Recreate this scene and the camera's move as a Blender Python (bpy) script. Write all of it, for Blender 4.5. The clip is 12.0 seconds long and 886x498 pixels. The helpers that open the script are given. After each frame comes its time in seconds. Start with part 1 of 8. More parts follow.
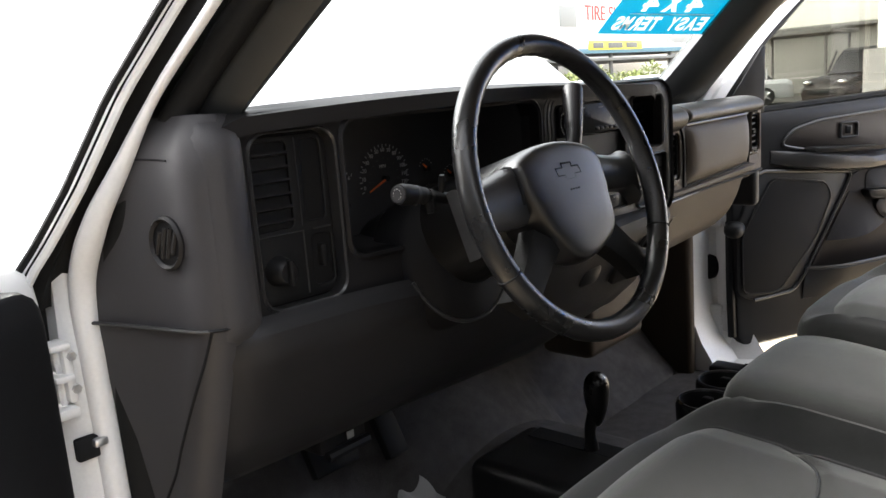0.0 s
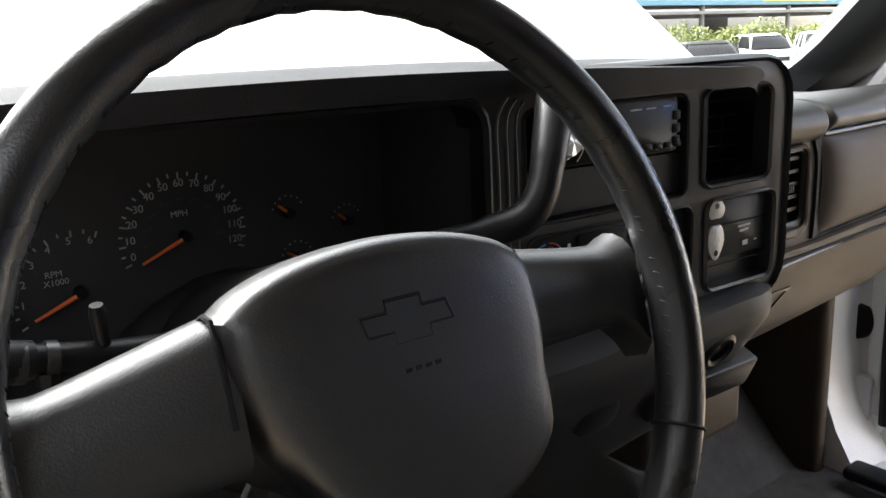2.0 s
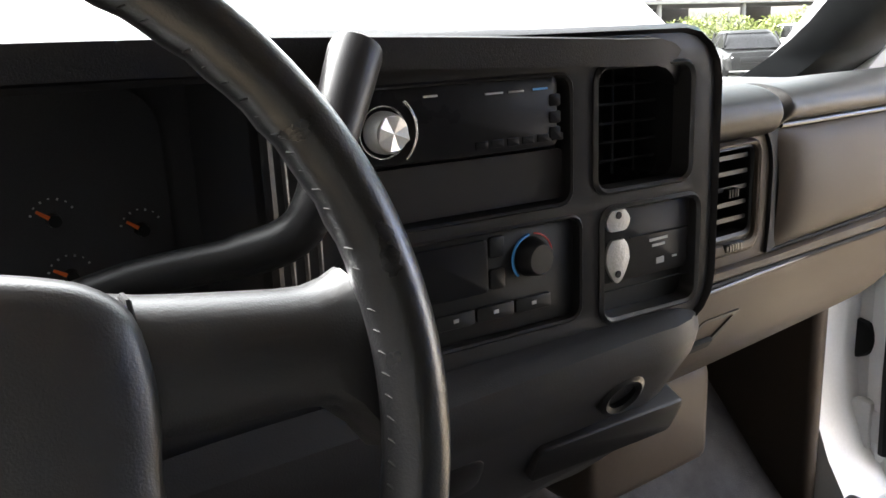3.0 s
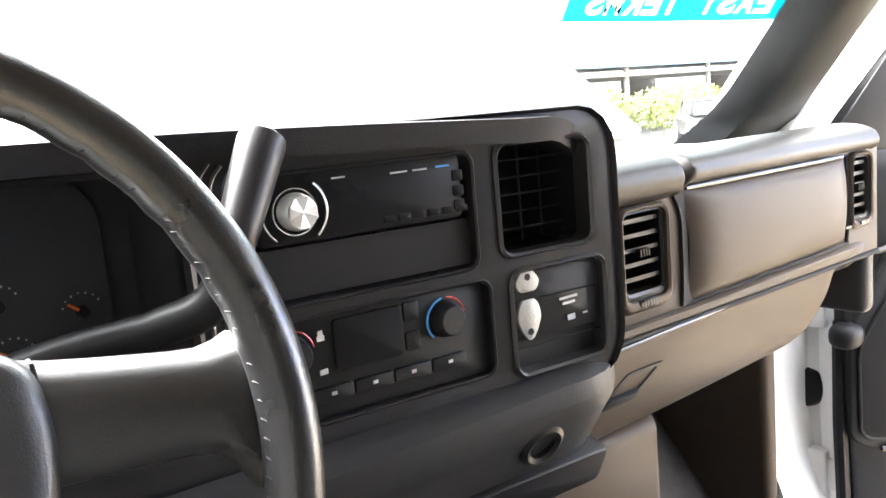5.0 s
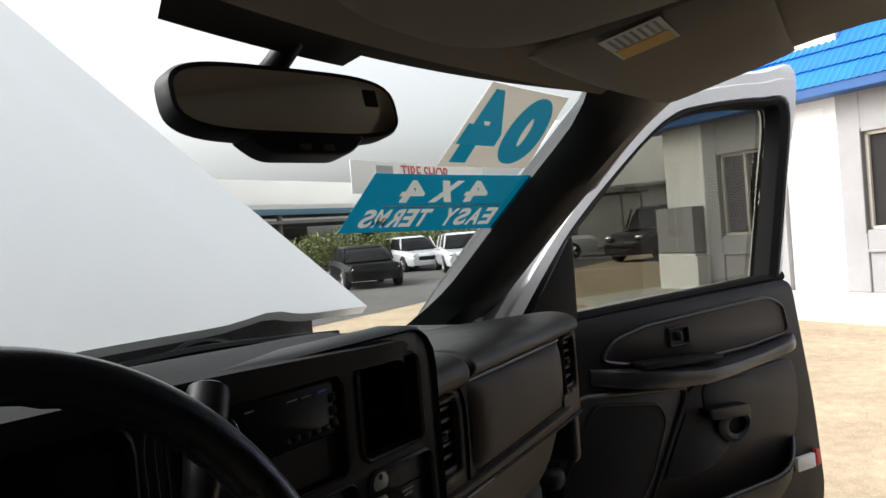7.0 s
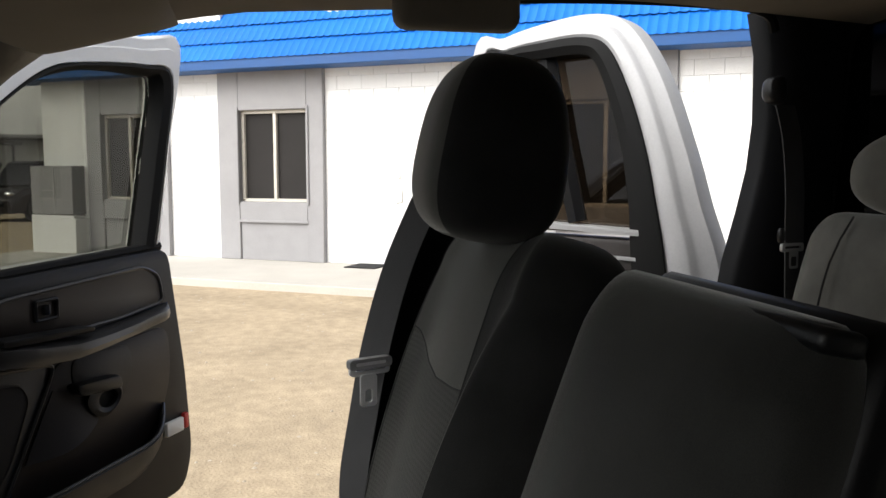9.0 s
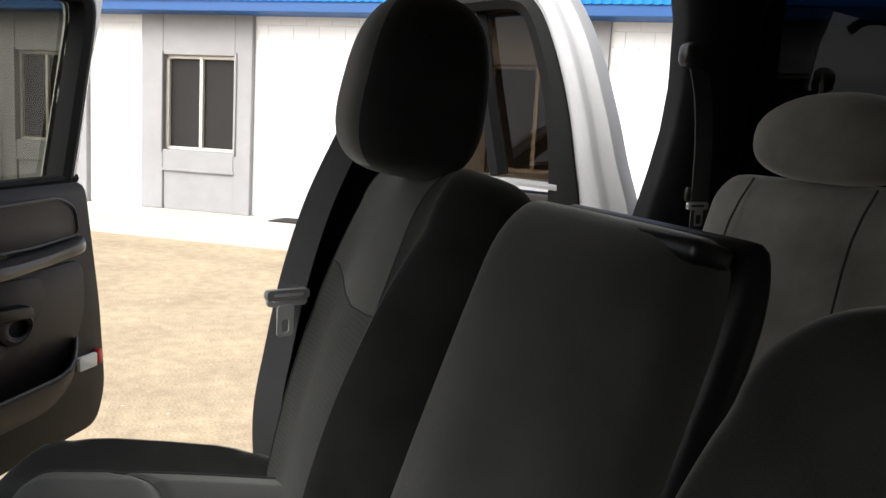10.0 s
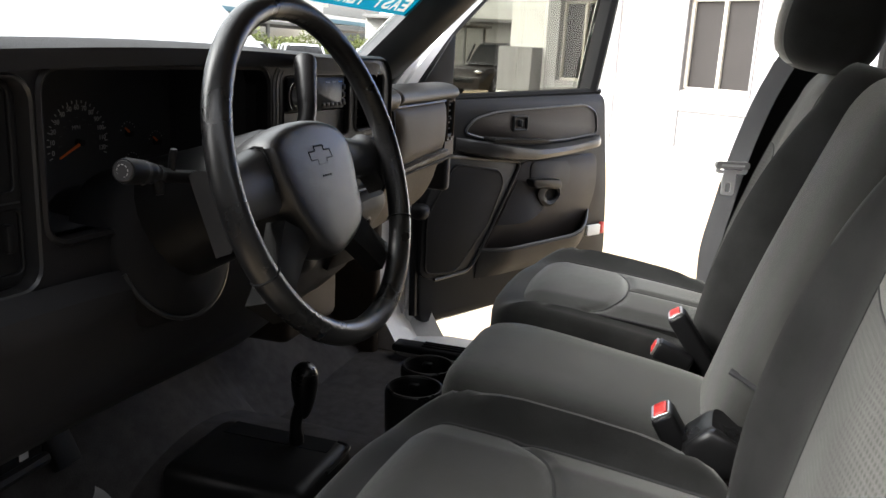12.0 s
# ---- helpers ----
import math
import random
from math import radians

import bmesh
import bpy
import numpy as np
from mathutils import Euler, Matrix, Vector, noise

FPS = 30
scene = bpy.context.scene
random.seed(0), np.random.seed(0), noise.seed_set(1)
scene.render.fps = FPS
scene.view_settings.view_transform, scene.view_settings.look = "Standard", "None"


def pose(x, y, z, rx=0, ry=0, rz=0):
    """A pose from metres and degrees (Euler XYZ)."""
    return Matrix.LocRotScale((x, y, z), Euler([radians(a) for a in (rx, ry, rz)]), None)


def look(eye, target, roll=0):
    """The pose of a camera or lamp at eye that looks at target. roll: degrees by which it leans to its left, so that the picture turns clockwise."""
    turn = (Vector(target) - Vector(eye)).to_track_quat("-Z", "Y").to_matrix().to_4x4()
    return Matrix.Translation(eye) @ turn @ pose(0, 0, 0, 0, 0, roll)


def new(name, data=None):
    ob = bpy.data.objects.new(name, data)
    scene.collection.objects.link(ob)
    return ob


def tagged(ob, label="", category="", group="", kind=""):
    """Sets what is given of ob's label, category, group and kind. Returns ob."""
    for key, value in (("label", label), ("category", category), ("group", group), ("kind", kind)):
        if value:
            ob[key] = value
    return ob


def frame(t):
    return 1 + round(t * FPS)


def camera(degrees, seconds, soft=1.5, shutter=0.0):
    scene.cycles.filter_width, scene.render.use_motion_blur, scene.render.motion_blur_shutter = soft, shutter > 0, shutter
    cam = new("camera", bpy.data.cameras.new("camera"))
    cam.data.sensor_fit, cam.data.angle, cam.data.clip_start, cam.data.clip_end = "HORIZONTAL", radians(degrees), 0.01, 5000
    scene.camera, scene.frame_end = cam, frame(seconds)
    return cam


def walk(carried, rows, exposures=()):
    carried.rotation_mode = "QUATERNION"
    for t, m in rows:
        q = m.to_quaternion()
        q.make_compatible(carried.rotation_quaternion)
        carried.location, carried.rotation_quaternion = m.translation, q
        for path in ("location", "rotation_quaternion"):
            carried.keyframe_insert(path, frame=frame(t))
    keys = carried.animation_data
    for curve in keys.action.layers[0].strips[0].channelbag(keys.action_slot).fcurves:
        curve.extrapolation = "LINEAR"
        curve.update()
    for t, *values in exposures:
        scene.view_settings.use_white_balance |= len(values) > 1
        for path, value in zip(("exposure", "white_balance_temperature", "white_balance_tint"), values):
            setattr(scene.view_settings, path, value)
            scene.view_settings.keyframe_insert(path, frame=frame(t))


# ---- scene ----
cam = camera(57.3, 12.0)
PATH = [
    (0, (-1.175, 0.06, 1.384), (0.286, 1.373, 1.005), -4.4),
    (0.5, (-0.983, 0.126, 1.379), (0.496, 1.423, 1.019), -4.1),
    (1, (-0.828, 0.22, 1.384), (0.638, 1.532, 1.027), -2.8),
    (1.5, (-0.702, 0.272, 1.396), (0.622, 1.702, 0.947), -1.7),
    (2, (-0.593, 0.284, 1.398), (0.585, 1.828, 0.92), -2.7),
    (2.5, (-0.476, 0.296, 1.388), (0.627, 1.894, 0.91), -3.1),
    (3, (-0.39, 0.307, 1.377), (0.713, 1.899, 0.879), -2.6),
    (3.2, (-0.372, 0.301, 1.368), (0.737, 1.891, 0.875), -2.4),
    (4.8, (-0.369, 0.234, 1.377), (0.764, 1.831, 0.969), -4.7),
    (5, (-0.379, 0.239, 1.378), (0.787, 1.833, 1.059), -5.1),
    (5.5, (-0.416, 0.224, 1.388), (0.794, 1.815, 1.301), -5.7),
    (6, (-0.475, 0.223, 1.402), (0.901, 1.674, 1.426), -5.3),
    (6.5, (-0.565, 0.257, 1.438), (1.051, 1.436, 1.457), -5.7),
    (6.7, (-0.58, 0.281, 1.454), (1.096, 1.372, 1.449), -5.1),
    (8.3, (-0.516, 0.26, 1.486), (1.467, 0.44, 1.296), -3.5),
    (8.5, (-0.541, 0.273, 1.484), (1.449, 0.264, 1.289), -1.8),
    (9, (-0.538, 0.276, 1.478), (1.403, -0.165, 1.286), -0.0),
    (9.5, (-0.573, 0.274, 1.465), (1.312, -0.361, 1.261), 1.6),
    (10, (-0.579, 0.274, 1.447), (1.303, -0.34, 1.168), 3.2),
    (10.5, (-0.675, 0.277, 1.422), (1.232, -0.154, 1.002), 4.2),
    (11, (-0.758, 0.26, 1.392), (1.172, 0.168, 0.875), 3.9),
    (11.5, (-0.93, 0.216, 1.394), (0.975, 0.54, 0.876), 3.3),
    (12, (-1.144, 0.197, 1.394), (0.715, 0.762, 0.922), 3.0),
]
EXPOSURES = [(0.0, 3.2), (1.0, 3.05), (2.0, 3.45), (3.2, 4.3), (5.0, 5.55), (5.5, 4.75), (6.0, 3.25), (6.5, 1.8), (8.3, 0.58), (9.0, 0.66), (9.5, 0.78), (10.5, 1.2), (11.0, 1.55), (11.5, 2.0), (12.0, 2.5)]
walk(cam, [(t, look(eye, target, roll)) for t, eye, target, roll in PATH], EXPOSURES)

# ---- world, sun ----
world = bpy.data.worlds.new("sky")
scene.world = world
world.use_nodes = True
wn = world.node_tree
wn.nodes.clear()
sky = wn.nodes.new("ShaderNodeTexSky")
sky.sky_type = "NISHITA"
sky.sun_disc = False
sky.sun_elevation = radians(40)
sky.sun_rotation = radians(-28)
sky.air_density, sky.dust_density, sky.ozone_density = 1.0, 6.0, 1.0
hue = wn.nodes.new("ShaderNodeHueSaturation")
hue.inputs["Saturation"].default_value = 0.15
bg = wn.nodes.new("ShaderNodeBackground")
bg.inputs["Strength"].default_value = 0.18
wout = wn.nodes.new("ShaderNodeOutputWorld")
wn.links.new(sky.outputs[0], hue.inputs["Color"])
wn.links.new(hue.outputs[0], bg.inputs[0])
wn.links.new(bg.outputs[0], wout.inputs[0])
sun = new("sun", bpy.data.lights.new("sun", "SUN"))
sun.data.energy, sun.data.angle, sun.data.color = 0.42, radians(25), (1.0, 0.985, 0.965)
sun.matrix_basis = look((-7.0, 13.0, 16.0), (0.0, 0.0, 0.0))

# ---- materials ----
def mat(name, col, rough=0.6, metal=0.0, vary=0.15, scale=30.0, fine=400.0, bump=0.1, stain=0.0, spec=0.5, piece=0.0, sheen=0.0, coat=0.0, weave=0.0):
    """A procedural surface: base colour varied at two scales, fine relief, optional stains and piece-to-piece change."""
    m = bpy.data.materials.new(name)
    m.use_nodes = True
    nt = m.node_tree
    b = nt.nodes["Principled BSDF"]
    L = nt.links.new
    tc = nt.nodes.new("ShaderNodeTexCoord")
    n1, n2 = nt.nodes.new("ShaderNodeTexNoise"), nt.nodes.new("ShaderNodeTexNoise")
    n1.inputs["Scale"].default_value, n1.inputs["Detail"].default_value = scale, 5
    n2.inputs["Scale"].default_value, n2.inputs["Detail"].default_value = fine, 3
    L(tc.outputs["Object"], n1.inputs["Vector"])
    L(tc.outputs["Object"], n2.inputs["Vector"])
    add = nt.nodes.new("ShaderNodeMath")
    add.operation = "ADD"
    L(n1.outputs[0], add.inputs[0])
    L(n2.outputs[0], add.inputs[1])
    mr = nt.nodes.new("ShaderNodeMapRange")
    mr.inputs["From Min"].default_value, mr.inputs["From Max"].default_value = 0.6, 1.4
    mr.inputs["To Min"].default_value, mr.inputs["To Max"].default_value = 1 - vary, 1 + vary
    L(add.outputs[0], mr.inputs["Value"])
    fac = mr.outputs[0]
    if piece:
        oi = nt.nodes.new("ShaderNodeObjectInfo")
        pr = nt.nodes.new("ShaderNodeMapRange")
        pr.inputs["To Min"].default_value, pr.inputs["To Max"].default_value = 1 - piece, 1 + piece
        L(oi.outputs["Random"], pr.inputs["Value"])
        mu = nt.nodes.new("ShaderNodeMath")
        mu.operation = "MULTIPLY"
        L(fac, mu.inputs[0])
        L(pr.outputs[0], mu.inputs[1])
        fac = mu.outputs[0]
    if stain:
        n3 = nt.nodes.new("ShaderNodeTexNoise")
        n3.inputs["Scale"].default_value, n3.inputs["Detail"].default_value = scale * 0.15, 6
        L(tc.outputs["Object"], n3.inputs["Vector"])
        sr = nt.nodes.new("ShaderNodeMapRange")
        sr.inputs["From Min"].default_value, sr.inputs["From Max"].default_value = 0.4, 0.7
        sr.inputs["To Min"].default_value, sr.inputs["To Max"].default_value = 1.0, 1 - stain
        L(n3.outputs[0], sr.inputs["Value"])
        mu2 = nt.nodes.new("ShaderNodeMath")
        mu2.operation = "MULTIPLY"
        L(fac, mu2.inputs[0])
        L(sr.outputs[0], mu2.inputs[1])
        fac = mu2.outputs[0]
    if weave:
        fs = []
        for axis in ("X", "Z"):
            wv = nt.nodes.new("ShaderNodeTexWave")
            wv.bands_direction = axis
            wv.inputs["Scale"].default_value = weave
            wv.inputs["Distortion"].default_value = 0.6
            L(tc.outputs["Object"], wv.inputs["Vector"])
            fs.append(wv)
        wm = nt.nodes.new("ShaderNodeMath")
        wm.operation = "MULTIPLY"
        L(fs[0].outputs["Fac"], wm.inputs[0])
        L(fs[1].outputs["Fac"], wm.inputs[1])
        wr = nt.nodes.new("ShaderNodeMapRange")
        wr.inputs["To Min"].default_value, wr.inputs["To Max"].default_value = 1.28, 0.5
        L(wm.outputs[0], wr.inputs["Value"])
        mu3 = nt.nodes.new("ShaderNodeMath")
        mu3.operation = "MULTIPLY"
        L(fac, mu3.inputs[0])
        L(wr.outputs[0], mu3.inputs[1])
        fac = mu3.outputs[0]
    mix = nt.nodes.new("ShaderNodeVectorMath")
    mix.operation = "SCALE"
    mix.inputs[0].default_value = col[:3]
    L(fac, mix.inputs["Scale"])
    L(mix.outputs[0], b.inputs["Base Color"])
    rr = nt.nodes.new("ShaderNodeMapRange")
    rr.inputs["To Min"].default_value, rr.inputs["To Max"].default_value = max(0.02, rough - 0.12), min(1.0, rough + 0.12)
    L(n1.outputs[0], rr.inputs["Value"])
    L(rr.outputs[0], b.inputs["Roughness"])
    b.inputs["Metallic"].default_value = metal
    b.inputs["Specular IOR Level"].default_value = spec
    b.inputs["Sheen Weight"].default_value = sheen
    b.inputs["Sheen Roughness"].default_value = 0.4
    b.inputs["Sheen Tint"].default_value = (0.95, 0.95, 0.90, 1.0)
    b.inputs["Coat Weight"].default_value = coat
    if bump:
        bp = nt.nodes.new("ShaderNodeBump")
        bp.inputs["Strength"].default_value, bp.inputs["Distance"].default_value = bump, 1.0 / fine
        L(n2.outputs[0], bp.inputs["Height"])
        L(bp.outputs[0], b.inputs["Normal"])
    return m


def glass_mat(name, tint, gloss=0.05):
    """A thin pane: tinted clear film with a mirror gloss that grows at grazing angles."""
    m = bpy.data.materials.new(name)
    m.use_nodes = True
    nt = m.node_tree
    nt.nodes.clear()
    out = nt.nodes.new("ShaderNodeOutputMaterial")
    mixs = nt.nodes.new("ShaderNodeMixShader")
    tr = nt.nodes.new("ShaderNodeBsdfTransparent")
    tr.inputs[0].default_value = (*tint, 1)
    gl = nt.nodes.new("ShaderNodeBsdfGlossy")
    gl.inputs["Roughness"].default_value = 0.01
    lw = nt.nodes.new("ShaderNodeLayerWeight")
    pw, ma = nt.nodes.new("ShaderNodeMath"), nt.nodes.new("ShaderNodeMath")
    pw.operation, ma.operation = "POWER", "MULTIPLY_ADD"
    pw.inputs[1].default_value, ma.inputs[1].default_value, ma.inputs[2].default_value = 5.0, 0.9, gloss
    nt.links.new(lw.outputs["Facing"], pw.inputs[0])
    nt.links.new(pw.outputs[0], ma.inputs[0])
    nt.links.new(ma.outputs[0], mixs.inputs[0])
    nt.links.new(tr.outputs[0], mixs.inputs[1])
    nt.links.new(gl.outputs[0], mixs.inputs[2])
    nt.links.new(mixs.outputs[0], out.inputs[0])
    return m


M = dict(
    dash=mat("dash_vinyl", (0.043, 0.0428, 0.0455), 0.5, vary=0.12, scale=8, fine=900, bump=0.25, spec=0.18),
    dash_top=mat("dash_pad", (0.017, 0.0165, 0.0172), 0.6, vary=0.12, scale=8, fine=900, bump=0.3, spec=0.08),
    cap=mat("end_cap_vinyl", (0.038, 0.0368, 0.0395), 0.46, vary=0.12, scale=8, fine=900, bump=0.25, spec=0.25),
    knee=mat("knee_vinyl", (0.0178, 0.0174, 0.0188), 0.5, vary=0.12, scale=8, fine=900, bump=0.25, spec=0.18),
    pebble=mat("pebble", (0.42, 0.36, 0.28), 0.9, vary=0.3, scale=40, fine=200, bump=0.3),
    # grey vinyl; warm light off the dirt is painted into the colour
    pass_dash_bounce=mat("dash_panel_warm_bounce", (0.053, 0.0412, 0.0322), 0.5, vary=0.2, scale=6, fine=900, bump=0.2, stain=0.3, spec=0.1),
    pass_pad=mat("passenger_pad", (0.012, 0.0104, 0.0094), 0.46, vary=0.12, scale=8, fine=900, bump=0.25, spec=0.2),
    pillar=mat("pillar_vinyl", (0.0125, 0.0138, 0.0145), 0.42, vary=0.12, scale=8, fine=900, bump=0.2, spec=0.4),
    bezel=mat("bezel_black", (0.0115, 0.011, 0.0118), 0.42, vary=0.1, scale=10, fine=1200, bump=0.15, spec=0.16),
    black=mat("black_plastic", (0.008, 0.008, 0.0085), 0.42, vary=0.2, scale=20, fine=900, bump=0.1, spec=0.2),
    deep=mat("recess_black", (0.011, 0.011, 0.012), 0.7, vary=0.2, scale=20, fine=900, bump=0.05, spec=0.1),
    gloss=mat("gloss_black", (0.011, 0.011, 0.012), 0.3, vary=0.1, scale=20, fine=500, bump=0.0, spec=0.06),
    leather=mat("black_leather", (0.009, 0.009, 0.0095), 0.3, vary=0.2, scale=25, fine=900, bump=0.16, spec=0.4),
    hub=mat("hub_vinyl", (0.0085, 0.0083, 0.009), 0.39, vary=0.25, scale=12, fine=1100, bump=0.2, spec=0.65, stain=0.2),
    fabric=mat("charcoal_fabric", (0.0195, 0.0195, 0.0192), 0.95, vary=0.6, scale=14, fine=1700, bump=0.3, spec=0.1, sheen=0.28),
    insert=mat("grey_insert_fabric", (0.0345, 0.0345, 0.0322), 0.95, vary=0.6, scale=12, fine=1700, bump=0.3, stain=0.15, spec=0.1, sheen=0.7),
    # seat velour made lighter: light from the rear door is in the colour
    bench=mat("bench_velour_lit", (0.135, 0.134, 0.122), 0.95, vary=0.5, scale=12, fine=1700, bump=0.3, stain=0.15, spec=0.1, sheen=0.6),
    cushion=mat("cushion_panel_velour", (0.028, 0.028, 0.0262), 0.95, vary=0.6, scale=12, fine=1700, bump=0.3, stain=0.15, spec=0.1, sheen=0.5),
    panel=mat("light_panel_velour", (0.062, 0.061, 0.055), 0.95, vary=0.5, scale=12, fine=1700, bump=0.3, stain=0.15, spec=0.1, sheen=0.8),
    weave=mat("woven_insert_fabric", (0.044, 0.044, 0.041), 0.95, vary=0.4, scale=14, fine=1500, bump=0.3, spec=0.1, sheen=0.32, weave=46.0),
    seam=mat("seam_thread", (0.03, 0.03, 0.03), 0.9, vary=0.2, scale=60, fine=900),
    carpet=mat("black_carpet", (0.070, 0.066, 0.066), 1.0, vary=0.35, scale=40, fine=700, bump=1.0, stain=0.3, spec=0.1),
    trim=mat("door_trim_dark", (0.0088, 0.0091, 0.0104), 0.48, vary=0.12, scale=10, fine=900, bump=0.2, spec=0.2),
    satin=mat("satin_trim", (0.02, 0.0198, 0.0206), 0.32, vary=0.12, scale=12, fine=900, bump=0.12, spec=0.5),
    bowl=mat("bowl_trim", (0.014, 0.0132, 0.0142), 0.6, vary=0.1, scale=12, fine=900, bump=0.12, spec=0.12),
    trim_brown=mat("door_pocket_trim", (0.022, 0.0182, 0.0168), 0.44, vary=0.12, scale=10, fine=900, bump=0.2, spec=0.2),
    headliner=mat("headliner", (0.27, 0.235, 0.19), 0.95, vary=0.08, scale=12, fine=900, bump=0.4, spec=0.1),
    visor=mat("visor_cloth", (0.3, 0.27, 0.225), 0.9, vary=0.08, scale=12, fine=900, bump=0.4, spec=0.1),
    paint=mat("white_car_paint", (0.8, 0.8, 0.8), 0.35, vary=0.03, scale=3, fine=120, bump=0.0, coat=0.12, spec=0.35),
    jamb=mat("jamb_paint", (0.68, 0.68, 0.68), 0.45, vary=0.06, scale=12, fine=200, bump=0.05, stain=0.1),
    # white paint darkened: the rear frame's shade is put into its colour
    shaded_white=mat("white_paint_shaded", (0.47, 0.47, 0.475), 0.5, vary=0.08, scale=10, fine=200, bump=0.05, stain=0.12),
    rubber=mat("rubber_seal", (0.008, 0.008, 0.008), 0.7, vary=0.2, scale=30, fine=500, spec=0.15),
    chrome=mat("chrome", (0.75, 0.75, 0.76), 0.18, metal=1.0, vary=0.05, scale=20, fine=300, bump=0.02),
    steel=mat("zinc_steel", (0.5, 0.5, 0.5), 0.4, metal=0.9, vary=0.15, scale=40, fine=300, bump=0.1),
    red=mat("red_plastic", (0.55, 0.03, 0.025), 0.35, vary=0.1, scale=30, fine=400),
    white=mat("white_print", (0.75, 0.75, 0.73), 0.6, vary=0.05, scale=30, fine=400, bump=0.0),
    grey_print=mat("grey_print", (0.3, 0.3, 0.3), 0.6, vary=0.05, scale=30, fine=400, bump=0.0),
    dial=mat("dial_print", (0.42, 0.42, 0.42), 0.6, vary=0.05, scale=30, fine=400, bump=0.0),
    orange=mat("needle_orange", (0.85, 0.16, 0.03), 0.5, vary=0.05, scale=30, fine=400, bump=0.0),
    blue_print=mat("blue_print", (0.05, 0.25, 0.6), 0.5, vary=0.05, scale=30, fine=400, bump=0.0),
    silver=mat("brushed_silver", (0.62, 0.62, 0.62), 0.38, metal=0.45, vary=0.12, scale=60, fine=600, bump=0.1),
    tag=mat("tin_tag", (0.30, 0.295, 0.28), 0.5, metal=0.3, vary=0.2, scale=80, fine=500, bump=0.2),
    plate=mat("latch_steel", (0.72, 0.72, 0.73), 0.35, metal=0.25, vary=0.06, scale=40, fine=400, bump=0.05),
    belt=mat("belt_webbing", (0.065, 0.065, 0.067), 0.75, vary=0.15, scale=30, fine=1600, bump=0.5),
    mirror=mat("mirror_silver", (0.88, 0.86, 0.82), 0.02, metal=1.0, vary=0.02, scale=5, fine=50, bump=0.0),
    dirt=mat("tan_dirt", (0.42, 0.335, 0.228), 0.95, vary=0.28, scale=9.0, fine=60, bump=0.35, stain=0.2, spec=0.2),
    asphalt=mat("asphalt", (0.10, 0.095, 0.09), 0.9, vary=0.2, scale=2.0, fine=90, bump=0.5, stain=0.25, spec=0.3),
    concrete=mat("concrete", (0.5, 0.47, 0.42), 0.9, vary=0.1, scale=2.0, fine=60, bump=0.3, stain=0.15),
    block=mat("white_block", (0.82, 0.82, 0.81), 0.85, vary=0.03, scale=3.0, fine=60, bump=0.25, stain=0.03, piece=0.015),
    stucco=mat("grey_stucco", (0.31, 0.305, 0.31), 0.9, vary=0.08, scale=5.0, fine=90, bump=0.6, stain=0.12),
    tile=mat("blue_metal_tile", (0.008, 0.15, 0.58), 0.5, vary=0.1, scale=3.0, fine=60, bump=0.05, stain=0.12, piece=0.08, spec=0.3),
    fascia=mat("blue_fascia", (0.005, 0.07, 0.24), 0.5, vary=0.1, scale=3, fine=60),
    win_dark=mat("dark_window", (0.026, 0.024, 0.023), 0.5, vary=0.15, scale=2.5, fine=120, bump=0.1, stain=0.15, spec=0.12),
    win_frame=mat("window_aluminium", (0.55, 0.52, 0.46), 0.45, metal=0.2, vary=0.08, scale=6, fine=90),
    teal=mat("teal_sticker", (0.0, 0.38, 0.58), 0.5, vary=0.06, scale=12, fine=200, bump=0.0),
    decal=mat("white_decal", (0.75, 0.77, 0.72), 0.6, vary=0.08, scale=30, fine=200, bump=0.0),
    beige=mat("beige_sticker", (0.68, 0.63, 0.53), 0.6, vary=0.08, scale=14, fine=200, bump=0.0, stain=0.15),
    leaf=mat("hedge_leaf", (0.15, 0.175, 0.045), 0.6, vary=0.3, scale=6, fine=30, bump=0.0),
    bark=mat("bark", (0.16, 0.12, 0.08), 0.9, vary=0.3, scale=20, fine=120, bump=0.6),
    tyre=mat("tyre_rubber", (0.02, 0.02, 0.02), 0.8, vary=0.2, scale=20, fine=200),
    car_black=mat("black_car_paint", (0.010, 0.010, 0.010), 0.35, vary=0.1, scale=3, fine=90, bump=0.0, spec=0.1),
    car_brown=mat("dark_brown_car_paint", (0.022, 0.017, 0.015), 0.3, vary=0.1, scale=3, fine=90, bump=0.0, coat=0.15, spec=0.3),
    car_silver=mat("silver_car_paint", (0.6, 0.62, 0.64), 0.25, vary=0.05, scale=3, fine=90, bump=0.0, coat=0.5),
    wall_far=mat("far_wall_grey", (0.42, 0.41, 0.39), 0.9, vary=0.06, scale=1.0, fine=30, bump=0.2, stain=0.1),
    fence_grey=mat("fence_grey", (0.2, 0.195, 0.19), 0.8, vary=0.1, scale=2.0, fine=40, bump=0.1, stain=0.1),
    # dark finish for the unseen wall that cuts side light
    blocker=mat("blocker_dark", (0.09, 0.088, 0.085), 0.9, vary=0.12, scale=2.0, fine=40, bump=0.3, stain=0.15),
    white_far=mat("far_wall_white", (0.78, 0.77, 0.75), 0.85, vary=0.04, scale=1.0, fine=30, bump=0.2),
    teal_band=mat("canopy_band", (0.1, 0.22, 0.3), 0.6, vary=0.08, scale=2.0, fine=40),
    yellow=mat("yellow_sign", (0.8, 0.68, 0.08), 0.5, vary=0.04, scale=3.0, fine=40, bump=0.0),
    amber=mat("label_amber", (0.75, 0.45, 0.08), 0.6, vary=0.05, scale=30, fine=300, bump=0.0),
)
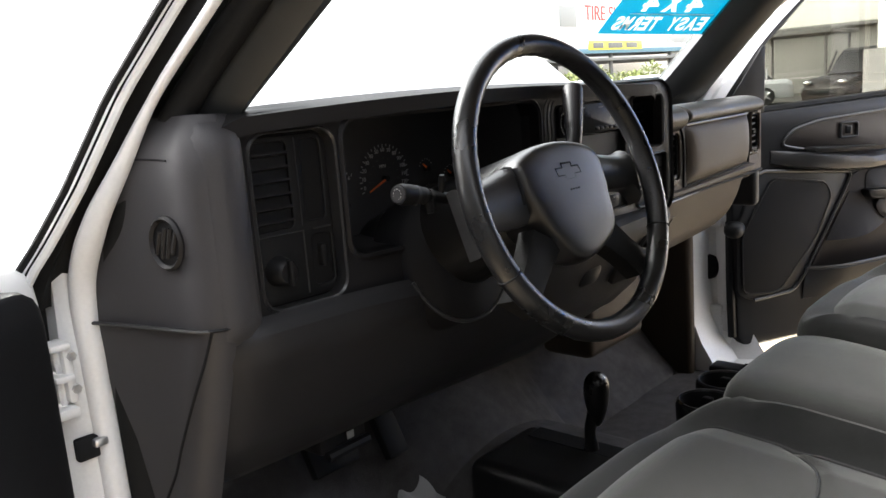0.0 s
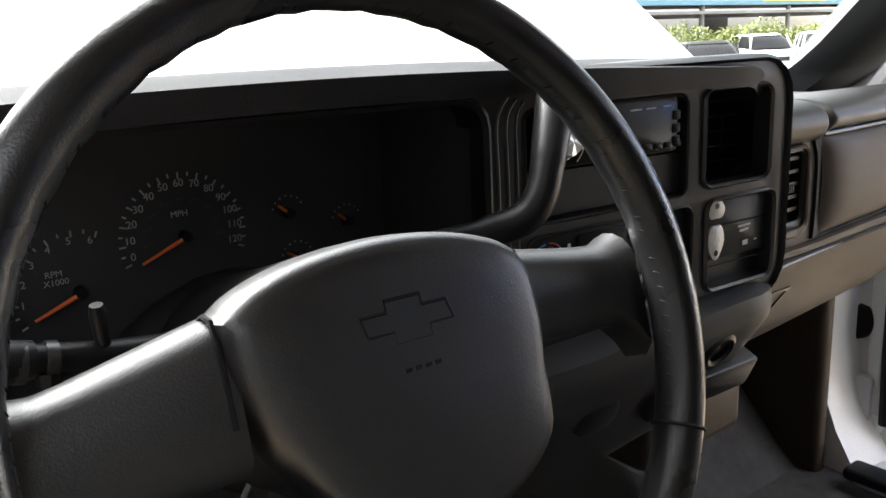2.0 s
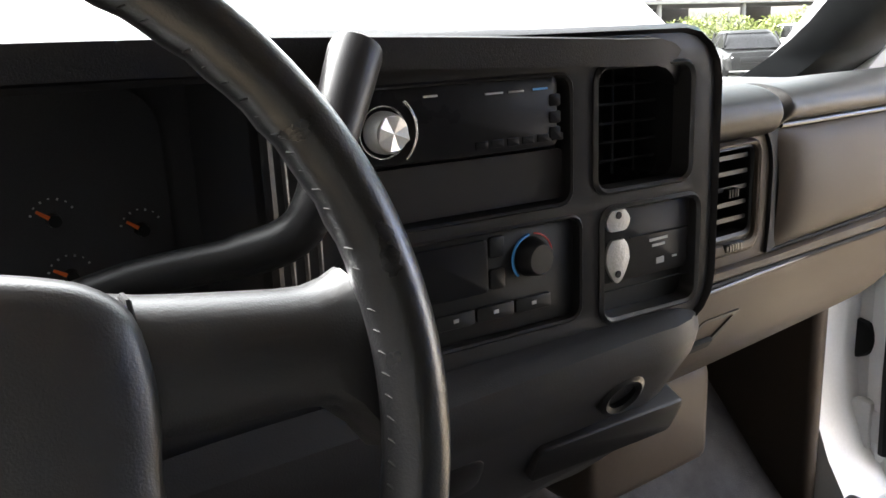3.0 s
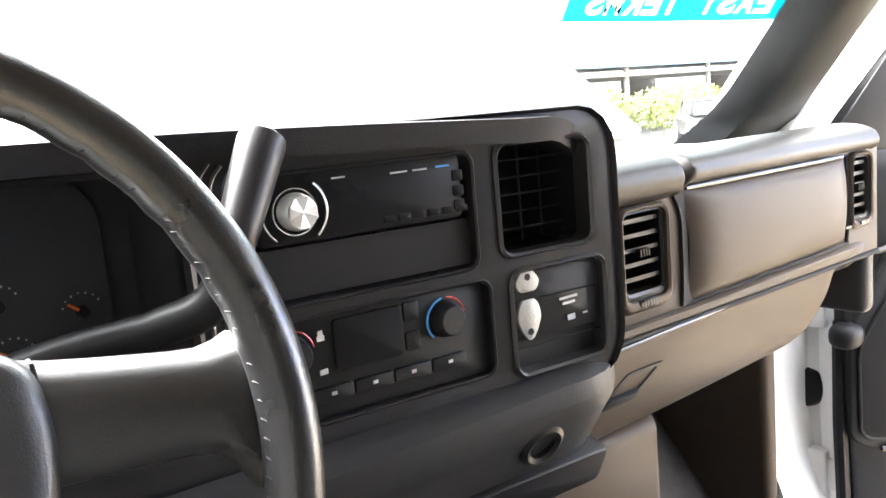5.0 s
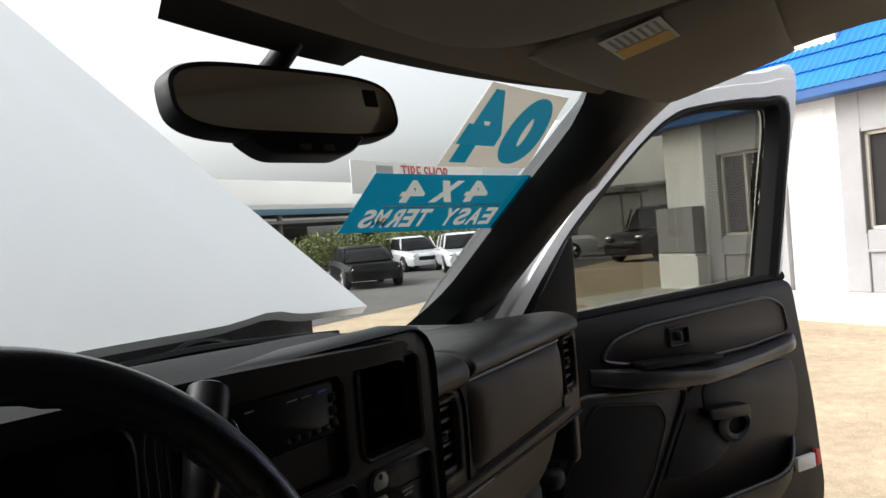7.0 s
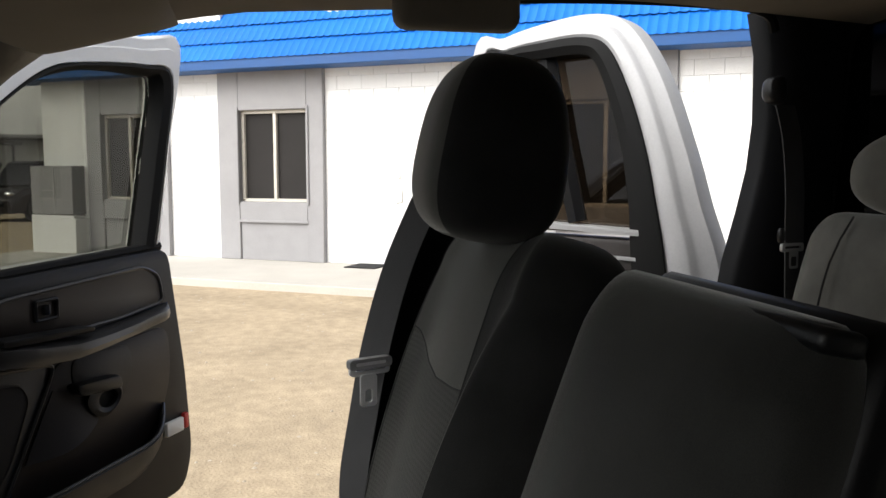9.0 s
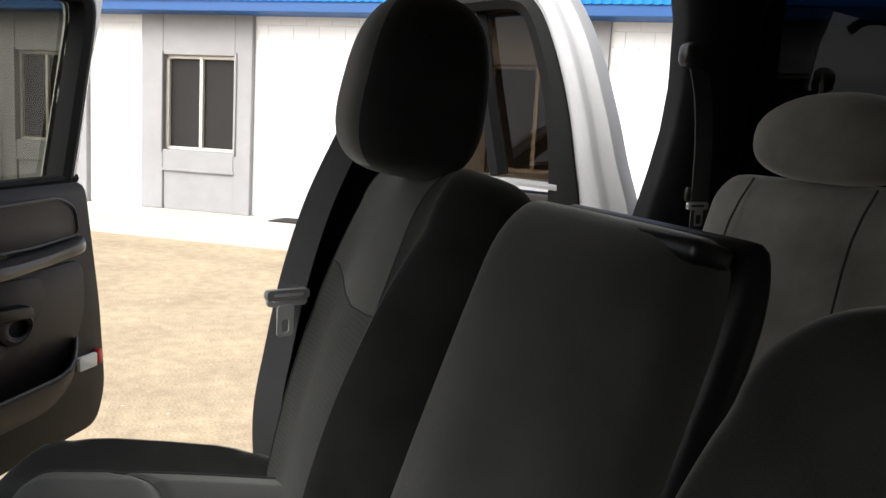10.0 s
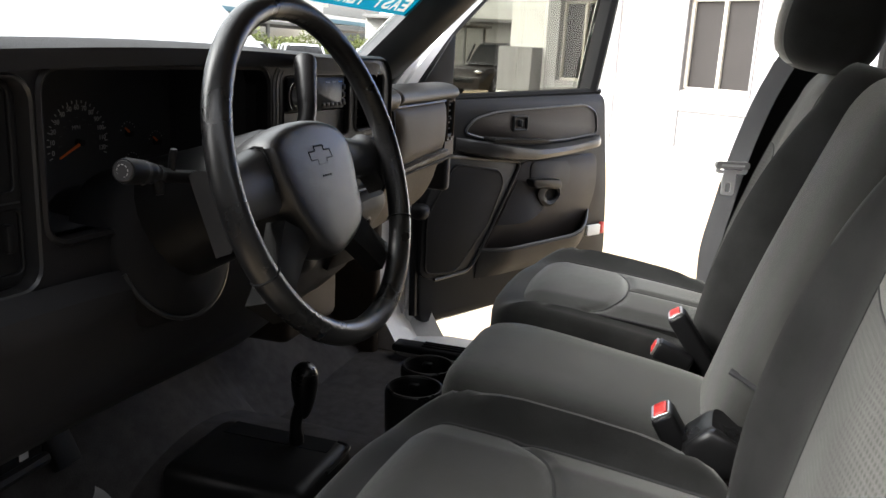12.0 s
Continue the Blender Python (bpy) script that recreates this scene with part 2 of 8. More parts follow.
def let_through(m, col, k):
    """Thin film: part of the light passes through and scatters."""
    nt = m.node_tree
    out = next(n for n in nt.nodes if n.type == "OUTPUT_MATERIAL")
    old = out.inputs[0].links[0].from_socket
    tr, mx = nt.nodes.new("ShaderNodeBsdfTranslucent"), nt.nodes.new("ShaderNodeMixShader")
    tr.inputs[0].default_value = (*col, 1)
    mx.inputs[0].default_value = k
    nt.links.new(old, mx.inputs[1])
    nt.links.new(tr.outputs[0], mx.inputs[2])
    nt.links.new(mx.outputs[0], out.inputs[0])


let_through(M["teal"], (0.0, 0.30, 0.50), 0.115)
let_through(M["decal"], (0.8, 0.84, 0.78), 0.13)
let_through(M["beige"], (0.78, 0.74, 0.63), 0.15)
LENS = glass_mat("gauge_lens", (0.92, 0.92, 0.92), 0.07)
CLEAR = glass_mat("windscreen_glass", (0.94, 0.97, 0.96))
TINT = glass_mat("door_glass", (0.40, 0.405, 0.375), 0.02)
DARK = glass_mat("rear_tinted_glass", (0.075, 0.075, 0.078), 0.012)
SIDE = glass_mat("rear_door_glass", (0.27, 0.235, 0.195))


# ---- mesh tools ----
def box(bm, c, s, bevel=0.0, seg=2, m=None):
    """A box of size s at c, with rounded edges, turned by m."""
    bm.verts.ensure_lookup_table()
    r = bmesh.ops.create_cube(bm, size=1.0)
    vs = r["verts"]
    bmesh.ops.scale(bm, vec=s, verts=vs)
    if bevel > 0:
        es = list({e for v in vs for e in v.link_edges})
        rb = bmesh.ops.bevel(bm, geom=es, offset=min(bevel, min(s) * 0.49), segments=seg, profile=0.5, affect="EDGES")
        vs = list({v for f in rb["faces"] for v in f.verts} | {v for v in vs if v.is_valid})
    mm = Matrix.Translation(c) @ (m or Matrix.Identity(4))
    bmesh.ops.transform(bm, matrix=mm, verts=vs)
    return vs


def loft(bm, rings, closed=True, caps=True):
    """Skin over rings of equally many points."""
    vv = [[bm.verts.new(p) for p in r] for r in rings]
    n = len(vv[0])
    for a, b in zip(vv, vv[1:]):
        for i in range(n if closed else n - 1):
            j = (i + 1) % n
            bm.faces.new((a[i], a[j], b[j], b[i]))
    if caps and closed:
        bm.faces.new(list(reversed(vv[0])))
        bm.faces.new(vv[-1])
    return vv


def tube(bm, pts, r, n=10, squash=1.0):
    """A round bar along pts; r may be a list."""
    pts = [Vector(p) for p in pts]
    rs = r if isinstance(r, (list, tuple)) else [r] * len(pts)
    rings = []
    side = None
    for i, p in enumerate(pts):
        d = (pts[min(i + 1, len(pts) - 1)] - pts[max(i - 1, 0)]).normalized()
        if side is None:
            side = d.cross(Vector((0, 0, 1)) if abs(d.z) < 0.9 else Vector((1, 0, 0))).normalized()
        side = (side - d * side.dot(d)).normalized()
        up = d.cross(side)
        rings.append([p + (side * math.cos(2 * math.pi * k / n) + up * math.sin(2 * math.pi * k / n) * squash) * rs[i] for k in range(n)])
    loft(bm, rings)


def rrect(cx, cy, w, h, r, n=5):
    """The outline of a rounded rectangle."""
    out = []
    for qx, qy, a0 in ((1, 1, 0), (-1, 1, 90), (-1, -1, 180), (1, -1, 270)):
        for k in range(n):
            a = radians(a0 + 90 * k / (n - 1))
            out.append((cx + qx * (w / 2 - r) + r * math.cos(a), cy + qy * (h / 2 - r) + r * math.sin(a)))
    return out


def plate(bm, outline, to, d0, d1, bevel=0.0):
    """A flat plate: an outline carried into space by to(u, v, depth), between two depths, with a softened front rim."""
    n = len(outline)
    cx, cy = sum(p[0] for p in outline) / n, sum(p[1] for p in outline) / n
    def shrink(k):
        out = []
        for (u, v) in outline:
            dx, dy = u - cx, v - cy
            l = math.hypot(dx, dy) or 1
            out.append((u - dx / l * k, v - dy / l * k))
        return out
    rings = [[to(u, v, d0) for u, v in outline]]
    if bevel:
        s = 1 if d1 > d0 else -1
        rings.append([to(u, v, d1 - s * bevel) for u, v in outline])
        rings.append([to(u, v, d1 - s * bevel * 0.3) for u, v in shrink(bevel * 0.3)])
        rings.append([to(u, v, d1) for u, v in shrink(bevel)])
    else:
        rings.append([to(u, v, d1) for u, v in outline])
    loft(bm, rings)


def ring(bm, outer, inner, to, d0, d1, lip=0.0):
    """A frame between two outlines of equally many points; lip raises its middle."""
    mid = [((a[0] + b[0]) / 2, (a[1] + b[1]) / 2) for a, b in zip(outer, inner)]
    rows = [[to(u, v, d0) for u, v in outer], [to(u, v, d1) for u, v in outer]]
    if lip:
        rows.append([to(u, v, d1 + lip) for u, v in mid])
    rows += [[to(u, v, d1) for u, v in inner], [to(u, v, d0) for u, v in inner]]
    rows.append(rows[0])
    loft(bm, rows, caps=False)


def sheet(bm, f, nu, nv, thick=0.0, wrap=False):
    """A surface f(u, v), u and v from 0 to 1, thickened along its normal."""
    g = [[Vector(f(i / nu, j / nv)) for j in range(nv + 1)] for i in range(nu + 1)]
    a = [[bm.verts.new(p) for p in r] for r in g]
    for i in range(nu):
        for j in range(nv):
            bm.faces.new((a[i][j], a[i + 1][j], a[i + 1][j + 1], a[i][j + 1]))
    if thick:
        def nrm(i, j):
            du = g[min(i + 1, nu)][j] - g[max(i - 1, 0)][j]
            dv = g[i][min(j + 1, nv)] - g[i][max(j - 1, 0)]
            return du.cross(dv).normalized()
        b = [[bm.verts.new(g[i][j] - nrm(i, j) * thick) for j in range(nv + 1)] for i in range(nu + 1)]
        for i in range(nu):
            for j in range(nv):
                bm.faces.new((b[i][j + 1], b[i + 1][j + 1], b[i + 1][j], b[i][j]))
        for i in range(nu):
            bm.faces.new((a[i + 1][0], a[i][0], b[i][0], b[i + 1][0]))
            bm.faces.new((a[i][nv], a[i + 1][nv], b[i + 1][nv], b[i][nv]))
        for j in range(nv):
            bm.faces.new((a[0][j], a[0][j + 1], b[0][j + 1], b[0][j]))
            bm.faces.new((a[nu][j + 1], a[nu][j], b[nu][j], b[nu][j + 1]))


def pillow(bm, c, s, p=3.0, nu=28, nv=16, m=None, f=None):
    """A stuffed block: a superellipsoid of full size s; f may push its points about."""
    def sg(v, e):
        return math.copysign(abs(v) ** e, v)
    rings = []
    e = 2.0 / p
    for j in range(1, nv):
        ph = -math.pi / 2 + math.pi * j / nv
        row = []
        for i in range(nu):
            th = 2 * math.pi * i / nu
            q = Vector((sg(math.cos(ph), e) * sg(math.cos(th), e), sg(math.cos(ph), e) * sg(math.sin(th), e), sg(math.sin(ph), e)))
            q = Vector((q.x * s[0] / 2, q.y * s[1] / 2, q.z * s[2] / 2))
            if f:
                q = Vector(f(q))
            row.append((Matrix.Translation(c) @ (m or Matrix.Identity(4))) @ q)
        rings.append(row)
    loft(bm, rings)


def mesh_of(name, bm, material, smooth=True):
    bmesh.ops.recalc_face_normals(bm, faces=bm.faces)
    me = bpy.data.meshes.new(name)
    bm.to_mesh(me)
    bm.free()
    for mt in (material if isinstance(material, (list, tuple)) else [material]):
        me.materials.append(mt)
    if smooth:
        me.polygons.foreach_set("use_smooth", [True] * len(me.polygons))
        me.set_sharp_from_angle(angle=radians(38))
    return me


def part(name, bm, material, parent=None, label="", smooth=True):
    ob = new(name, mesh_of(name, bm, material, smooth))
    if parent is not None:
        ob.parent = parent
        ob.matrix_parent_inverse = parent.matrix_world.inverted() if parent.parent is None else Matrix.Identity(4)
    if label:
        ob["label"] = label
    return ob


def thing(name, label, category, at=(0, 0, 0), group="", kind=""):
    ob = new(name)
    ob.empty_display_size = 0.05
    ob.location = at
    bpy.context.view_layer.update()
    return tagged(ob, label, category, group, kind)


def B():
    return bmesh.new()


def plane_map(o, u, v):
    """Carries (a, b, depth) to o + a u + b v + depth n, n = u x v."""
    o, u, v = Vector(o), Vector(u).normalized(), Vector(v).normalized()
    n = u.cross(v).normalized()
    return lambda a, b, d=0.0: o + u * a + v * b + n * d


def smooth_path(pts, k=6):
    """A rounded line through pts."""
    pts = [Vector(p) for p in pts]
    out = []
    for i in range(len(pts) - 1):
        p0, p1, p2, p3 = pts[max(i - 1, 0)], pts[i], pts[i + 1], pts[min(i + 2, len(pts) - 1)]
        for j in range(k):
            t = j / k
            out.append(0.5 * ((2 * p1) + (p2 - p0) * t + (2 * p0 - 5 * p1 + 4 * p2 - p3) * t * t + (3 * p1 - p0 - 3 * p2 + p3) * t ** 3))
    out.append(pts[-1])
    return out


def lettering(name, text, size, m, material, parent, depth=0.001, align="CENTER", bold=0.0):
    """Built-in font, made into a mesh, laid by the pose m."""
    cu = bpy.data.curves.new(name, "FONT")
    cu.body, cu.size, cu.align_x, cu.align_y, cu.extrude, cu.offset = text, size, align, "CENTER", depth, bold
    tmp = bpy.data.objects.new(name, cu)
    scene.collection.objects.link(tmp)
    bpy.context.view_layer.update()
    me = bpy.data.meshes.new_from_object(tmp.evaluated_get(bpy.context.evaluated_depsgraph_get()))
    bpy.data.objects.remove(tmp)
    me.transform(m)
    me.materials.clear()
    me.materials.append(material)
    ob = new(name, me)
    if parent is not None:
        ob.parent = parent
        ob.matrix_parent_inverse = parent.matrix_world.inverted() if parent.parent is None else Matrix.Identity(4)
    return ob

# ---- ground and the office building ----
bm = B()
sheet(bm, lambda u, v: (-900 + 1800 * u, -900 + 1800 * v, 0.0), 8, 8)
tagged(part("ground", bm, M["dirt"]), "tan packed dirt and fine gravel yard", "ground", kind="structure")
bm = B()
sheet(bm, lambda u, v: (-30 + 80 * u, 9.5 + 70 * v - 0.25 * (-30 + 80 * u) * 0.1, 0.006), 4, 4)
tagged(part("road", bm, M["asphalt"]), "grey worn asphalt lot ahead of the truck", "asphalt", kind="structure")

# unseen wall, added to hold back light from the driver's side
bm = B()
box(bm, (-3.2, -3.0, 1.8), (0.25, 11.0, 3.6), 0.03)
tagged(part("boundary_wall", bm, M["blocker"]), "unseen dark wall added to dim the driver's side", "wall", kind="structure")
WO = Vector((12.7, 0.79, 0.0))
WD = Vector((math.cos(radians(-124)), math.sin(radians(-124)), 0))
WN = Vector((WD.y, -WD.x, 0))
WZ = Vector((0, 0, 1))


def W(u, z, d=0.0):
    """A point of the office's front: u metres along it, z up, d out of it."""
    return WO + WD * u + WZ * z + WN * d


def wbox(bm, u0, u1, z0, z1, d0, d1, bevel=0.0):
    m = Matrix((WD, WN, WZ)).transposed().to_4x4()
    box(bm, W((u0 + u1) / 2, (z0 + z1) / 2, (d0 + d1) / 2), (abs(u1 - u0), abs(d1 - d0), abs(z1 - z0)), bevel, 1, m)


bm = B()
wbox(bm, -4.0, 40.0, -0.2, 0.1, -0.02, 2.2, 0.01)
tagged(part("pavement", bm, M["concrete"]), "pale concrete walk along the office wall", "pavement", kind="structure")

office = thing("office_building", "white block office with grey pilasters and a blue tile mansard", "building", W(0, 0))
PIL = [(-2.72, -1.05), (-0.06, 1.8), (5.0, 6.85), (8.3, 10.4), (14.0, 15.8), (19.0, 20.8)]
bm = B()
edges = [-4.0] + [e for p in PIL for e in p] + [40.0]
wbox(bm, -3.69, 40.0, -0.2, 4.0, -0.6, -0.24)
for a, b in [(-2.72, -2.72)] + list(zip([p[1] for p in PIL], [p[0] for p in PIL[1:]] + [40.0])):
    if b > a:
        wbox(bm, a, b, -0.2, 4.0, -0.24, -0.06)
part("wall", bm, M["block"], office, "white painted masonry core")
for k, (a, b) in enumerate(PIL):
    # a grey bay: two jambs, head, sill rail, and a recessed lower panel round a window
    w0, w1 = a + (0.38 if k == 1 else 0.33), b - 0.28
    z0, z1 = 1.0, 2.4
    bay = part("pilaster", (bm := B(), wbox(bm, a, w0, 0.1, 3.0, -0.3, 0.06, 0.012))[0], M["stucco"], office, "grey stucco window bay")
    for u0, u1, h0, h1, d0, d1 in ((w1, b, 0.1, 3.0, -0.3, 0.06), (w0, w1, z1, 3.0, -0.3, 0.06), (w0, w1, 0.7, z0, -0.3, 0.06), (w0, w1, 0.1, 0.7, -0.3, 0.03),
                                   (w0 - 0.02, w1 + 0.02, 0.68, 0.72, 0.0, 0.075), (w0 - 0.04, w0, z0 - 0.04, z1 + 0.05, -0.02, 0.085), (w1, w1 + 0.04, z0 - 0.04, z1 + 0.05, -0.02, 0.085)):
        part("panel", (bm := B(), wbox(bm, u0, u1, h0, h1, d0, d1, 0.008))[0], M["stucco"], bay)
    win = part("window_frame", (bm := B(), wbox(bm, w0, w1, z1 - 0.05, z1, -0.12, -0.02, 0.006), wbox(bm, w0, w1, z0, z0 + 0.05, -0.12, -0.02, 0.006),
                                wbox(bm, w0, w0 + 0.05, z0, z1, -0.12, -0.02, 0.006), wbox(bm, w1 - 0.05, w1, z0, z1, -0.12, -0.02, 0.006),
                                wbox(bm, (w0 + w1) / 2 - 0.028, (w0 + w1) / 2 + 0.028, z0, z1, -0.12, -0.015, 0.006))[0], M["win_frame"], office, "tan aluminium frame")
    for c0, c1 in ((w0 + 0.04, (w0 + w1) / 2 - 0.02), ((w0 + w1) / 2 + 0.02, w1 - 0.04)):
        bm = B()
        wbox(bm, c0, c1, z0 + 0.03, z1 - 0.03, -0.085, -0.07)
        part("pane", bm, M["win_dark"], win, "dark screened pane")
# corner pier, meter box and conduit at the far end
bm = B()
wbox(bm, -3.70, -2.72, 0.0, 3.0, -0.4, 0.05, 0.015)
part("corner_pier", bm, M["block"], office, "white corner pier")
bm = B()
wbox(bm, -3.74, -2.80, 0.0, 0.74, 0.05, 0.32, 0.015)
wbox(bm, -3.05, -2.72, 0.10, 0.68, 0.05, 0.36, 0.012)
part("pier_plinth", bm, M["block"], office, "white block plinth under the meter box")
bm = B()
wbox(bm, -3.70, -2.78, 0.75, 1.56, 0.05, 0.34, 0.012)
mb = part("meter_box", bm, M["stucco"], office, "grey metal utility meter box")
bm = B()
wbox(bm, -3.45, -3.15, 1.14, 1.16, 0.34, 0.36, 0.004)
wbox(bm, -3.20, -3.17, 0.77, 1.54, 0.338, 0.345, 0.002)
part("box_hasp", bm, M["steel"], mb, "steel hasp on the meter box")
bm = B()
wbox(bm, 3.0, 3.55, 0.6, 2.1, -0.02, 0.035, 0.008)
wbox(bm, 2.94, 3.08, 1.02, 1.22, -0.02, 0.07, 0.01)
wbox(bm, 2.97, 3.05, 1.36, 1.44, -0.02, 0.06, 0.01)
part("service_panel", bm, M["white_far"], office, "white flush service panel")
# fascia and corrugated blue mansard
bm = B()
wbox(bm, -4.3, 40.0, 2.98, 3.14, -0.3, 0.42, 0.01)
part("fascia", bm, M["fascia"], office, "dark blue fascia board")

# ---- the truck's cab ----
def ws(x, z, off=0.0):
    """The windscreen's surface."""
    return (x, 1.02 - (z - 1.46) * 1.7 - 0.33 * x * x + off, z)


# lines of the driver's door opening, from the sill up
FLANGE = [(-0.800, 0.875, 0.60), (-0.800, 0.912, 0.85), (-0.800, 0.922, 1.05), (-0.801, 0.922, 1.13), (-0.803, 0.912, 1.215), (-0.800, 0.870, 1.278), (-0.782, 0.835, 1.333), (-0.758, 0.788, 1.404), (-0.734, 0.708, 1.480), (-0.705, 0.60, 1.58), (-0.70, 0.46, 1.66), (-0.71, 0.26, 1.70), (-0.72, 0.05, 1.725)]
SEAL = [(x + 0.035, y - 0.008, z + 0.002) for x, y, z in FLANGE]
OUTER = [(-0.880, 0.950, 1.19), (-0.861, 0.920, 1.239), (-0.848, 0.903, 1.264), (-0.826, 0.868, 1.316), (-0.790, 0.822, 1.405), (-0.756, 0.756, 1.486), (-0.726, 0.66, 1.57), (-0.70, 0.50, 1.68)]


def along(line, z):
    """The point of a rising line at height z."""
    for a, b in zip(line, line[1:]):
        if z <= b[2]:
            break
    t = max(0.0, min(1.0, (z - a[2]) / (b[2] - a[2])))
    return Vector(a).lerp(Vector(b), t)


cab = thing("pickup_cab", "white extended-cab pickup body with its doors open", "pickup truck", (0, 0, 0))
# floor pan with transmission hump and carpet
def floor_pt(u, v):
    x, y = -0.8 + 1.6 * u, -0.8 + 2.1 * v
    hump = 0.12 * max(0, 1 - (abs(x) / 0.26) ** 2) ** 0.7 if abs(x) < 0.26 else 0.0
    toe = max(0, y - 1.0) * 1.1
    return (x, y, 0.60 + hump * (0.5 + 0.5 * min(1, max(0, (y + 0.2) / 1.0))) + toe + 0.004 * noise.noise((x * 9, y * 9, 0)))
bm = B()
sheet(bm, floor_pt, 48, 48, 0.02)
part("floor_carpet", bm, M["carpet"], cab, "black carpeted floor with a centre hump")
bm = B()
box(bm, (0, 1.42, 0.95), (1.7, 0.03, 0.9), 0.01)
part("firewall", bm, M["carpet"], cab, "dark insulated firewall")
for sx in (1, -1):
    # sill, scuff plate, door jamb, hinge pillar
    bm = B()
    box(bm, (sx * 0.87, 0.1, 0.54), (0.19, 1.62, 0.15), 0.03, 3)
    part("sill", bm, M["jamb"], cab, "white painted sill")
    bm = B()
    box(bm, (sx * 0.772, 0.12, 0.632), (0.055, 1.56, 0.022), 0.009, 3)
    for k in range(3):
        box(bm, (sx * (0.757 + 0.015 * k), 0.12, 0.645), (0.006, 1.4, 0.005), 0.002, 1)
    part("scuff_plate", bm, M["trim"], cab, "ribbed black scuff plate")
    bm = B()
    jz = [0.48, 0.55, 0.62, 0.68, 0.75, 0.84, 0.95, 1.15, 1.3]
    rings = []
    for z in jz:
        y0 = 0.86 - (0.07 * max(0, (0.75 - z) / 0.27) if sx < 0 else 0.20 * max(0, (0.84 - z) / 0.36) ** 2)
        y1 = 1.10
        if sx < 0:
            xe, yf = -0.822 - 0.03 * min(1.0, max(0.0, (1.2 - z) / 0.25)), y0 + 0.066
            rings.append([(-0.795, yf - 0.004, z), (-0.802, yf - 0.008, z), (xe + 0.008, yf, z), (xe, yf + 0.01, z), (xe, y1, z), (-0.795, y1, z)])
            continue
        x0, x1 = 0.80, 0.93
        rings.append([(sx * x0, y0 + 0.12, z), (sx * (x1 - 0.03), y0 + 0.10, z), (sx * x1, y0 + 0.03, z), (sx * (x1 + 0.01), y0 + 0.05, z), (sx * (x1 + 0.01), y1, z), (sx * x0, y1, z)])
    loft(bm, rings)
    part("hinge_pillar", bm, M["jamb"], cab, "white painted hinge pillar")
    # kick panel inside the foot well
    bm = B()
    box(bm, (sx * 0.78, 1.095, 0.86), (0.034, 0.285, 0.58), 0.014, 3)
    if sx < 0:
        part("kick_panel", bm, M["trim"], cab, "dark kick panel")
        bm = B()
        tube(bm, smooth_path(SEAL, 6), [0.024 - 0.008 * min(1, max(0, (p.z - 1.2) / 0.2)) for p in smooth_path(SEAL, 6)], 10)
        part("jamb_seal", bm, M["rubber"], cab, "black rubber jamb seal")
        bm = B()
        tube(bm, smooth_path(FLANGE, 6), [0.0145 - 0.009 * min(1, max(0, (p.z - 1.26) / 0.13)) for p in smooth_path(FLANGE, 6)], 10)
        part("jamb_flange", bm, M["jamb"], cab, "white painted jamb flange")
        bm = B()
        box(bm, (-0.80, 1.03, 0.83), (0.02, 0.2, 0.4), 0.01)
        part("kick_pad", bm, M["trim"], cab, "dark padded kick panel cover")
        # check strap and its slot in the jamb
        bm = B()
        box(bm, (-0.818, 0.921, 1.032), (0.036, 0.012, 0.026), 0.003)
        cs = part("check_slot", bm, M["deep"], cab, "dark slot of the door check strap")
        bm = B()
        box(bm, (-0.812, 0.913, 1.037), (0.016, 0.012, 0.010), 0.003)
        part("check_arm", bm, M["steel"], cs)
        bm = B()
        box(bm, (-0.842, 0.965, 1.09), (0.05, 0.01, 0.30), 0.003)
        part("hinge_gap", bm, M["rubber"], cab, "dark gap between jamb and door")
    else:
        part("kick_panel", bm, M["pass_dash_bounce"], cab, "grey kick panel with warm bounce light in its colour")
    # A pillar: trim inside, painted frame outside
    def edge(z, o=0.0):
        x = 0.80 - (z - 1.30) * 0.78
        return Vector((sx * x, ws(x, z)[1] + o, z))
    bm = B()
    rings = []
    pw = []
    for k in range(17):
        z = 1.255 + 0.40 * k / 16
        p = edge(z)
        w = 0.088 - 0.048 * min(1, max(0, (z - 1.28) / 0.28))
        w += 0.05 * max(0, (z - 1.60) / 0.055) ** 2
        o = p + Vector((sx * w, -0.08, 0))
        if sx < 0:
            o = along(SEAL, z) + Vector((0.010, 0.004, 0))
        pw.append(o)
        i0 = p + Vector((-sx * (0.016 + 0.085 * max(0.0, (1.395 - z) / 0.10) ** 2 + 0.07 * max(0.0, (z - 1.59) / 0.065) ** 2), 0.0, 0.0))
        if sx < 0:
            i0 = Vector((-0.700 + 0.45 * (z - 1.35), 0.844 - 1.08 * (z - 1.35), z))
        rings.append([i0, i0 * 0.75 + o * 0.25 + Vector((-sx * 0.012, -0.035, -0.012)), i0 * 0.4 + o * 0.6 + Vector((-sx * 0.016, -0.035, -0.016)), o + Vector((-sx * 0.008, -0.014, -0.008)), o, o + Vector((sx * 0.004, 0.04, 0.01)), p + Vector((sx * 0.02, 0.03, 0.012))])
    loft(bm, rings)
    part("pillar_trim", bm, M["pillar"], cab, "black windscreen pillar trim")
    if sx > 0:
        bm = B()
        tube(bm, smooth_path([pw[2], pw[5], pw[8], pw[11], pw[14], (0.60, 0.56, 1.660), (0.665, 0.46, 1.702), (0.715, 0.25, 1.734), (0.742, 0.0, 1.750), (0.765, -0.35, 1.768), (0.79, -0.60, 1.768), (0.81, -0.655, 1.735)], 5), 0.010, 8)
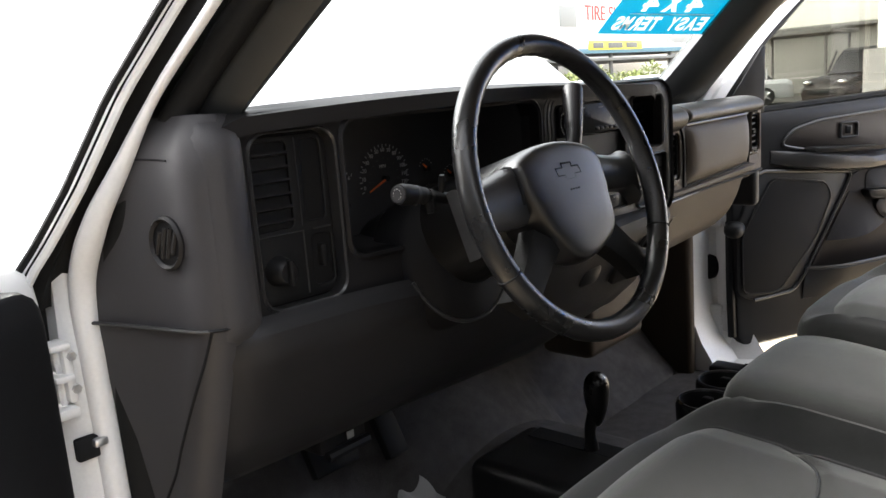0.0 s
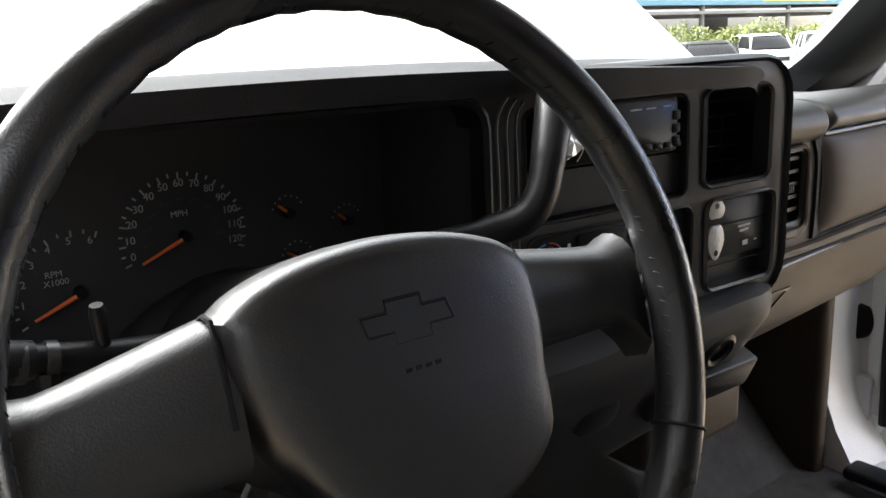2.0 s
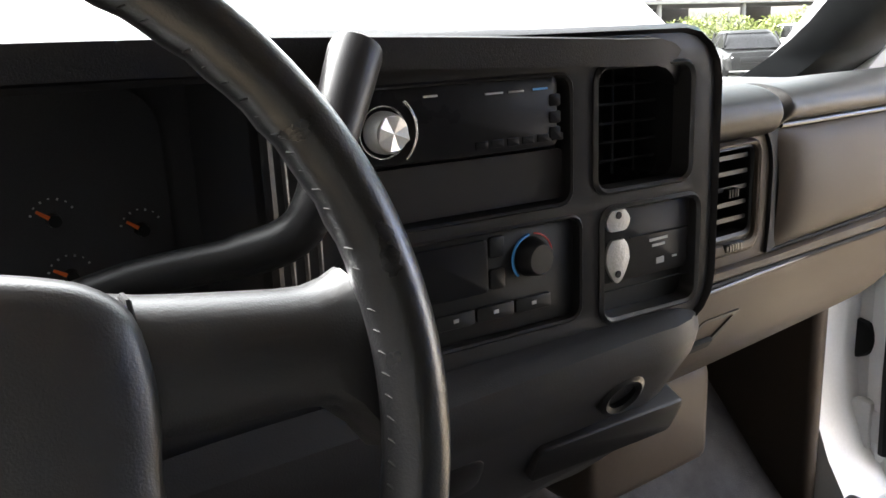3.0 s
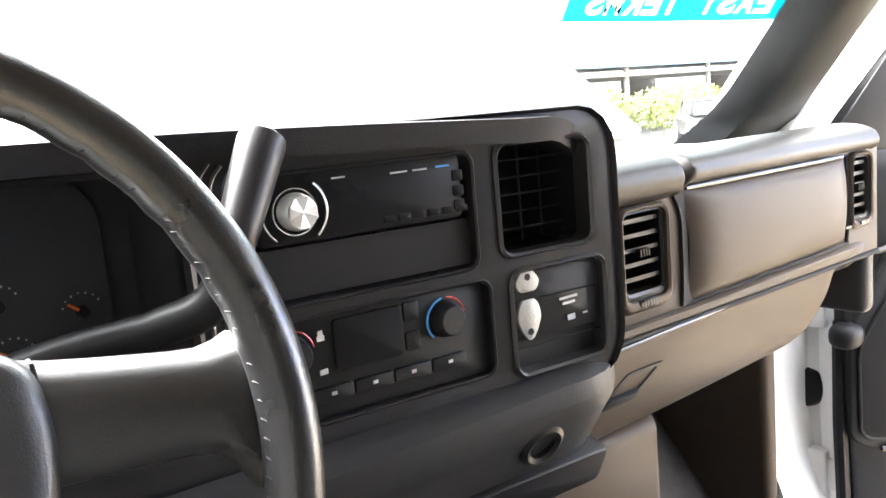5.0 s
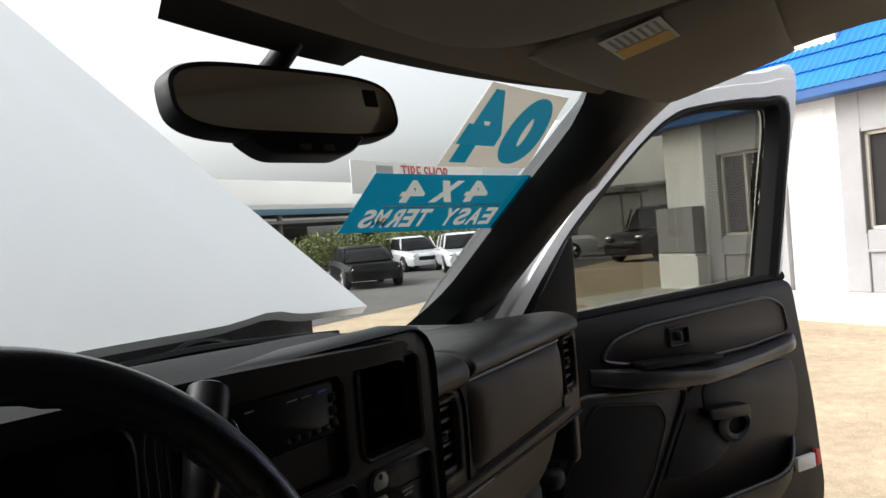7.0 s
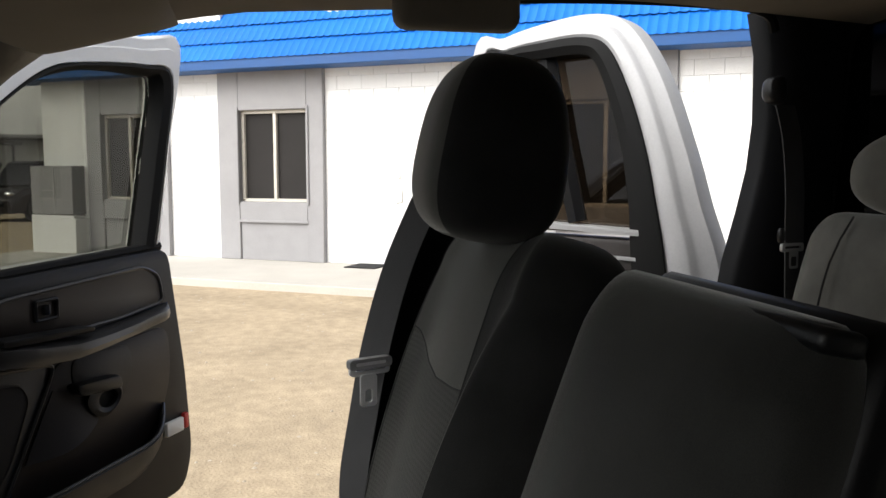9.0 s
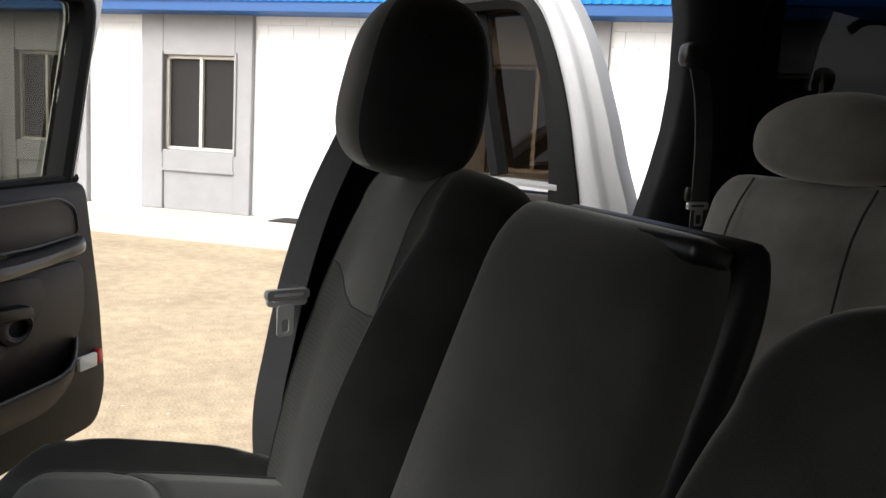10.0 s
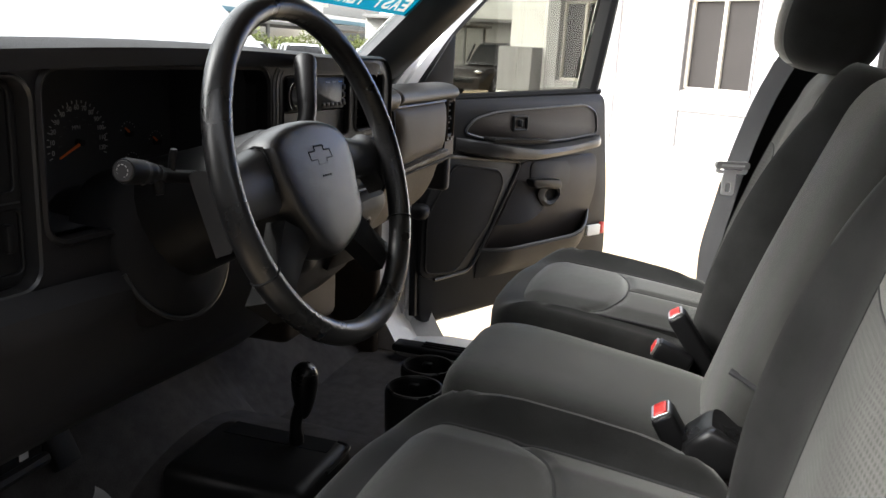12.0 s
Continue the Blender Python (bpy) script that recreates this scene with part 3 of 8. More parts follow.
        part("door_seal", bm, M["rubber"], cab, "black rubber door seal")
    bm = B()
    rings = []
    for k in range(17):
        z = 1.21 + 0.45 * k / 16
        p = edge(z)
        o = pw[min(16, max(0, round((z - 1.255) / 0.025)))]
        if sx > 0:
            o = Vector((o.x, o.y, z)) if z > 1.255 else Vector((o.x + 0.03, o.y + 0.05, z))
            rings.append([o + Vector((0.004, -0.012, 0)), o + Vector((0.022, -0.008, 0)), o + Vector((0.032, 0.012, 0)), o + Vector((0.058, 0.016, 0)), o + Vector((0.066, 0.04, 0.004)), p + Vector((0.075, 0.055, 0.02)), p + Vector((0.055, 0.045, 0.02)), o + Vector((0.0, 0.03, 0.0))])
        else:
            q = along(OUTER, z)
            rings.append([q + Vector((0.006, -0.004, 0)), q + Vector((-0.004, 0.002, 0)), q + Vector((-0.01, 0.03, 0)), p + Vector((-0.04, 0.06, 0.02)), p + Vector((0.0, 0.05, 0.02)), q + Vector((0.03, 0.05, 0))])
    loft(bm, rings)
    part("pillar", bm, M["paint"], cab, "white painted windscreen pillar")
    if sx < 0:
        # weatherstrip channel between the pillar's edge and the painted flange
        bm = B()
        rings = []
        for k in range(19):
            z = 1.19 + 0.48 * k / 18
            a, b = along(FLANGE, z), along(OUTER, z)
            n = Vector((0.0, 0.02, 0.0))
            rings.append([a + n * 0.6, a * 0.66 + b * 0.34 + n * 0.9, a * 0.5 + b * 0.5 + n * 0.1, a * 0.3 + b * 0.7 + n * 0.5, b + n * 0.2, b + n * 1.6, a + n * 2.4])
        loft(bm, rings)
        part("weatherstrip", bm, M["rubber"], cab, "black rubber weatherstrip")
        bm = B()
        tube(bm, [along(OUTER, 1.20 + 0.47 * k / 24) + Vector((0.009, -0.016, 0)) for k in range(25)], 0.0048, 8)
        part("drip_moulding", bm, M["jamb"], cab, "thin white painted drip moulding")
        bm = B()
        tube(bm, [along(OUTER, 1.20 + 0.47 * k / 24) + Vector((-0.004, -0.008, 0)) for k in range(25)], 0.004, 8)
        part("drip_seal", bm, M["rubber"], cab, "thin black outer seal")
    # roof rail over the doors
    bm = B()
    if sx > 0:
        pts = [Vector(p) for p in ((0.60, 0.60, 1.665), (0.655, 0.53, 1.698), (0.715, 0.36, 1.742), (0.75, 0.05, 1.776), (0.785, -0.35, 1.798), (0.815, -0.62, 1.802), (0.83, -0.86, 1.79))]
    else:
        pts = [Vector(p) for p in ((-0.575, 0.60, 1.655), (-0.66, 0.42, 1.695), (-0.72, 0.24, 1.715), (-0.735, 0.0, 1.742), (-0.76, -0.35, 1.755), (-0.79, -0.62, 1.755), (-0.80, -0.86, 1.745))]
    tube(bm, smooth_path(pts, 4), 0.030, 8, 1.0)
    part("roof_rail", bm, M["paint"], cab, "white painted roof rail")
    if sx < 0:
        bm = B()
        tube(bm, [p + Vector((-sx * 0.028, 0, -0.022)) for p in smooth_path(pts, 4)], 0.013, 8)
        part("door_seal", bm, M["rubber"], cab, "black rubber door seal")
    # C pillar with the belt of the back seat
    bm = B()
    rings = []
    for z, f in ((0.62, -0.55), (0.9, -0.565), (1.15, -0.592), (1.30, -0.617), (1.40, -0.645), (1.48, -0.664), (1.57, -0.674), (1.70, -0.672), (1.78, -0.655)):
        rings.append([(sx * 0.90, f, z), (sx * 0.868, f - 0.002, z), (sx * 0.852, f - 0.012, z), (sx * 0.838, f - 0.05, z), (sx * 0.832, f - 0.12, z), (sx * 0.85, -0.90, z), (sx * 0.92, -0.92, z), (sx * 0.93, f - 0.03, z)])
    loft(bm, rings)
    part("rear_pillar_trim", bm, M["trim"], cab, "black rear pillar trim")
# cab back wall, rear glass and roof
bm = B()
box(bm, (0, -0.86, 0.95), (1.8, 0.06, 0.75), 0.02)
box(bm, (0, -0.875, 1.80), (1.7, 0.05, 0.05), 0.01)
part("back_panel", bm, M["black"], cab, "black rear cab panel")
bm = B()
to = plane_map((0, -0.83, 1.52), (1, 0, 0), (0, -0.08, 1))
ring(bm, rrect(0, 0.015, 1.74, 0.51, 0.07), rrect(0, 0.015, 1.67, 0.45, 0.06), to, -0.01, 0.012)
part("rear_window_seal", bm, M["rubber"], cab)
bm = B()
plate(bm, rrect(0, 0.015, 1.70, 0.48, 0.06), to, -0.002, 0.002)
rg = part("rear_window", bm, DARK, cab, "dark tinted rear window")
rg.visible_shadow = False
def roof_pt(u, v, dz=0.0):
    w = 0.80 - 0.06 * v - 0.19 * max(0, (v - 0.55) / 0.45) ** 1.6
    x = -w + 2 * w * u
    y = -0.86 + (0.86 + ws(x, 1.655)[1]) * v
    crown = 0.03 * (1 - (x / w) ** 2)
    z = 1.742 + 0.012 * math.sin(min(1, v * 1.6) * math.pi) - 0.09 * max(0, (v - 0.45) / 0.55) ** 1.5
    side = 0.028 * min(1.0, max(0.0, (x - 0.42) / 0.22)) * min(1.0, max(0.0, (0.98 - v) / 0.15)) if x > 0 else 0.0
    return (x, y, z + crown * (1 - 0.6 * v) + side + dz)
bm = B()
sheet(bm, roof_pt, 28, 28, 0.02)
part("headliner", bm, M["headliner"], cab, "tan cloth headliner")
bm = B()
sheet(bm, lambda u, v: roof_pt(u, v, 0.07), 24, 24, 0.012)
part("roof", bm, M["paint"], cab, "white painted roof")
# windscreen with its black band
bm = B()
sheet(bm, lambda u, v: ws((2 * u - 1) * (0.82 - 0.30 * v), 1.24 + 0.42 * v, 0.012), 32, 20)
wsg = part("windscreen", bm, CLEAR, cab, "clear windscreen glass")
wsg.visible_shadow = False
bm = B()
sheet(bm, lambda u, v: ws(-0.55 + 1.10 * u, 1.643 + 0.02 * v, 0.002), 32, 2)
sheet(bm, lambda u, v: ws((-0.19 + 0.28 * u) + (0.5 - u) * 0.05 * (1 - v), 1.634 + 0.022 * v, 0.001), 16, 2)
part("shade_band", bm, M["black"], cab, "black printed band at the head of the windscreen")
# raised hood, cowl, wipers
def hood_pt(u, v):
    a = radians(43)
    w = 0.90 - 0.22 * v
    x = -w + 2 * w * u
    r = 0.06 + 1.25 * v
    rise = 0.035 * (1 - (2 * u - 1) ** 2) + 0.02 * math.exp(-((abs(2 * u - 1) - 0.62) / 0.08) ** 2)
    return (x, 1.25 + r * math.cos(a) - rise * math.sin(a), 1.28 + r * math.sin(a) + rise * math.cos(a))
bm = B()
sheet(bm, hood_pt, 40, 16, 0.02)
part("hood", bm, M["paint"], cab, "white hood standing open")
bm = B()
sheet(bm, lambda u, v: (-0.8 + 1.6 * u, 1.14 + 0.26 * v - 0.2 * (2 * u - 1) ** 2 * (1 - v), 1.268 + 0.03 * math.sin(v * 3.14) * (1 - 0.6 * (2 * u - 1) ** 2)), 24, 8, 0.02)
part("cowl", bm, M["black"], cab, "black plastic cowl panel")
for x0, x1 in ((0.62, 0.05), (-0.02, -0.58)):
    bm = B()
    tube(bm, smooth_path([(x0, 1.21 - 0.1 * x0 * x0, 1.30), ((x0 + x1) / 2, 1.25, 1.315), (x1, 1.285, 1.30)], 6), 0.008, 6)
    tube(bm, smooth_path([(x0 - 0.1, 1.25, 1.285), ((x0 + x1) / 2 + 0.05, 1.26, 1.325), ((x0 + x1) / 2 - 0.03, 1.26, 1.315)], 6), 0.006, 6)
    part("wiper", bm, M["black"], cab, "black windscreen wiper")
# fenders and bed, seen from outside only
for sx in (1, -1):
    bm = B()
    rings = []
    for k in range(9):
        y = 1.12 + 1.35 * k / 8
        rings.append([(sx * 0.84, y, 1.22 - 0.02 * k / 8), (sx * 0.93, y, 1.19 - 0.02 * k / 8), (sx * 0.985, y, 1.05), (sx * 0.985, y, 0.62), (sx * 0.9, y, 0.55), (sx * 0.84, y, 0.6)])
    loft(bm, rings)
    part("fender", bm, M["paint"], cab, "white front fender")
bm = B()
box(bm, (0, -2.05, 0.95), (1.96, 2.2, 0.62), 0.06, 3)
part("cargo_bed", bm, M["paint"], cab, "white cargo bed side")
bm = B()
box(bm, (0, 2.5, 0.9), (1.7, 0.12, 0.5), 0.05, 3)
part("grille", bm, M["black"], cab, "black grille and radiator support")
for sx in (1, -1):
    for y in (1.85, -2.0):
        bm = B()
        rings = []
        for k in range(20):
            a = 2 * math.pi * k / 20
            rings.append([(sx * xx, y + r * math.cos(a), 0.385 + r * math.sin(a)) for xx, r in ((0.72, 0.25), (0.72, 0.36), (0.75, 0.385), (0.92, 0.385), (0.95, 0.36), (0.95, 0.25))])
        rings.append(rings[0])
        loft(bm, rings, caps=False)
        wh = part("wheel", bm, M["tyre"], cab, "black road tyre")
        bm = B()
        box(bm, (sx * 0.84, y, 0.385), (0.1, 0.34, 0.34), 0.1, 3)
        part("rim", bm, M["steel"], wh)

# ---- dashboard ----
dash = thing("dashboard", "dark grey pickup dashboard with a black one-piece bezel", "dashboard", (0, 0.9, 1.1))
FACE = plane_map((0.0045, 0.7056, 0), (1, -0.08, 0), (0, 0, 1))


def pierced(bm, outline, holes, to, d0, d1, bevel=0.0015):
    """A plate with rounded openings that go through it."""
    cv = bpy.data.curves.new("outline", "CURVE")
    cv.dimensions, cv.fill_mode = "2D", "BOTH"
    cv.extrude, cv.bevel_depth, cv.bevel_resolution, cv.offset = (d1 - d0) / 2 - bevel, bevel, 2, -bevel
    for ring_ in [outline] + holes:
        sp = cv.splines.new("POLY")
        sp.points.add(len(ring_) - 1)
        for p, (x, z) in zip(sp.points, ring_):
            p.co = (x, z, 0.0, 1.0)
        sp.use_cyclic_u = True
    tmp = bpy.data.objects.new("outline", cv)
    scene.collection.objects.link(tmp)
    bpy.context.view_layer.update()
    me = bpy.data.meshes.new_from_object(tmp.evaluated_get(bpy.context.evaluated_depsgraph_get()))
    bpy.data.objects.remove(tmp)
    for v in me.vertices:
        v.co = to(v.co.x, v.co.y, (d0 + d1) / 2 + v.co.z)
    bm.from_mesh(me)
    bmesh.ops.remove_doubles(bm, verts=bm.verts, dist=1e-5)


def hole(a, b, c, d, r):
    return rrect((a + b) / 2, (c + d) / 2, b - a, d - c, r)


def well(bm, x0, x1, z0, z1, to, d0, d1):
    """An open-fronted box sunk from depth d1 to d0."""
    f = lambda *ps: bm.faces.new([bm.verts.new(p) for p in ps])
    f(to(x0, z0, d0), to(x1, z0, d0), to(x1, z1, d0), to(x0, z1, d0))
    for a, b in (((x0, z0), (x1, z0)), ((x1, z0), (x1, z1)), ((x1, z1), (x0, z1)), ((x0, z1), (x0, z0))):
        f(to(*a, d0), to(*b, d0), to(*b, d1), to(*a, d1))


# top pad over the driver's half, sloping to the windscreen
def pad(u, v):
    x = -0.748 + 0.862 * u
    f0 = 0.690 - 0.08 * x
    y = f0 + (ws(x, 1.27)[1] - 0.03 - f0) * v
    brow = 0.024 * math.sin(min(1, u * 1.1) * math.pi) * (1 - v) ** 2
    z = 1.372 + 0.010 * math.sin(min(1, v * 6) * math.pi / 2) - 0.11 * max(0, v - 0.12) ** 1.2 + brow * 0.5 - 0.030 * max(0.0, (0.07 - u) / 0.07) ** 2 - 0.020 * max(0.0, (u - 0.93) / 0.07) ** 2
    return (x, y + (0.02 * max(0.0, (0.05 - u) / 0.05) ** 2 + 0.024 * max(0.0, (u - 0.92) / 0.08) ** 2) * (1 - v), z)
bm = B()
sheet(bm, pad, 50, 24, 0.018)
part("top_pad", bm, M["dash_top"], dash, "black padded dash top")
# passenger's side: padded roll, moulded face, airbag cover, strip and glove box door
def profile(pts):
    """A rounded line through (y, z) points, walked from 0 to 1."""
    path = smooth_path([(0.0, y, z) for y, z in pts], 8)
    def at(v):
        k = v * (len(path) - 1)
        i = min(int(k), len(path) - 2)
        p = path[i].lerp(path[i + 1], k - i)
        return p.y, p.z
    return at


ROLL_LEFT = profile([(1.12, 1.262), (0.98, 1.297), (0.84, 1.319), (0.775, 1.327), (0.742, 1.326), (0.7205, 1.317), (0.7145, 1.304), (0.7195, 1.293), (0.7285, 1.286), (0.736, 1.282)])
ROLL_RIGHT = profile([(1.12, 1.262), (0.98, 1.297), (0.84, 1.318), (0.775, 1.326), (0.742, 1.325), (0.722, 1.318), (0.7150, 1.308), (0.7165, 1.299), (0.726, 1.294), (0.744, 1.293)])
def roll(u, v):
    x = 0.118 + 0.572 * u
    k = min(1.0, max(0.0, (x - 0.262) / 0.012))
    (ya, za), (yb, zb) = ROLL_LEFT(v), ROLL_RIGHT(v)
    y, z = ya + (yb - ya) * k, za + (zb - za) * k
    back = max(0.0, (y - 0.80) / 0.32)
    y += (ws(x, 1.27)[1] - 0.03 - 1.12) * back
    end = max(0.0, (u - 0.93) / 0.07) ** 2
    notch = 0.007 * math.exp(-((x - 0.268 + 0.05 * back) / 0.0045) ** 2)
    return (x, y + 0.010 * u + 0.028 * end + notch, z - 0.010 * end - notch - 0.004 * (1 - u) * back)
bm = B()
sheet(bm, roll, 130, 56, -0.012)
part("passenger_pad", bm, M["pass_pad"], dash, "dark padded roll above the passenger panel")
PF = plane_map((0, 0.735, 0), (1, 0.01, 0), (0, 0, 1))
bm = B()
pierced(bm, hole(0.128, 0.688, 1.160, 1.305, 0.004), [hole(0.188, 0.246, 1.194, 1.278, 0.008), hole(0.615, 0.658, 1.206, 1.287, 0.008)], PF, -0.03, 0.0)
part("passenger_panel", bm, M["pass_dash_bounce"], dash, "grey passenger dash panel with warm bounce light in its colour")
def cover(u, v):
    xl = 0.287 - 0.012 * max(0.0, 2 * v - 1) ** 2 - 0.003 * max(0.0, 1 - 2 * v) ** 2
    zb = 1.1735 + 0.0095 * u
    d = 0.0125 * (1 - abs(2 * u - 1) ** 9) * (1 - abs(2 * v - 1) ** 7) + 0.004 * math.sin(v * math.pi) - 0.001
    return PF(xl + (0.602 - xl) * u, zb + (1.2905 - zb) * v, d)
bm = B()
sheet(bm, cover, 60, 36, 0.004)
ab = part("airbag_cover", bm, M["pass_dash_bounce"], dash, "smooth grey airbag cover")
bm = B()
tube(bm, [Vector(cover(0.02 + 0.94 * k / 20, 0.985)) + Vector((0, -0.0045, 0.0008)) for k in range(21)], 0.0024, 8)
part("cover_lip", bm, M["satin"], ab, "satin upper edge of the cover")
bm = B()
box(bm, PF(0.578, 1.206, 0.0175), (0.014, 0.001, 0.003), 0.0)
part("cover_mark", bm, M["black"], ab)
# dark S-shaped gap beside the cover, fine gaps round the rest of it
bm = B()
rows = []
for k in range(15):
    t = k / 14
    z = 1.296 - 0.124 * t
    xa = 0.2755 - 0.020 * max(0.0, 1 - t / 0.36) ** 2 - 0.003 * max(0.0, (t - 0.6) / 0.4) ** 2
    rows.append([PF(xa - 0.001, z, -0.001), PF(xa, z, 0.0035), PF(0.283, z, 0.002), PF(0.291, z, 0.0005), PF(0.291, z, -0.001)])
loft(bm, rows)
tube(bm, [PF(0.605 + 0.003 * math.sin(k * 0.45), 1.289 - 0.0155 * k, 0.001) for k in range(8)], 0.0026, 6)
tube(bm, [PF(0.280 + 0.033 * k, 1.1722 + 0.00095 * k, 0.001) for k in range(11)], 0.0018, 6)
part("panel_gap", bm, M["deep"], dash, "dark recessed gap round the airbag cover")
# rounded strip over the glove box, with the groove below it
bm = B()
rows = []
for k in range(15):
    x = 0.132 + 0.556 * k / 14
    zt, zb = 1.1705 + 0.0098 * max(0.0, (x - 0.28) / 0.40), 1.1575 + 0.004 * k / 14
    e = 0.02 * max(0.0, (k - 12) / 2) ** 2
    rows.append([PF(x, zt, -0.004 - e), PF(x, zt - 0.001, 0.003 - e), PF(x, zt * 0.75 + zb * 0.25, 0.0062 - e), PF(x, zt * 0.3 + zb * 0.7, 0.0066 - e), PF(x, zb + 0.001, 0.004 - e), PF(x, zb, -0.004 - e)])
loft(bm, rows)
part("dash_strip", bm, M["pass_dash_bounce"], dash, "grey rounded strip above the glove box, warm bounce light in its colour")
bm = B()
tube(bm, [PF(0.132 + 0.0555 * k, 1.1540 + 0.0004 * k, 0.0) for k in range(11)], 0.0036, 8)
part("door_gap", bm, M["deep"], dash, "dark groove above the glove box door")


DOOR_PROFILE = profile([(0.742, 1.153), (0.734, 1.1515), (0.7315, 1.147), (0.735, 1.137), (0.747, 1.10), (0.772, 1.058), (0.82, 1.020), (0.90, 0.996), (1.02, 0.985)])
def lower(u, v):
    x = 0.124 + 0.562 * u
    y, z = DOOR_PROFILE(v)
    side = max(0, (u - 0.80) / 0.20) ** 1.6
    return (x, y + 0.012 * u + 0.10 * side * v * 2, z + 0.003 * u * (1 - v) + (0.02 * u + 0.10 * side) * v + 0.012 * math.sin(u * math.pi) * (v - 0.5) * -1)
bm = B()
sheet(bm, lower, 56, 56, -0.012)
gd = part("glove_box_door", bm, M["pass_dash_bounce"], dash, "grey glove box door with scuffs, warm bounce light in its colour")
bm = B()
tube(bm, [Vector(lower(0.02 + 0.92 * k / 16, 0.20)) + Vector((0, -0.0002, 0.0)) for k in range(17)], 0.0014, 6)
part("door_edge", bm, M["satin"], gd, "worn satin upper edge")
def rounded_quad(pts, r, n=4):
    """Four corners, rounded."""
    out = []
    for i in range(4):
        p, a, b = (Vector((*pts[k % 4], 0)) for k in (i, i - 1, i + 1))
        q0, q1 = p + (a - p).normalized() * r, p + (b - p).normalized() * r
        out += [((q := q0 * (1 - t / n) ** 2 + p * 2 * (t / n) * (1 - t / n) + q1 * (t / n) ** 2).x, q.y) for t in range(n + 1)]
    return out
GL = plane_map((0.0, 0.7465, 1.109), (1, 0.01, 0), (0, -0.32, 1))
quad = rounded_quad([(0.152, -0.0165), (0.193, 0.0145), (0.2485, 0.0140), (0.214, -0.0155)], 0.005)
inner = rounded_quad([(0.166, -0.0125), (0.1955, 0.0110), (0.239, 0.0105), (0.212, -0.0120)], 0.004)
bm = B()
ring(bm, quad, inner, GL, -0.02, 0.004)
part("latch_frame", bm, M["black"], gd, "black recess round the glove box latch")
bm = B()
plate(bm, inner, GL, -0.02, 0.001, 0.002)
plate(bm, rounded_quad([(0.156, -0.0165), (0.168, -0.0075), (0.214, -0.0085), (0.209, -0.0155)], 0.003), GL, -0.004, 0.0075, 0.003)
part("latch", bm, M["deep"], gd, "dark glove box latch")
# end of the dash on the passenger's side
bm = B()
box(bm, (0.677, 0.935, 1.19), (0.03, 0.38, 0.23), 0.012, 3)
part("end_panel", bm, M["dash"], dash, "dark dash end panel")
# moulded duct box in the foot well
bm = B()
box(bm, (0.36, 1.00, 0.875), (0.24, 0.13, 0.15), 0.02, 3)
part("duct_box", bm, M["pass_dash_bounce"], dash, "grey duct box under the dash, warm bounce light in its colour")


def louvre_vent(x0, x1, z0, z1, ox0, ox1, oz0, oz1, fins, to, tilt=0.5):
    """A vent: inner opening x0..x1, z0..z1 inside a raised rounded frame ox0..ox1, oz0..oz1."""
    outer_, inner_ = hole(ox0, ox1, oz0, oz1, 0.013), hole(x0, x1, z0, z1, 0.007)
    between = lambda k: [(a[0] + (b[0] - a[0]) * k, a[1] + (b[1] - a[1]) * k) for a, b in zip(outer_, inner_)]
    bm = B()
    loft(bm, [[to(u, v, d) for u, v in between(k)] for k, d in ((0.0, -0.01), (0.0, 0.002), (0.12, 0.0058), (0.35, 0.0075), (0.58, 0.0062), (0.66, 0.0035), (0.66, -0.01))], caps=False)
    v = part("air_vent", bm, M["pass_dash_bounce"], dash, "louvred air vent in a raised rounded frame")
    bm = B()
    loft(bm, [[to(u, v_, d) for u, v_ in between(k)] for k, d in ((0.66, -0.008), (0.66, 0.0030), (0.85, 0.0036), (1.0, 0.0015), (1.0, -0.012))], caps=False)
    part("inner_frame", bm, M["black"], v, "black inner frame")
    bm = B()
    well(bm, x0 - 0.003, x1 + 0.003, z0 - 0.003, z1 + 0.003, to, -0.05, -0.010)
    part("duct", bm, M["deep"], v)
    h = z1 - z0
    for k in range(fins):
        z = z0 + h * (k + 0.7) / (fins + 0.4)
        bm = B()
        pts = [(to(x0 + (x1 - x0) * i / 4, z + 0.006 * tilt, -0.001), to(x0 + (x1 - x0) * i / 4, z - 0.006 * tilt, -0.022)) for i in range(5)]
        loft(bm, [[a + Vector((0, 0, 0.0022)), a - Vector((0, 0, 0.0018)), b - Vector((0, 0, 0.0015)), b + Vector((0, 0, 0.0015))] for a, b in pts])
        part("louvre", bm, M["bezel"], v)
    bm = B()
    for k in range(4):
        box(bm, to((x0 + x1) / 2 - 0.006 + 0.004 * k, (z0 + z1) / 2, 0.001), (0.002, 0.008, 0.008), 0.0006, 1)
    part("vent_slider", bm, M["black"], v)
    bm = B()
    box(bm, to((x0 + x1) / 2, (oz0 + z0) / 2 - 0.001, 0.0035), ((x1 - x0) * 0.55, 0.010, (z0 - oz0) * 0.42), 0.002, 1)
    wheel_ = part("thumb_wheel", bm, M["black"], v)
    bm = B()
    for k in range(5):
        box(bm, to((x0 + x1) / 2 - 0.008 + 0.004 * k, (oz0 + z0) / 2 - 0.001, 0.0085), (0.0012, 0.001, (z0 - oz0) * 0.34))
    part("wheel_rib", bm, M["satin"], wheel_)
    return v


louvre_vent(0.190, 0.243, 1.199, 1.274, 0.179, 0.2545, 1.1800, 1.2825, 5, PF)
louvre_vent(0.618, 0.655, 1.212, 1.284, 0.608, 0.665, 1.1965, 1.2920, 5, PF)

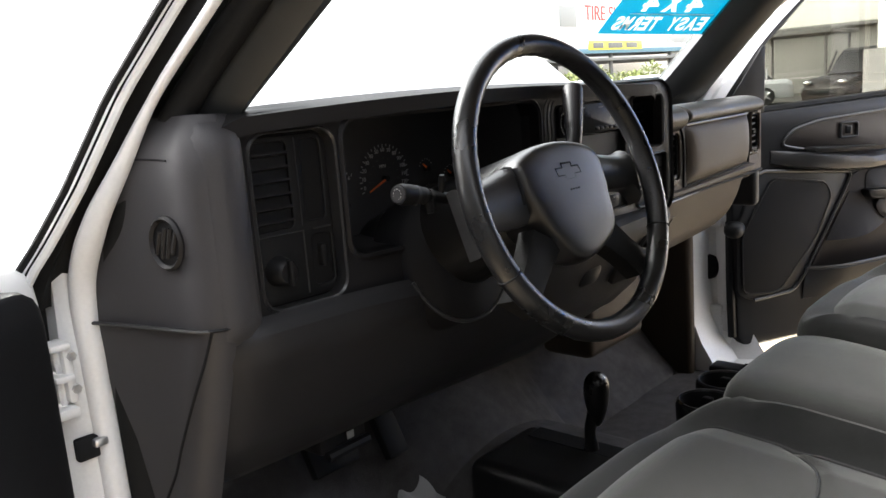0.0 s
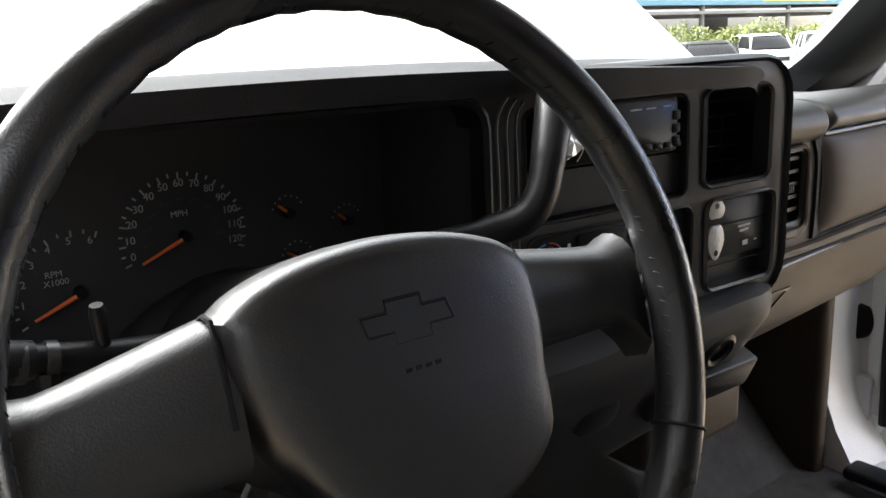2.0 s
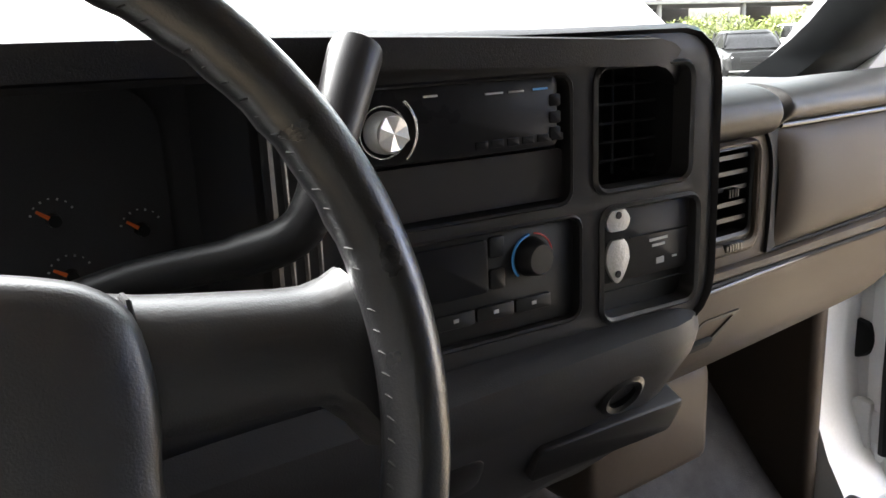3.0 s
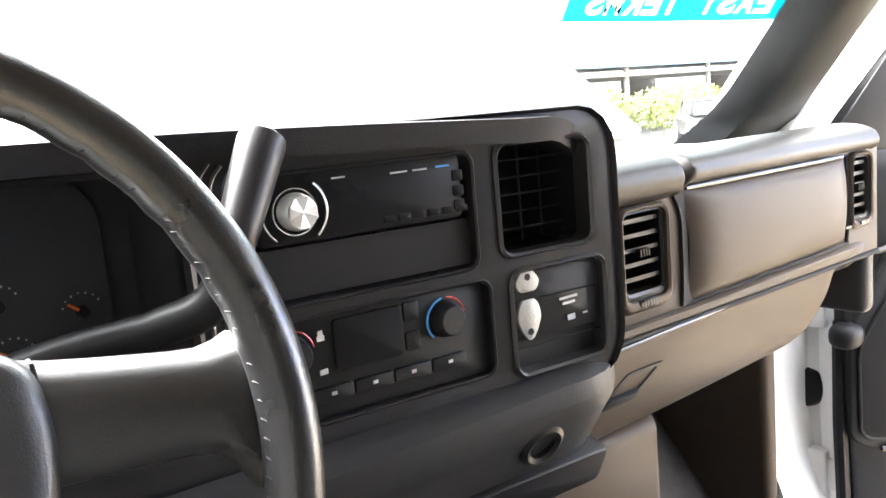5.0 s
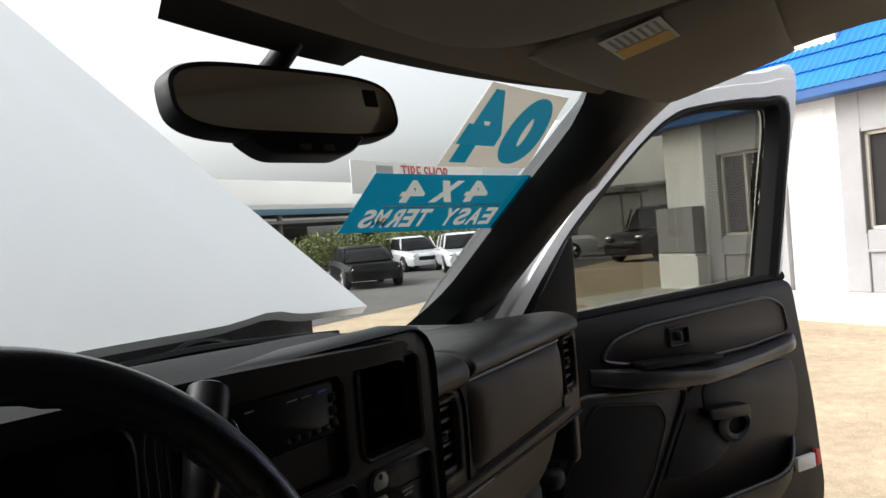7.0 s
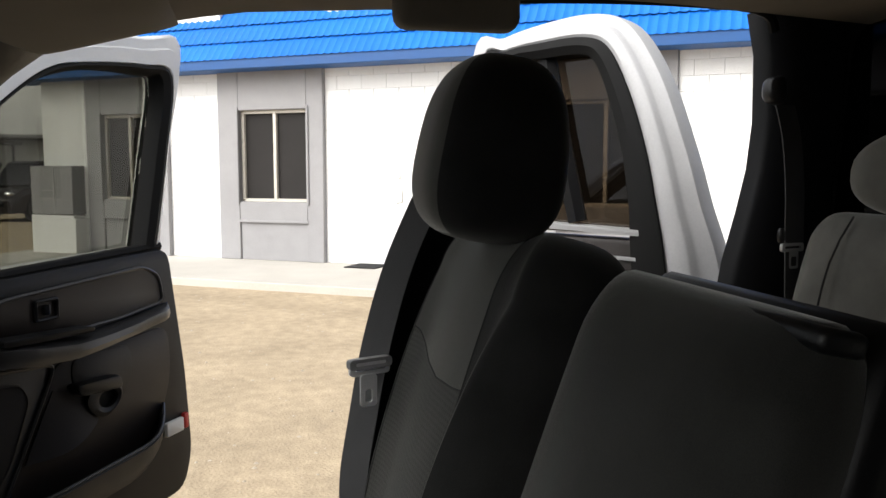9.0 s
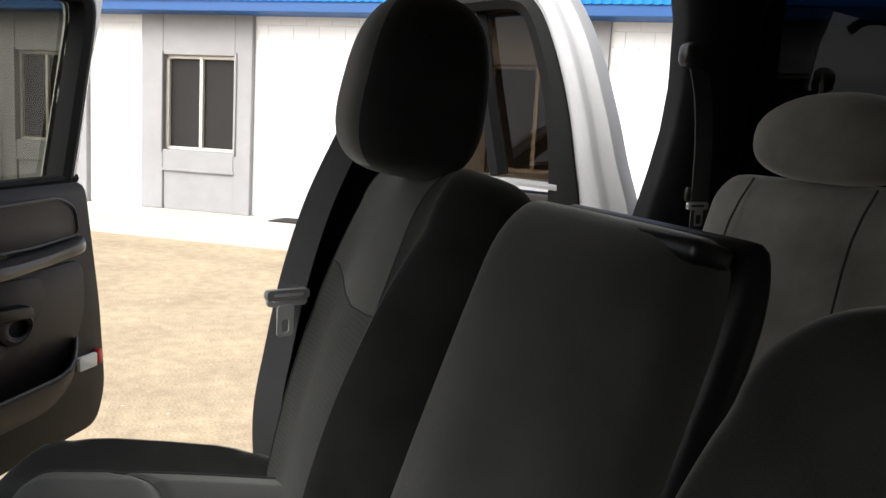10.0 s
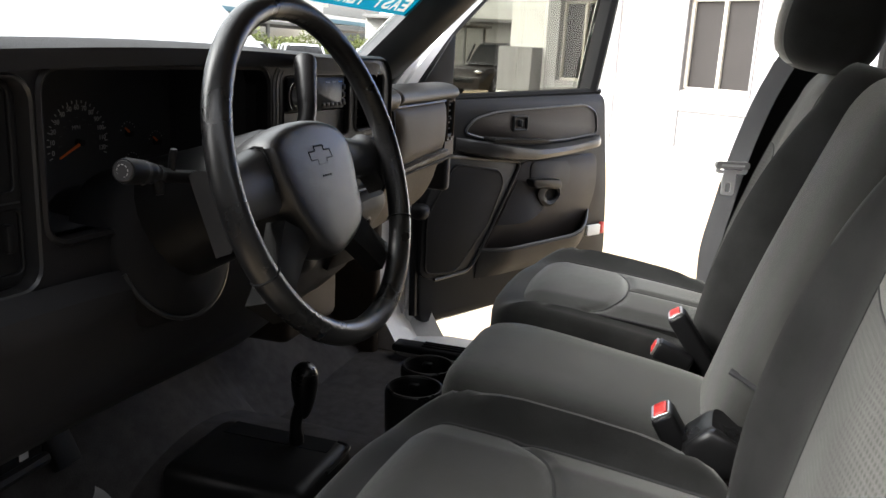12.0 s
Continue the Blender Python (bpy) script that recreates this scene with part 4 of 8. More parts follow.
# one-piece black bezel
HOLES = dict(side=(-0.691, -0.583, 1.168, 1.356),
             cluster=(-0.571, -0.225, 1.205, 1.362), radio=(-0.188, -0.012, 1.266, 1.352), heat=(-0.188, -0.004, 1.182, 1.256), bin=(0.010, 0.100, 1.270, 1.354), keys=(0.016, 0.110, 1.174, 1.256))
bm = B()
pierced(bm, hole(-0.712, 0.126, 1.155, 1.376, 0.036), [hole(*h, 0.02 if k in ("cluster", "side") else 0.009) for k, h in HOLES.items()], FACE, -0.03, 0.004)
bez = part("bezel", bm, M["bezel"], dash, "black one-piece instrument bezel")
for key, (a, b, c, d) in HOLES.items():
    r = 0.02 if key in ("cluster", "side") else 0.009
    w = 0.012 if key == "cluster" else 0.0036 if key in ("radio", "heat") else 0.006
    bm = B()
    ring(bm, rrect((a + b) / 2, (c + d) / 2, b - a + w, d - c + w, r + w / 2), rrect((a + b) / 2, (c + d) / 2, b - a - 0.002, d - c - 0.002, r), FACE, -0.012, 0.0043 if key in ("radio", "heat") else 0.005, 0.0015 if key in ("radio", "heat") else 0.0025)
    part("opening_rim", bm, M["satin" if key in ("bin", "keys", "side") else "bezel"], bez)
    bm = B()
    dp = dict(cluster=-0.15, side=-0.012, radio=-0.012, heat=-0.006, keys=-0.01, bin=-0.09).get(key, -0.02)
    well(bm, a, b, c, d, FACE, dp, -0.005)
    part("recess", bm, M["dash"] if key == "cluster" else M["deep"] if key in ("bin", "vent") else M["black"], bez)
# raised rim round the centre stack and the whole bezel
bm = B()
ring(bm, rrect(-0.294, 1.2655, 0.852, 0.232, 0.042), rrect(-0.294, 1.2655, 0.838, 0.218, 0.035), FACE, -0.03, 0.003, 0.005)
part("bezel_edge", bm, M["bezel"], bez, "black rounded bezel edge")
# upright ridges between the gauges and the radio
for k in range(3):
    bm = B()
    tube(bm, smooth_path([FACE(-0.196 - 0.0085 * k, 1.210, 0.003), FACE(-0.196 - 0.0085 * k, 1.30, 0.0035), FACE(-0.196 - 0.0085 * k, 1.345, 0.003), FACE(-0.188 - 0.0075 * k, 1.359 + 0.002 * k, 0.003)], 5), 0.0017, 6)
    part("ridge", bm, M["satin"], bez)
# driver's end: cap with oval demister
def cap(u, v):
    z = 0.90 + (1.374 - 0.90) * v
    a = min(1.0, u / 0.3) * math.pi / 2
    f = max(0.0, (u - 0.3) / 0.7)
    x = -0.729 - 0.022 * math.sin(a) - 0.050 * f
    y = 0.757 + 0.026 * (1 - math.cos(a)) + 0.20 * f
    top = max(0.0, (v - 0.90) / 0.10) ** 2
    x += 0.016 * top
    y += 0.012 * top
    if z < 1.165:
        y += (1.165 - z) * 0.36
    return (x, y, z)
bm = B()
sheet(bm, cap, 24, 30, 0.012)
part("end_cap", bm, M["cap"], dash, "dark grey dash end cap")
# rounded upright between the bezel and the end cap
ROLL = [(-0.700, 0.758), (-0.706, 0.7515), (-0.716, 0.7475), (-0.726, 0.7480), (-0.735, 0.7520), (-0.740, 0.7590), (-0.7405, 0.775)]
def upright(u, v):
    k = u * (len(ROLL) - 1)
    i = min(int(k), len(ROLL) - 2)
    x, y = (ROLL[i][j] + (ROLL[i + 1][j] - ROLL[i][j]) * (k - i) for j in (0, 1))
    z = 1.150 + 0.224 * v
    lean = max(0.0, (v - 0.86) / 0.14) ** 2
    foot = max(0.0, (0.08 - v) / 0.08) ** 2
    return (x + 0.006 * lean, y + 0.022 * lean + 0.012 * foot, z)
bm = B()
sheet(bm, upright, 18, 26, 0.008)
part("bezel_upright", bm, M["cap"], dash, "rounded dark grey upright beside the bezel")
bm = B()
ov = plane_map((-0.7655, 0.792, 1.258), (0.26, -1, 0.0), (0, 0.0, 1))
el = lambda a, b: [(a * math.cos(2 * math.pi * k / 24), b * math.sin(2 * math.pi * k / 24)) for k in range(24)]
ring(bm, el(0.022, 0.028), el(0.017, 0.0225), ov, -0.012, 0.0035, 0.003)
for k in range(4):
    tube(bm, [ov(-0.011 + 0.007 * k - 0.004, -0.017 + 0.004 * abs(k - 1.5), 0.0025), ov(-0.011 + 0.007 * k + 0.004, 0.017 - 0.004 * abs(k - 1.5), 0.0025)], 0.0025, 6)
sd = part("side_demister", bm, M["bezel"], dash, "oval slotted side window vent")
bm = B()
plate(bm, el(0.0178, 0.0232), ov, -0.012, 0.0018)
part("demister_throat", bm, M["deep"], sd, "dark vent throat")
bm = B()
def on_cap(u, v):
    p, du, dv = Vector(cap(u, v)), Vector(cap(u + 0.01, v)) - Vector(cap(u - 0.01, v)), Vector(cap(u, v + 0.005)) - Vector(cap(u, v - 0.005))
    return p - du.cross(dv).normalized() * 0.0122
tube(bm, [on_cap(0.02 + 0.93 * k / 16, 0.566) for k in range(17)], 0.0019, 6)
part("cap_gap", bm, M["deep"], dash)
bm = B()
tube(bm, smooth_path([on_cap(0.14 + 0.03 * k, 0.566 - 0.06 * k) for k in range(9)], 3), 0.0017, 6)
part("cap_gap", bm, M["deep"], dash)
bm = B()
tube(bm, smooth_path([on_cap(0.30, 0.922), on_cap(0.38, 0.925), on_cap(0.48, 0.925), on_cap(0.62, 0.912), on_cap(0.70, 0.895)], 6), 0.0011, 6)
part("cap_gap", bm, M["deep"], dash)
# added satin tube that draws the highlight along the cap's seam
bm = B()
tube(bm, smooth_path([(-0.809, 0.93, 1.170), (-0.788, 0.86, 1.170), (-0.764, 0.775, 1.168), (-0.752, 0.756, 1.168)], 6), 0.0022, 6)
part("cap_lip", bm, M["satin"], dash, "satin tube as the edge highlight under the end cap")


# knee panel below the bezel, with the column's opening
def knee(u, v):
    x = -0.742 + 0.872 * u
    prof = [(0.716, 1.156), (0.702, 1.147), (0.704, 1.130), (0.730, 1.085), (0.765, 1.02), (0.81, 0.972), (0.90, 0.955)]
    k = v * (len(prof) - 1)
    i = min(int(k), len(prof) - 2)
    t = k - i
    y, z = (prof[i][j] * (1 - t) + prof[i + 1][j] * t for j in (0, 1))
    c = math.exp(-((x + 0.40) / 0.12) ** 2)
    rise = 0.035 * max(0, min(1, (x + 0.15) / 0.2))
    left = max(0.0, (0.06 - u) / 0.06) ** 2 + 0.8 * max(0.0, (u - 0.93) / 0.07) ** 2
    return (x, y - 0.075 * x - 0.008 + 0.02 * c * math.sin(v * 3.1) + 0.045 * left, z + rise * v - 0.02 * c * (1 - v) * v)
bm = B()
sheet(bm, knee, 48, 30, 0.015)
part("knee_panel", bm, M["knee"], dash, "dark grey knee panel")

# ---- steering wheel and column ----
WN_ = Vector((-0.0385, -0.9505, 0.3084)).normalized()
WC = Vector((-0.4095, 0.5485, 1.2728))
SW = plane_map(WC, (0.9992, -0.0405, 0), WN_.cross(Vector((0.9992, -0.0405, 0))))
wheel = thing("steering_wheel", "black leather-wrapped four-spoke steering wheel", "steering wheel", WC)
RW, RT_ = 0.1637, 0.0122
bm = B()
rings = []
for k in range(120):
    a = 2 * math.pi * k / 120
    deg = math.degrees(a)
    wave = 0.05 * math.sin(a * 46) if (8 < deg < 172) else 0.0
    row = []
    for j in range(14):
        b = 2 * math.pi * j / 14
        inner = 1.0 + (wave if math.cos(b) < -0.3 else 0.0)
        rad = RW + RT_ * math.cos(b) * inner
        row.append(SW(rad * math.cos(a), rad * math.sin(a), 0.0132 * math.sin(b)))
    rings.append(row)
rings.append(rings[0])
loft(bm, rings, caps=False)
bmesh.ops.remove_doubles(bm, verts=bm.verts, dist=1e-5)
part("rim", bm, M["leather"], wheel, "worn black leather rim")
for deg in (-27, 207):
    bm = B()
    a = radians(deg)
    pts = [SW((RW + (RT_ + 0.0004) * math.cos(b)) * math.cos(a), (RW + (RT_ + 0.0004) * math.cos(b)) * math.sin(a), 0.0136 * math.sin(b)) for b in [2 * math.pi * k / 14 for k in range(15)]]
    tube(bm, pts, 0.0011, 5)
    part("rim_seam", bm, M["deep"], wheel)
bm = B()
for k in range(80):
    a = radians(-24 + 228 * k / 79)
    tube(bm, [SW((RW - RT_ + 0.0014) * math.cos(a), (RW - RT_ + 0.0014) * math.sin(a), 0.0055), SW((RW - RT_ + 0.0003) * math.cos(a + 0.010), (RW - RT_ + 0.0003) * math.sin(a + 0.010), 0.002)], 0.0004, 4)
st = part("stitching", bm, M["rubber"], wheel, "dark stitching inside the rim")
st["kind"] = "stuff"
# hub cushion with a rolled top edge
def hubring(d, k):
    pts = smooth_path([Vector((x, z, 0)) for x, z in ((-0.0775, 0.033), (-0.066, 0.042), (-0.045, 0.0495), (-0.02, 0.0535), (0.006, 0.0545), (0.035, 0.0515), (0.058, 0.0455), (0.070, 0.0395), (0.0785, 0.030), (0.0815, 0.012), (0.0805, -0.006), (0.0775, -0.022), (0.0765, -0.040), (0.0725, -0.056), (0.055, -0.071), (0.030, -0.081), (0.002, -0.087), (-0.022, -0.081), (-0.041, -0.060), (-0.0585, -0.034), (-0.0695, -0.010), (-0.0760, 0.012), (-0.0775, 0.033))], 3)[:-1]
    return [SW(p[0] * k, -0.010 + (p[1] + 0.010) * k, d) for p in pts]
bm = B()
loft(bm, [hubring(-0.07, 0.86), hubring(-0.040, 0.98), hubring(-0.030, 1.0), hubring(-0.020, 0.995), hubring(-0.0135, 0.984), hubring(-0.009, 0.967), hubring(-0.006, 0.944), hubring(-0.004, 0.91), hubring(-0.0025, 0.84), hubring(-0.0012, 0.65), hubring(-0.0004, 0.4), hubring(0.0, 0.2)])
hub = part("hub", bm, M["hub"], wheel, "charcoal airbag hub")
bm = B()
bow = [(-0.031, -0.0035), (-0.012, -0.0035), (-0.012, -0.010), (0.015, -0.010), (0.015, -0.0035), (0.034, -0.0035), (0.031, 0.008), (0.012, 0.008), (0.012, 0.0145), (-0.015, 0.0145), (-0.015, 0.008), (-0.034, 0.008)]
bo = [(x * 0.66 + 0.002, z * 0.76 + 0.0145) for x, z in bow]
tube(bm, [SW(x, z, -0.001) for x, z in bo + bo[:1]], 0.0010, 5)
part("badge_outline", bm, M["deep"], hub, "debossed badge outline")
bm = B()
for k in range(4):
    box(bm, SW(0.004 + 0.005 * (k - 1.5), -0.006, -0.0005), (0.003, 0.001, 0.004))
part("hub_mark", bm, M["deep"], hub)
# horn symbols near the upper corners
for hx, hz in ((0.056, 0.020), (-0.060, 0.010)):
    bm = B()
    tube(bm, [SW(hx + 0.0035 * math.cos(radians(v)), hz + 0.0035 * math.sin(radians(v)), -0.0045) for v in range(150, 400, 30)], 0.0008, 5)
    part("horn_symbol", bm, M["deep"], hub)
# spokes
for sx in (1, -1):
    bm = B()
    rings = []
    for t in (0, 0.12, 0.3, 0.5, 0.7, 0.82, 0.92, 1.0):
        x = sx * (0.072 + 0.084 * t)
        top = (0.0385 - 0.0135 * t ** 0.8 if sx > 0 else 0.037 - 0.019 * t) + 0.007 * max(0, (t - 0.75) / 0.25) ** 2
        bot = (-0.013 - 0.006 * t if sx > 0 else -0.030) - 0.020 * max(0, (t - 0.75) / 0.25) ** 2
        d = -0.0105 - 0.0015 * t
        m_ = (top + bot) / 2
        rings.append([SW(x, top - 0.002, d - 0.028), SW(x, top, d - 0.020), SW(x, top - 0.0012, d - 0.013), SW(x, top - 0.005, d - 0.006), SW(x, top - 0.011, d - 0.0015), SW(x, m_, d), SW(x, bot + 0.008, d - 0.002), SW(x, bot + 0.001, d - 0.008), SW(x, bot, d - 0.024)])
    loft(bm, rings)
    part("upper_spoke", bm, M["hub"], wheel, "charcoal upper spoke")
    bm = B()
    tube(bm, [SW(sx * 0.0765, 0.0345, -0.030), SW(sx * 0.0765, 0.036, -0.022)] + [SW(sx * 0.0765, 0.0335 - 0.0085 * k, -0.0145 + 0.0035 * math.sin(min(1, k / 2) * math.pi / 2)) for k in range(6)], 0.0013, 6)
    part("spoke_gap", bm, M["deep"], wheel)
    bm = B()
    rings = []
    for t in (0, 0.3, 0.6, 0.85, 1.0):
        c = Vector((sx * (0.050 + 0.068 * t), -0.050 - 0.062 * t))
        h = 0.025 - 0.006 * math.sin(t * math.pi * 0.8)
        d = -0.018 - 0.001 * t
        s0 = Vector((sx * 0.78, 0.62)) * h
        rings.append([SW(c.x + s0.x, c.y + s0.y, d - 0.018), SW(c.x + s0.x * 0.9, c.y + s0.y * 0.9, d + 0.002), SW(c.x, c.y, d + 0.006), SW(c.x - s0.x * 0.9, c.y - s0.y * 0.9, d + 0.002), SW(c.x - s0.x, c.y - s0.y, d - 0.018)])
    loft(bm, rings)
    part("lower_spoke", bm, M["rubber"], wheel, "black lower spoke")
# column shroud, stalk, gear lever
col = thing("steering_column", "black steering column shroud with stalk and gear lever", "steering column", (-0.40, 0.75, 1.2))
ax = WN_
cu_ = Vector((0.9992, -0.0405, 0))
cv_ = ax.cross(cu_)
def colring(t, r, kz=1.0, dz=0.0, n=28):
    return [WC - ax * t + cu_ * (r * math.cos(2 * math.pi * k / n)) + cv_ * (r * kz * math.sin(2 * math.pi * k / n)) + Vector((0, 0, dz)) for k in range(n)]
bm = B()
loft(bm, [colring(0.045, 0.048), colring(0.06, 0.056), colring(0.13, 0.062, 1, -0.006), colring(0.2, 0.07, 1, -0.012), colring(0.34, 0.07, 1, -0.02)])
part("shroud", bm, M["black"], col, "black column shroud")
bm = B()
loft(bm, [colring(0.170, 0.062, 1, -0.02), colring(0.180, 0.078, 1, -0.026), colring(0.188, 0.088, 1, -0.029), colring(0.198, 0.092, 1, -0.030), colring(0.25, 0.092, 1, -0.034)])
part("collar", bm, M["deep"], col, "round black column collar")
bm = B()
tube(bm, [colring(0.193, 0.0915, 1, -0.030, 48)[k] for k in range(26, 47)], 0.0028, 6)
part("collar_lip", bm, M["satin"], col, "satin lip under the column collar")
bm = B()
sp_ = smooth_path([(-0.46, 0.665, 1.262), (-0.50, 0.660, 1.268), (-0.535, 0.656, 1.276), (-0.56, 0.654, 1.280)], 5)
tube(bm, sp_, 0.0068, 10)
tube(bm, [(-0.535, 0.656, 1.276), (-0.55, 0.6545, 1.2785), (-0.574, 0.652, 1.2825), (-0.580, 0.6513, 1.2835)], [0.0085, 0.0105, 0.0118, 0.0105], 16)
tube(bm, [(-0.53, 0.655, 1.268), (-0.532, 0.652, 1.256)], [0.006, 0.004], 8)
st = part("turn_signal_stalk", bm, M["black"], col, "black turn signal stalk")
bm = B()
tube(bm, [(-0.580, 0.6513, 1.2835), (-0.5812, 0.6512, 1.2837)], [0.0095, 0.0088], 14)
part("stalk_cap", bm, M["dash"], st, "dark printed stalk cap")
for k, r_ in ((0.30, 0.0112), (0.52, 0.0096), (0.72, 0.0085)):
    c = Vector((-0.574, 0.652, 1.2825)).lerp(Vector((-0.51, 0.6585, 1.2705)), k)
    bm = B()
    tube(bm, [c - Vector((0.0025, 0, -0.0005)), c + Vector((0.0025, 0, -0.0005))], r_, 14)
    part("stalk_ring", bm, M["satin"], st)
bm = B()
for v in range(0, 360, 40):
    a0, a1 = radians(v), radians(v + 22)
    tube(bm, [Vector((-0.5816, 0.6511, 1.2838)) + Vector((0.0, 0.0055 * math.cos(a), 0.0055 * math.sin(a))) for a in (a0, a1)], 0.0005, 4)
part("cap_print", bm, M["grey_print"], st, "small grey wiper symbol")
bm = B()
tube(bm, [(-0.505, 0.658, 1.275), (-0.506, 0.655, 1.290), (-0.5065, 0.654, 1.2945)], [0.0035, 0.0042, 0.003], 12)
part("slider_knob", bm, M["black"], st)
bm = B()
tube(bm, smooth_path([(-0.35, 0.70, 1.262), (-0.30, 0.698, 1.272), (-0.25, 0.684, 1.278), (-0.228, 0.672, 1.286), (-0.217, 0.667, 1.300), (-0.208, 0.669, 1.320)], 6), [0.010] * 12 + [0.0115] * 19, 10)
gl = part("gear_lever", bm, M["black"], col, "black column gear lever")
bm = B()
g0, g1 = Vector((-0.211, 0.668, 1.312)), Vector((-0.172, 0.692, 1.377))
tube(bm, [g0.lerp(g1, k) for k in (0, 0.06, 0.25, 0.5, 0.75, 0.93, 0.98, 1.0)], [0.009, 0.0115, 0.0125, 0.0135, 0.0143, 0.0147, 0.0138, 0.0115], 20)
part("lever_grip", bm, M["bezel"], gl, "satin black lever grip")

# ---- seats ----
def seat_back(bm, cx, w, y0, z0, y1, z1, thick, bolster, crown=0.05, square=0.22, nu=36, nv=26, outer=None):
    """A padded backrest from its foot (y0, z0) to its head (y1, z1): a closed skin with side bolsters."""
    ax = Vector((0, y1 - y0, z1 - z0))
    h = ax.length
    ax.normalize()
    fw = Vector((0, ax.z, -ax.y))
    if fw.y < 0:
        fw = -fw
    rings = []
    for j in range(nv + 1):
        v = 1 - (1 - j / nv) ** 1.5
        s_ = max(0.0, (v - 0.86) / 0.14)
        cap_ = math.sqrt(max(0.0, 1 - s_ * s_))
        wid = w / 2 * (1 - 0.05 * max(0.0, (v - 0.5) / 0.5) ** 2 - square * (1 - cap_)) * (0.93 + 0.07 * min(1, v * 4))
        th = thick * (0.22 + 0.78 * cap_)
        base = Vector((cx, y0, z0)) + ax * (h * v)
        row = []
        for i in range(nu):
            a = 2 * math.pi * i / nu
            ca, sa = math.cos(a), math.sin(a)
            x = math.copysign(abs(ca) ** 0.55, ca) * wid
            d = math.copysign(abs(sa) ** 0.6, sa) * th / 2
            if sa > 0:
                e = abs(x) / wid
                d += (bolster * outer[1] if outer and x * outer[0] > 0 else bolster) * (max(0, e - 0.45) / 0.35) ** 2 * (1 - max(0, e - 0.8) / 0.2 * 0.9) * math.sin(min(1, 0.15 + v) * math.pi * 0.95) ** 0.5
                d += 0.018 * math.sin(v * math.pi) * (1 - e)
            bow_ = -0.035 * max(0, 1 - (x / wid / 0.7) ** 2) * math.sin(v * math.pi) if sa > 0 else 0.0
            row.append(base + ax * bow_ + Vector((1, 0, 0)) * x + fw * (d - thick / 2))
        rings.append(row)
    loft(bm, rings)



def tilt(ob, slope, rise, y0=0.293):
    """Lifts the front of a cushion and lowers its back."""
    for v in ob.data.vertices:
        v.co.z += rise + slope * (v.co.y - y0)


def bucket_seat(cx, name, label, dy=0.0, head=0.0, drop=0.0, slope=0.09, steep=0.0):
    s = thing(name, label, "car seat", (cx, 0.3, 0.62))
    # cushion
    bm = B()
    def shape(q):
        e = abs(q.x) / 0.255
        f = q.y / 0.23
        z = q.z
        if z > 0:
            z += 0.034 * (max(0, e - 0.55) / 0.3) ** 2 * (1 if e < 0.9 else 0.8) + 0.012 * f
            z -= 0.01 * (1 - e) * math.cos(f * 1.2)
        return (q.x, q.y + 0.02 * (1 - e * e) * (1 if q.y > 0 else 0), z)
    pillow(bm, (cx, 0.293, 0.865), (0.51, 0.455, 0.17), 4.0, 56, 24, None, shape)
    part("cushion", bm, M["fabric"], s, "charcoal velour cushion with raised bolsters")
    bm = B()
    def pan(u, v):
        x = (u - 0.5) * 0.30
        y = 0.105 + 0.385 * v
        fall = 0.03 * max(0, (v - 0.85) / 0.15) ** 2
        w_ = 0.64 - 0.16 * math.sqrt(max(0.0, 1 - ((u - 0.5) / 0.47) ** 2))
        crease = 0.005 * math.exp(-((v - w_) / 0.022) ** 2)
        if v < w_:
            crease = max(crease, 0.005 * math.exp(-((u - 0.5) / 0.035) ** 2))
        fall += crease - 0.0035
        return (cx + x * (1 + 0.1 * v), y, 0.9515 + 0.008 * math.sin(u * math.pi) + 0.004 * math.sin(v * math.pi) + 0.004 * v - fall - 0.004 * max(0, abs(2 * u - 1) - 0.7) * 6)
    sheet(bm, pan, 48, 56, 0.02)
    part("cushion_panel", bm, M["cushion"], s, "grey woven cushion panel")
    bm = B()
    for sx in (1, -1):
        tube(bm, [Vector(pan(0.5 + sx * 0.5, k / 16)) + Vector((0, 0, 0.001)) for k in range(17)], 0.0022, 6)
    arc = [pan(0.5 + 0.47 * math.cos(a), 0.50 - 0.16 * math.sin(a) + 0.14) for a in [math.pi * k / 14 for k in range(15)]]
    tube(bm, [Vector(p) + Vector((0, 0, 0.0008)) for p in arc], 0.0018, 6)
    tube(bm, [Vector(pan(0.5, 0.48 * k / 10)) + Vector((0, 0, 0.0008)) for k in range(11)], 0.0016, 6)
    part("cushion_seam", bm, M["seam"], s)
    bm = B()
    box(bm, (cx, 0.29, 0.70), (0.44, 0.40, 0.17), 0.02)
    part("seat_base", bm, M["black"], s, "black seat base")
    # backrest: bolsters, a grey face and a woven lower face in one skin, met at seams
    NU, NV = 72, 44
    def shell(test):
        b_ = B()
        seat_back(b_, cx + math.copysign(0.006, cx), 0.49, 0.145, 0.90, -0.008, 1.418, 0.13, 0.062, square=0.32, nu=NU, nv=NV, outer=(cx, 0.45))
        b_.faces.ensure_lookup_table()
        b_.faces.index_update()
        bad = [f for f in b_.faces if f.index >= NU * NV or not test(f.index % NU, f.index // NU)]
        if test(0, 0):
            bad = [f for f in bad if f.index < NU * NV]
        bmesh.ops.delete(b_, geom=bad, context="FACES")
        return b_
    i0, i1 = (10, 20) if cx > 0 else (15, 25)
    mid_ = lambda i, j: i0 <= i < i1 and j < 41
    low_ = lambda i, j: i0 <= i < i1 and j < 23
    part("backrest", shell(lambda i, j: not mid_(i, j)), M["fabric"], s, "charcoal velour backrest with bolsters")
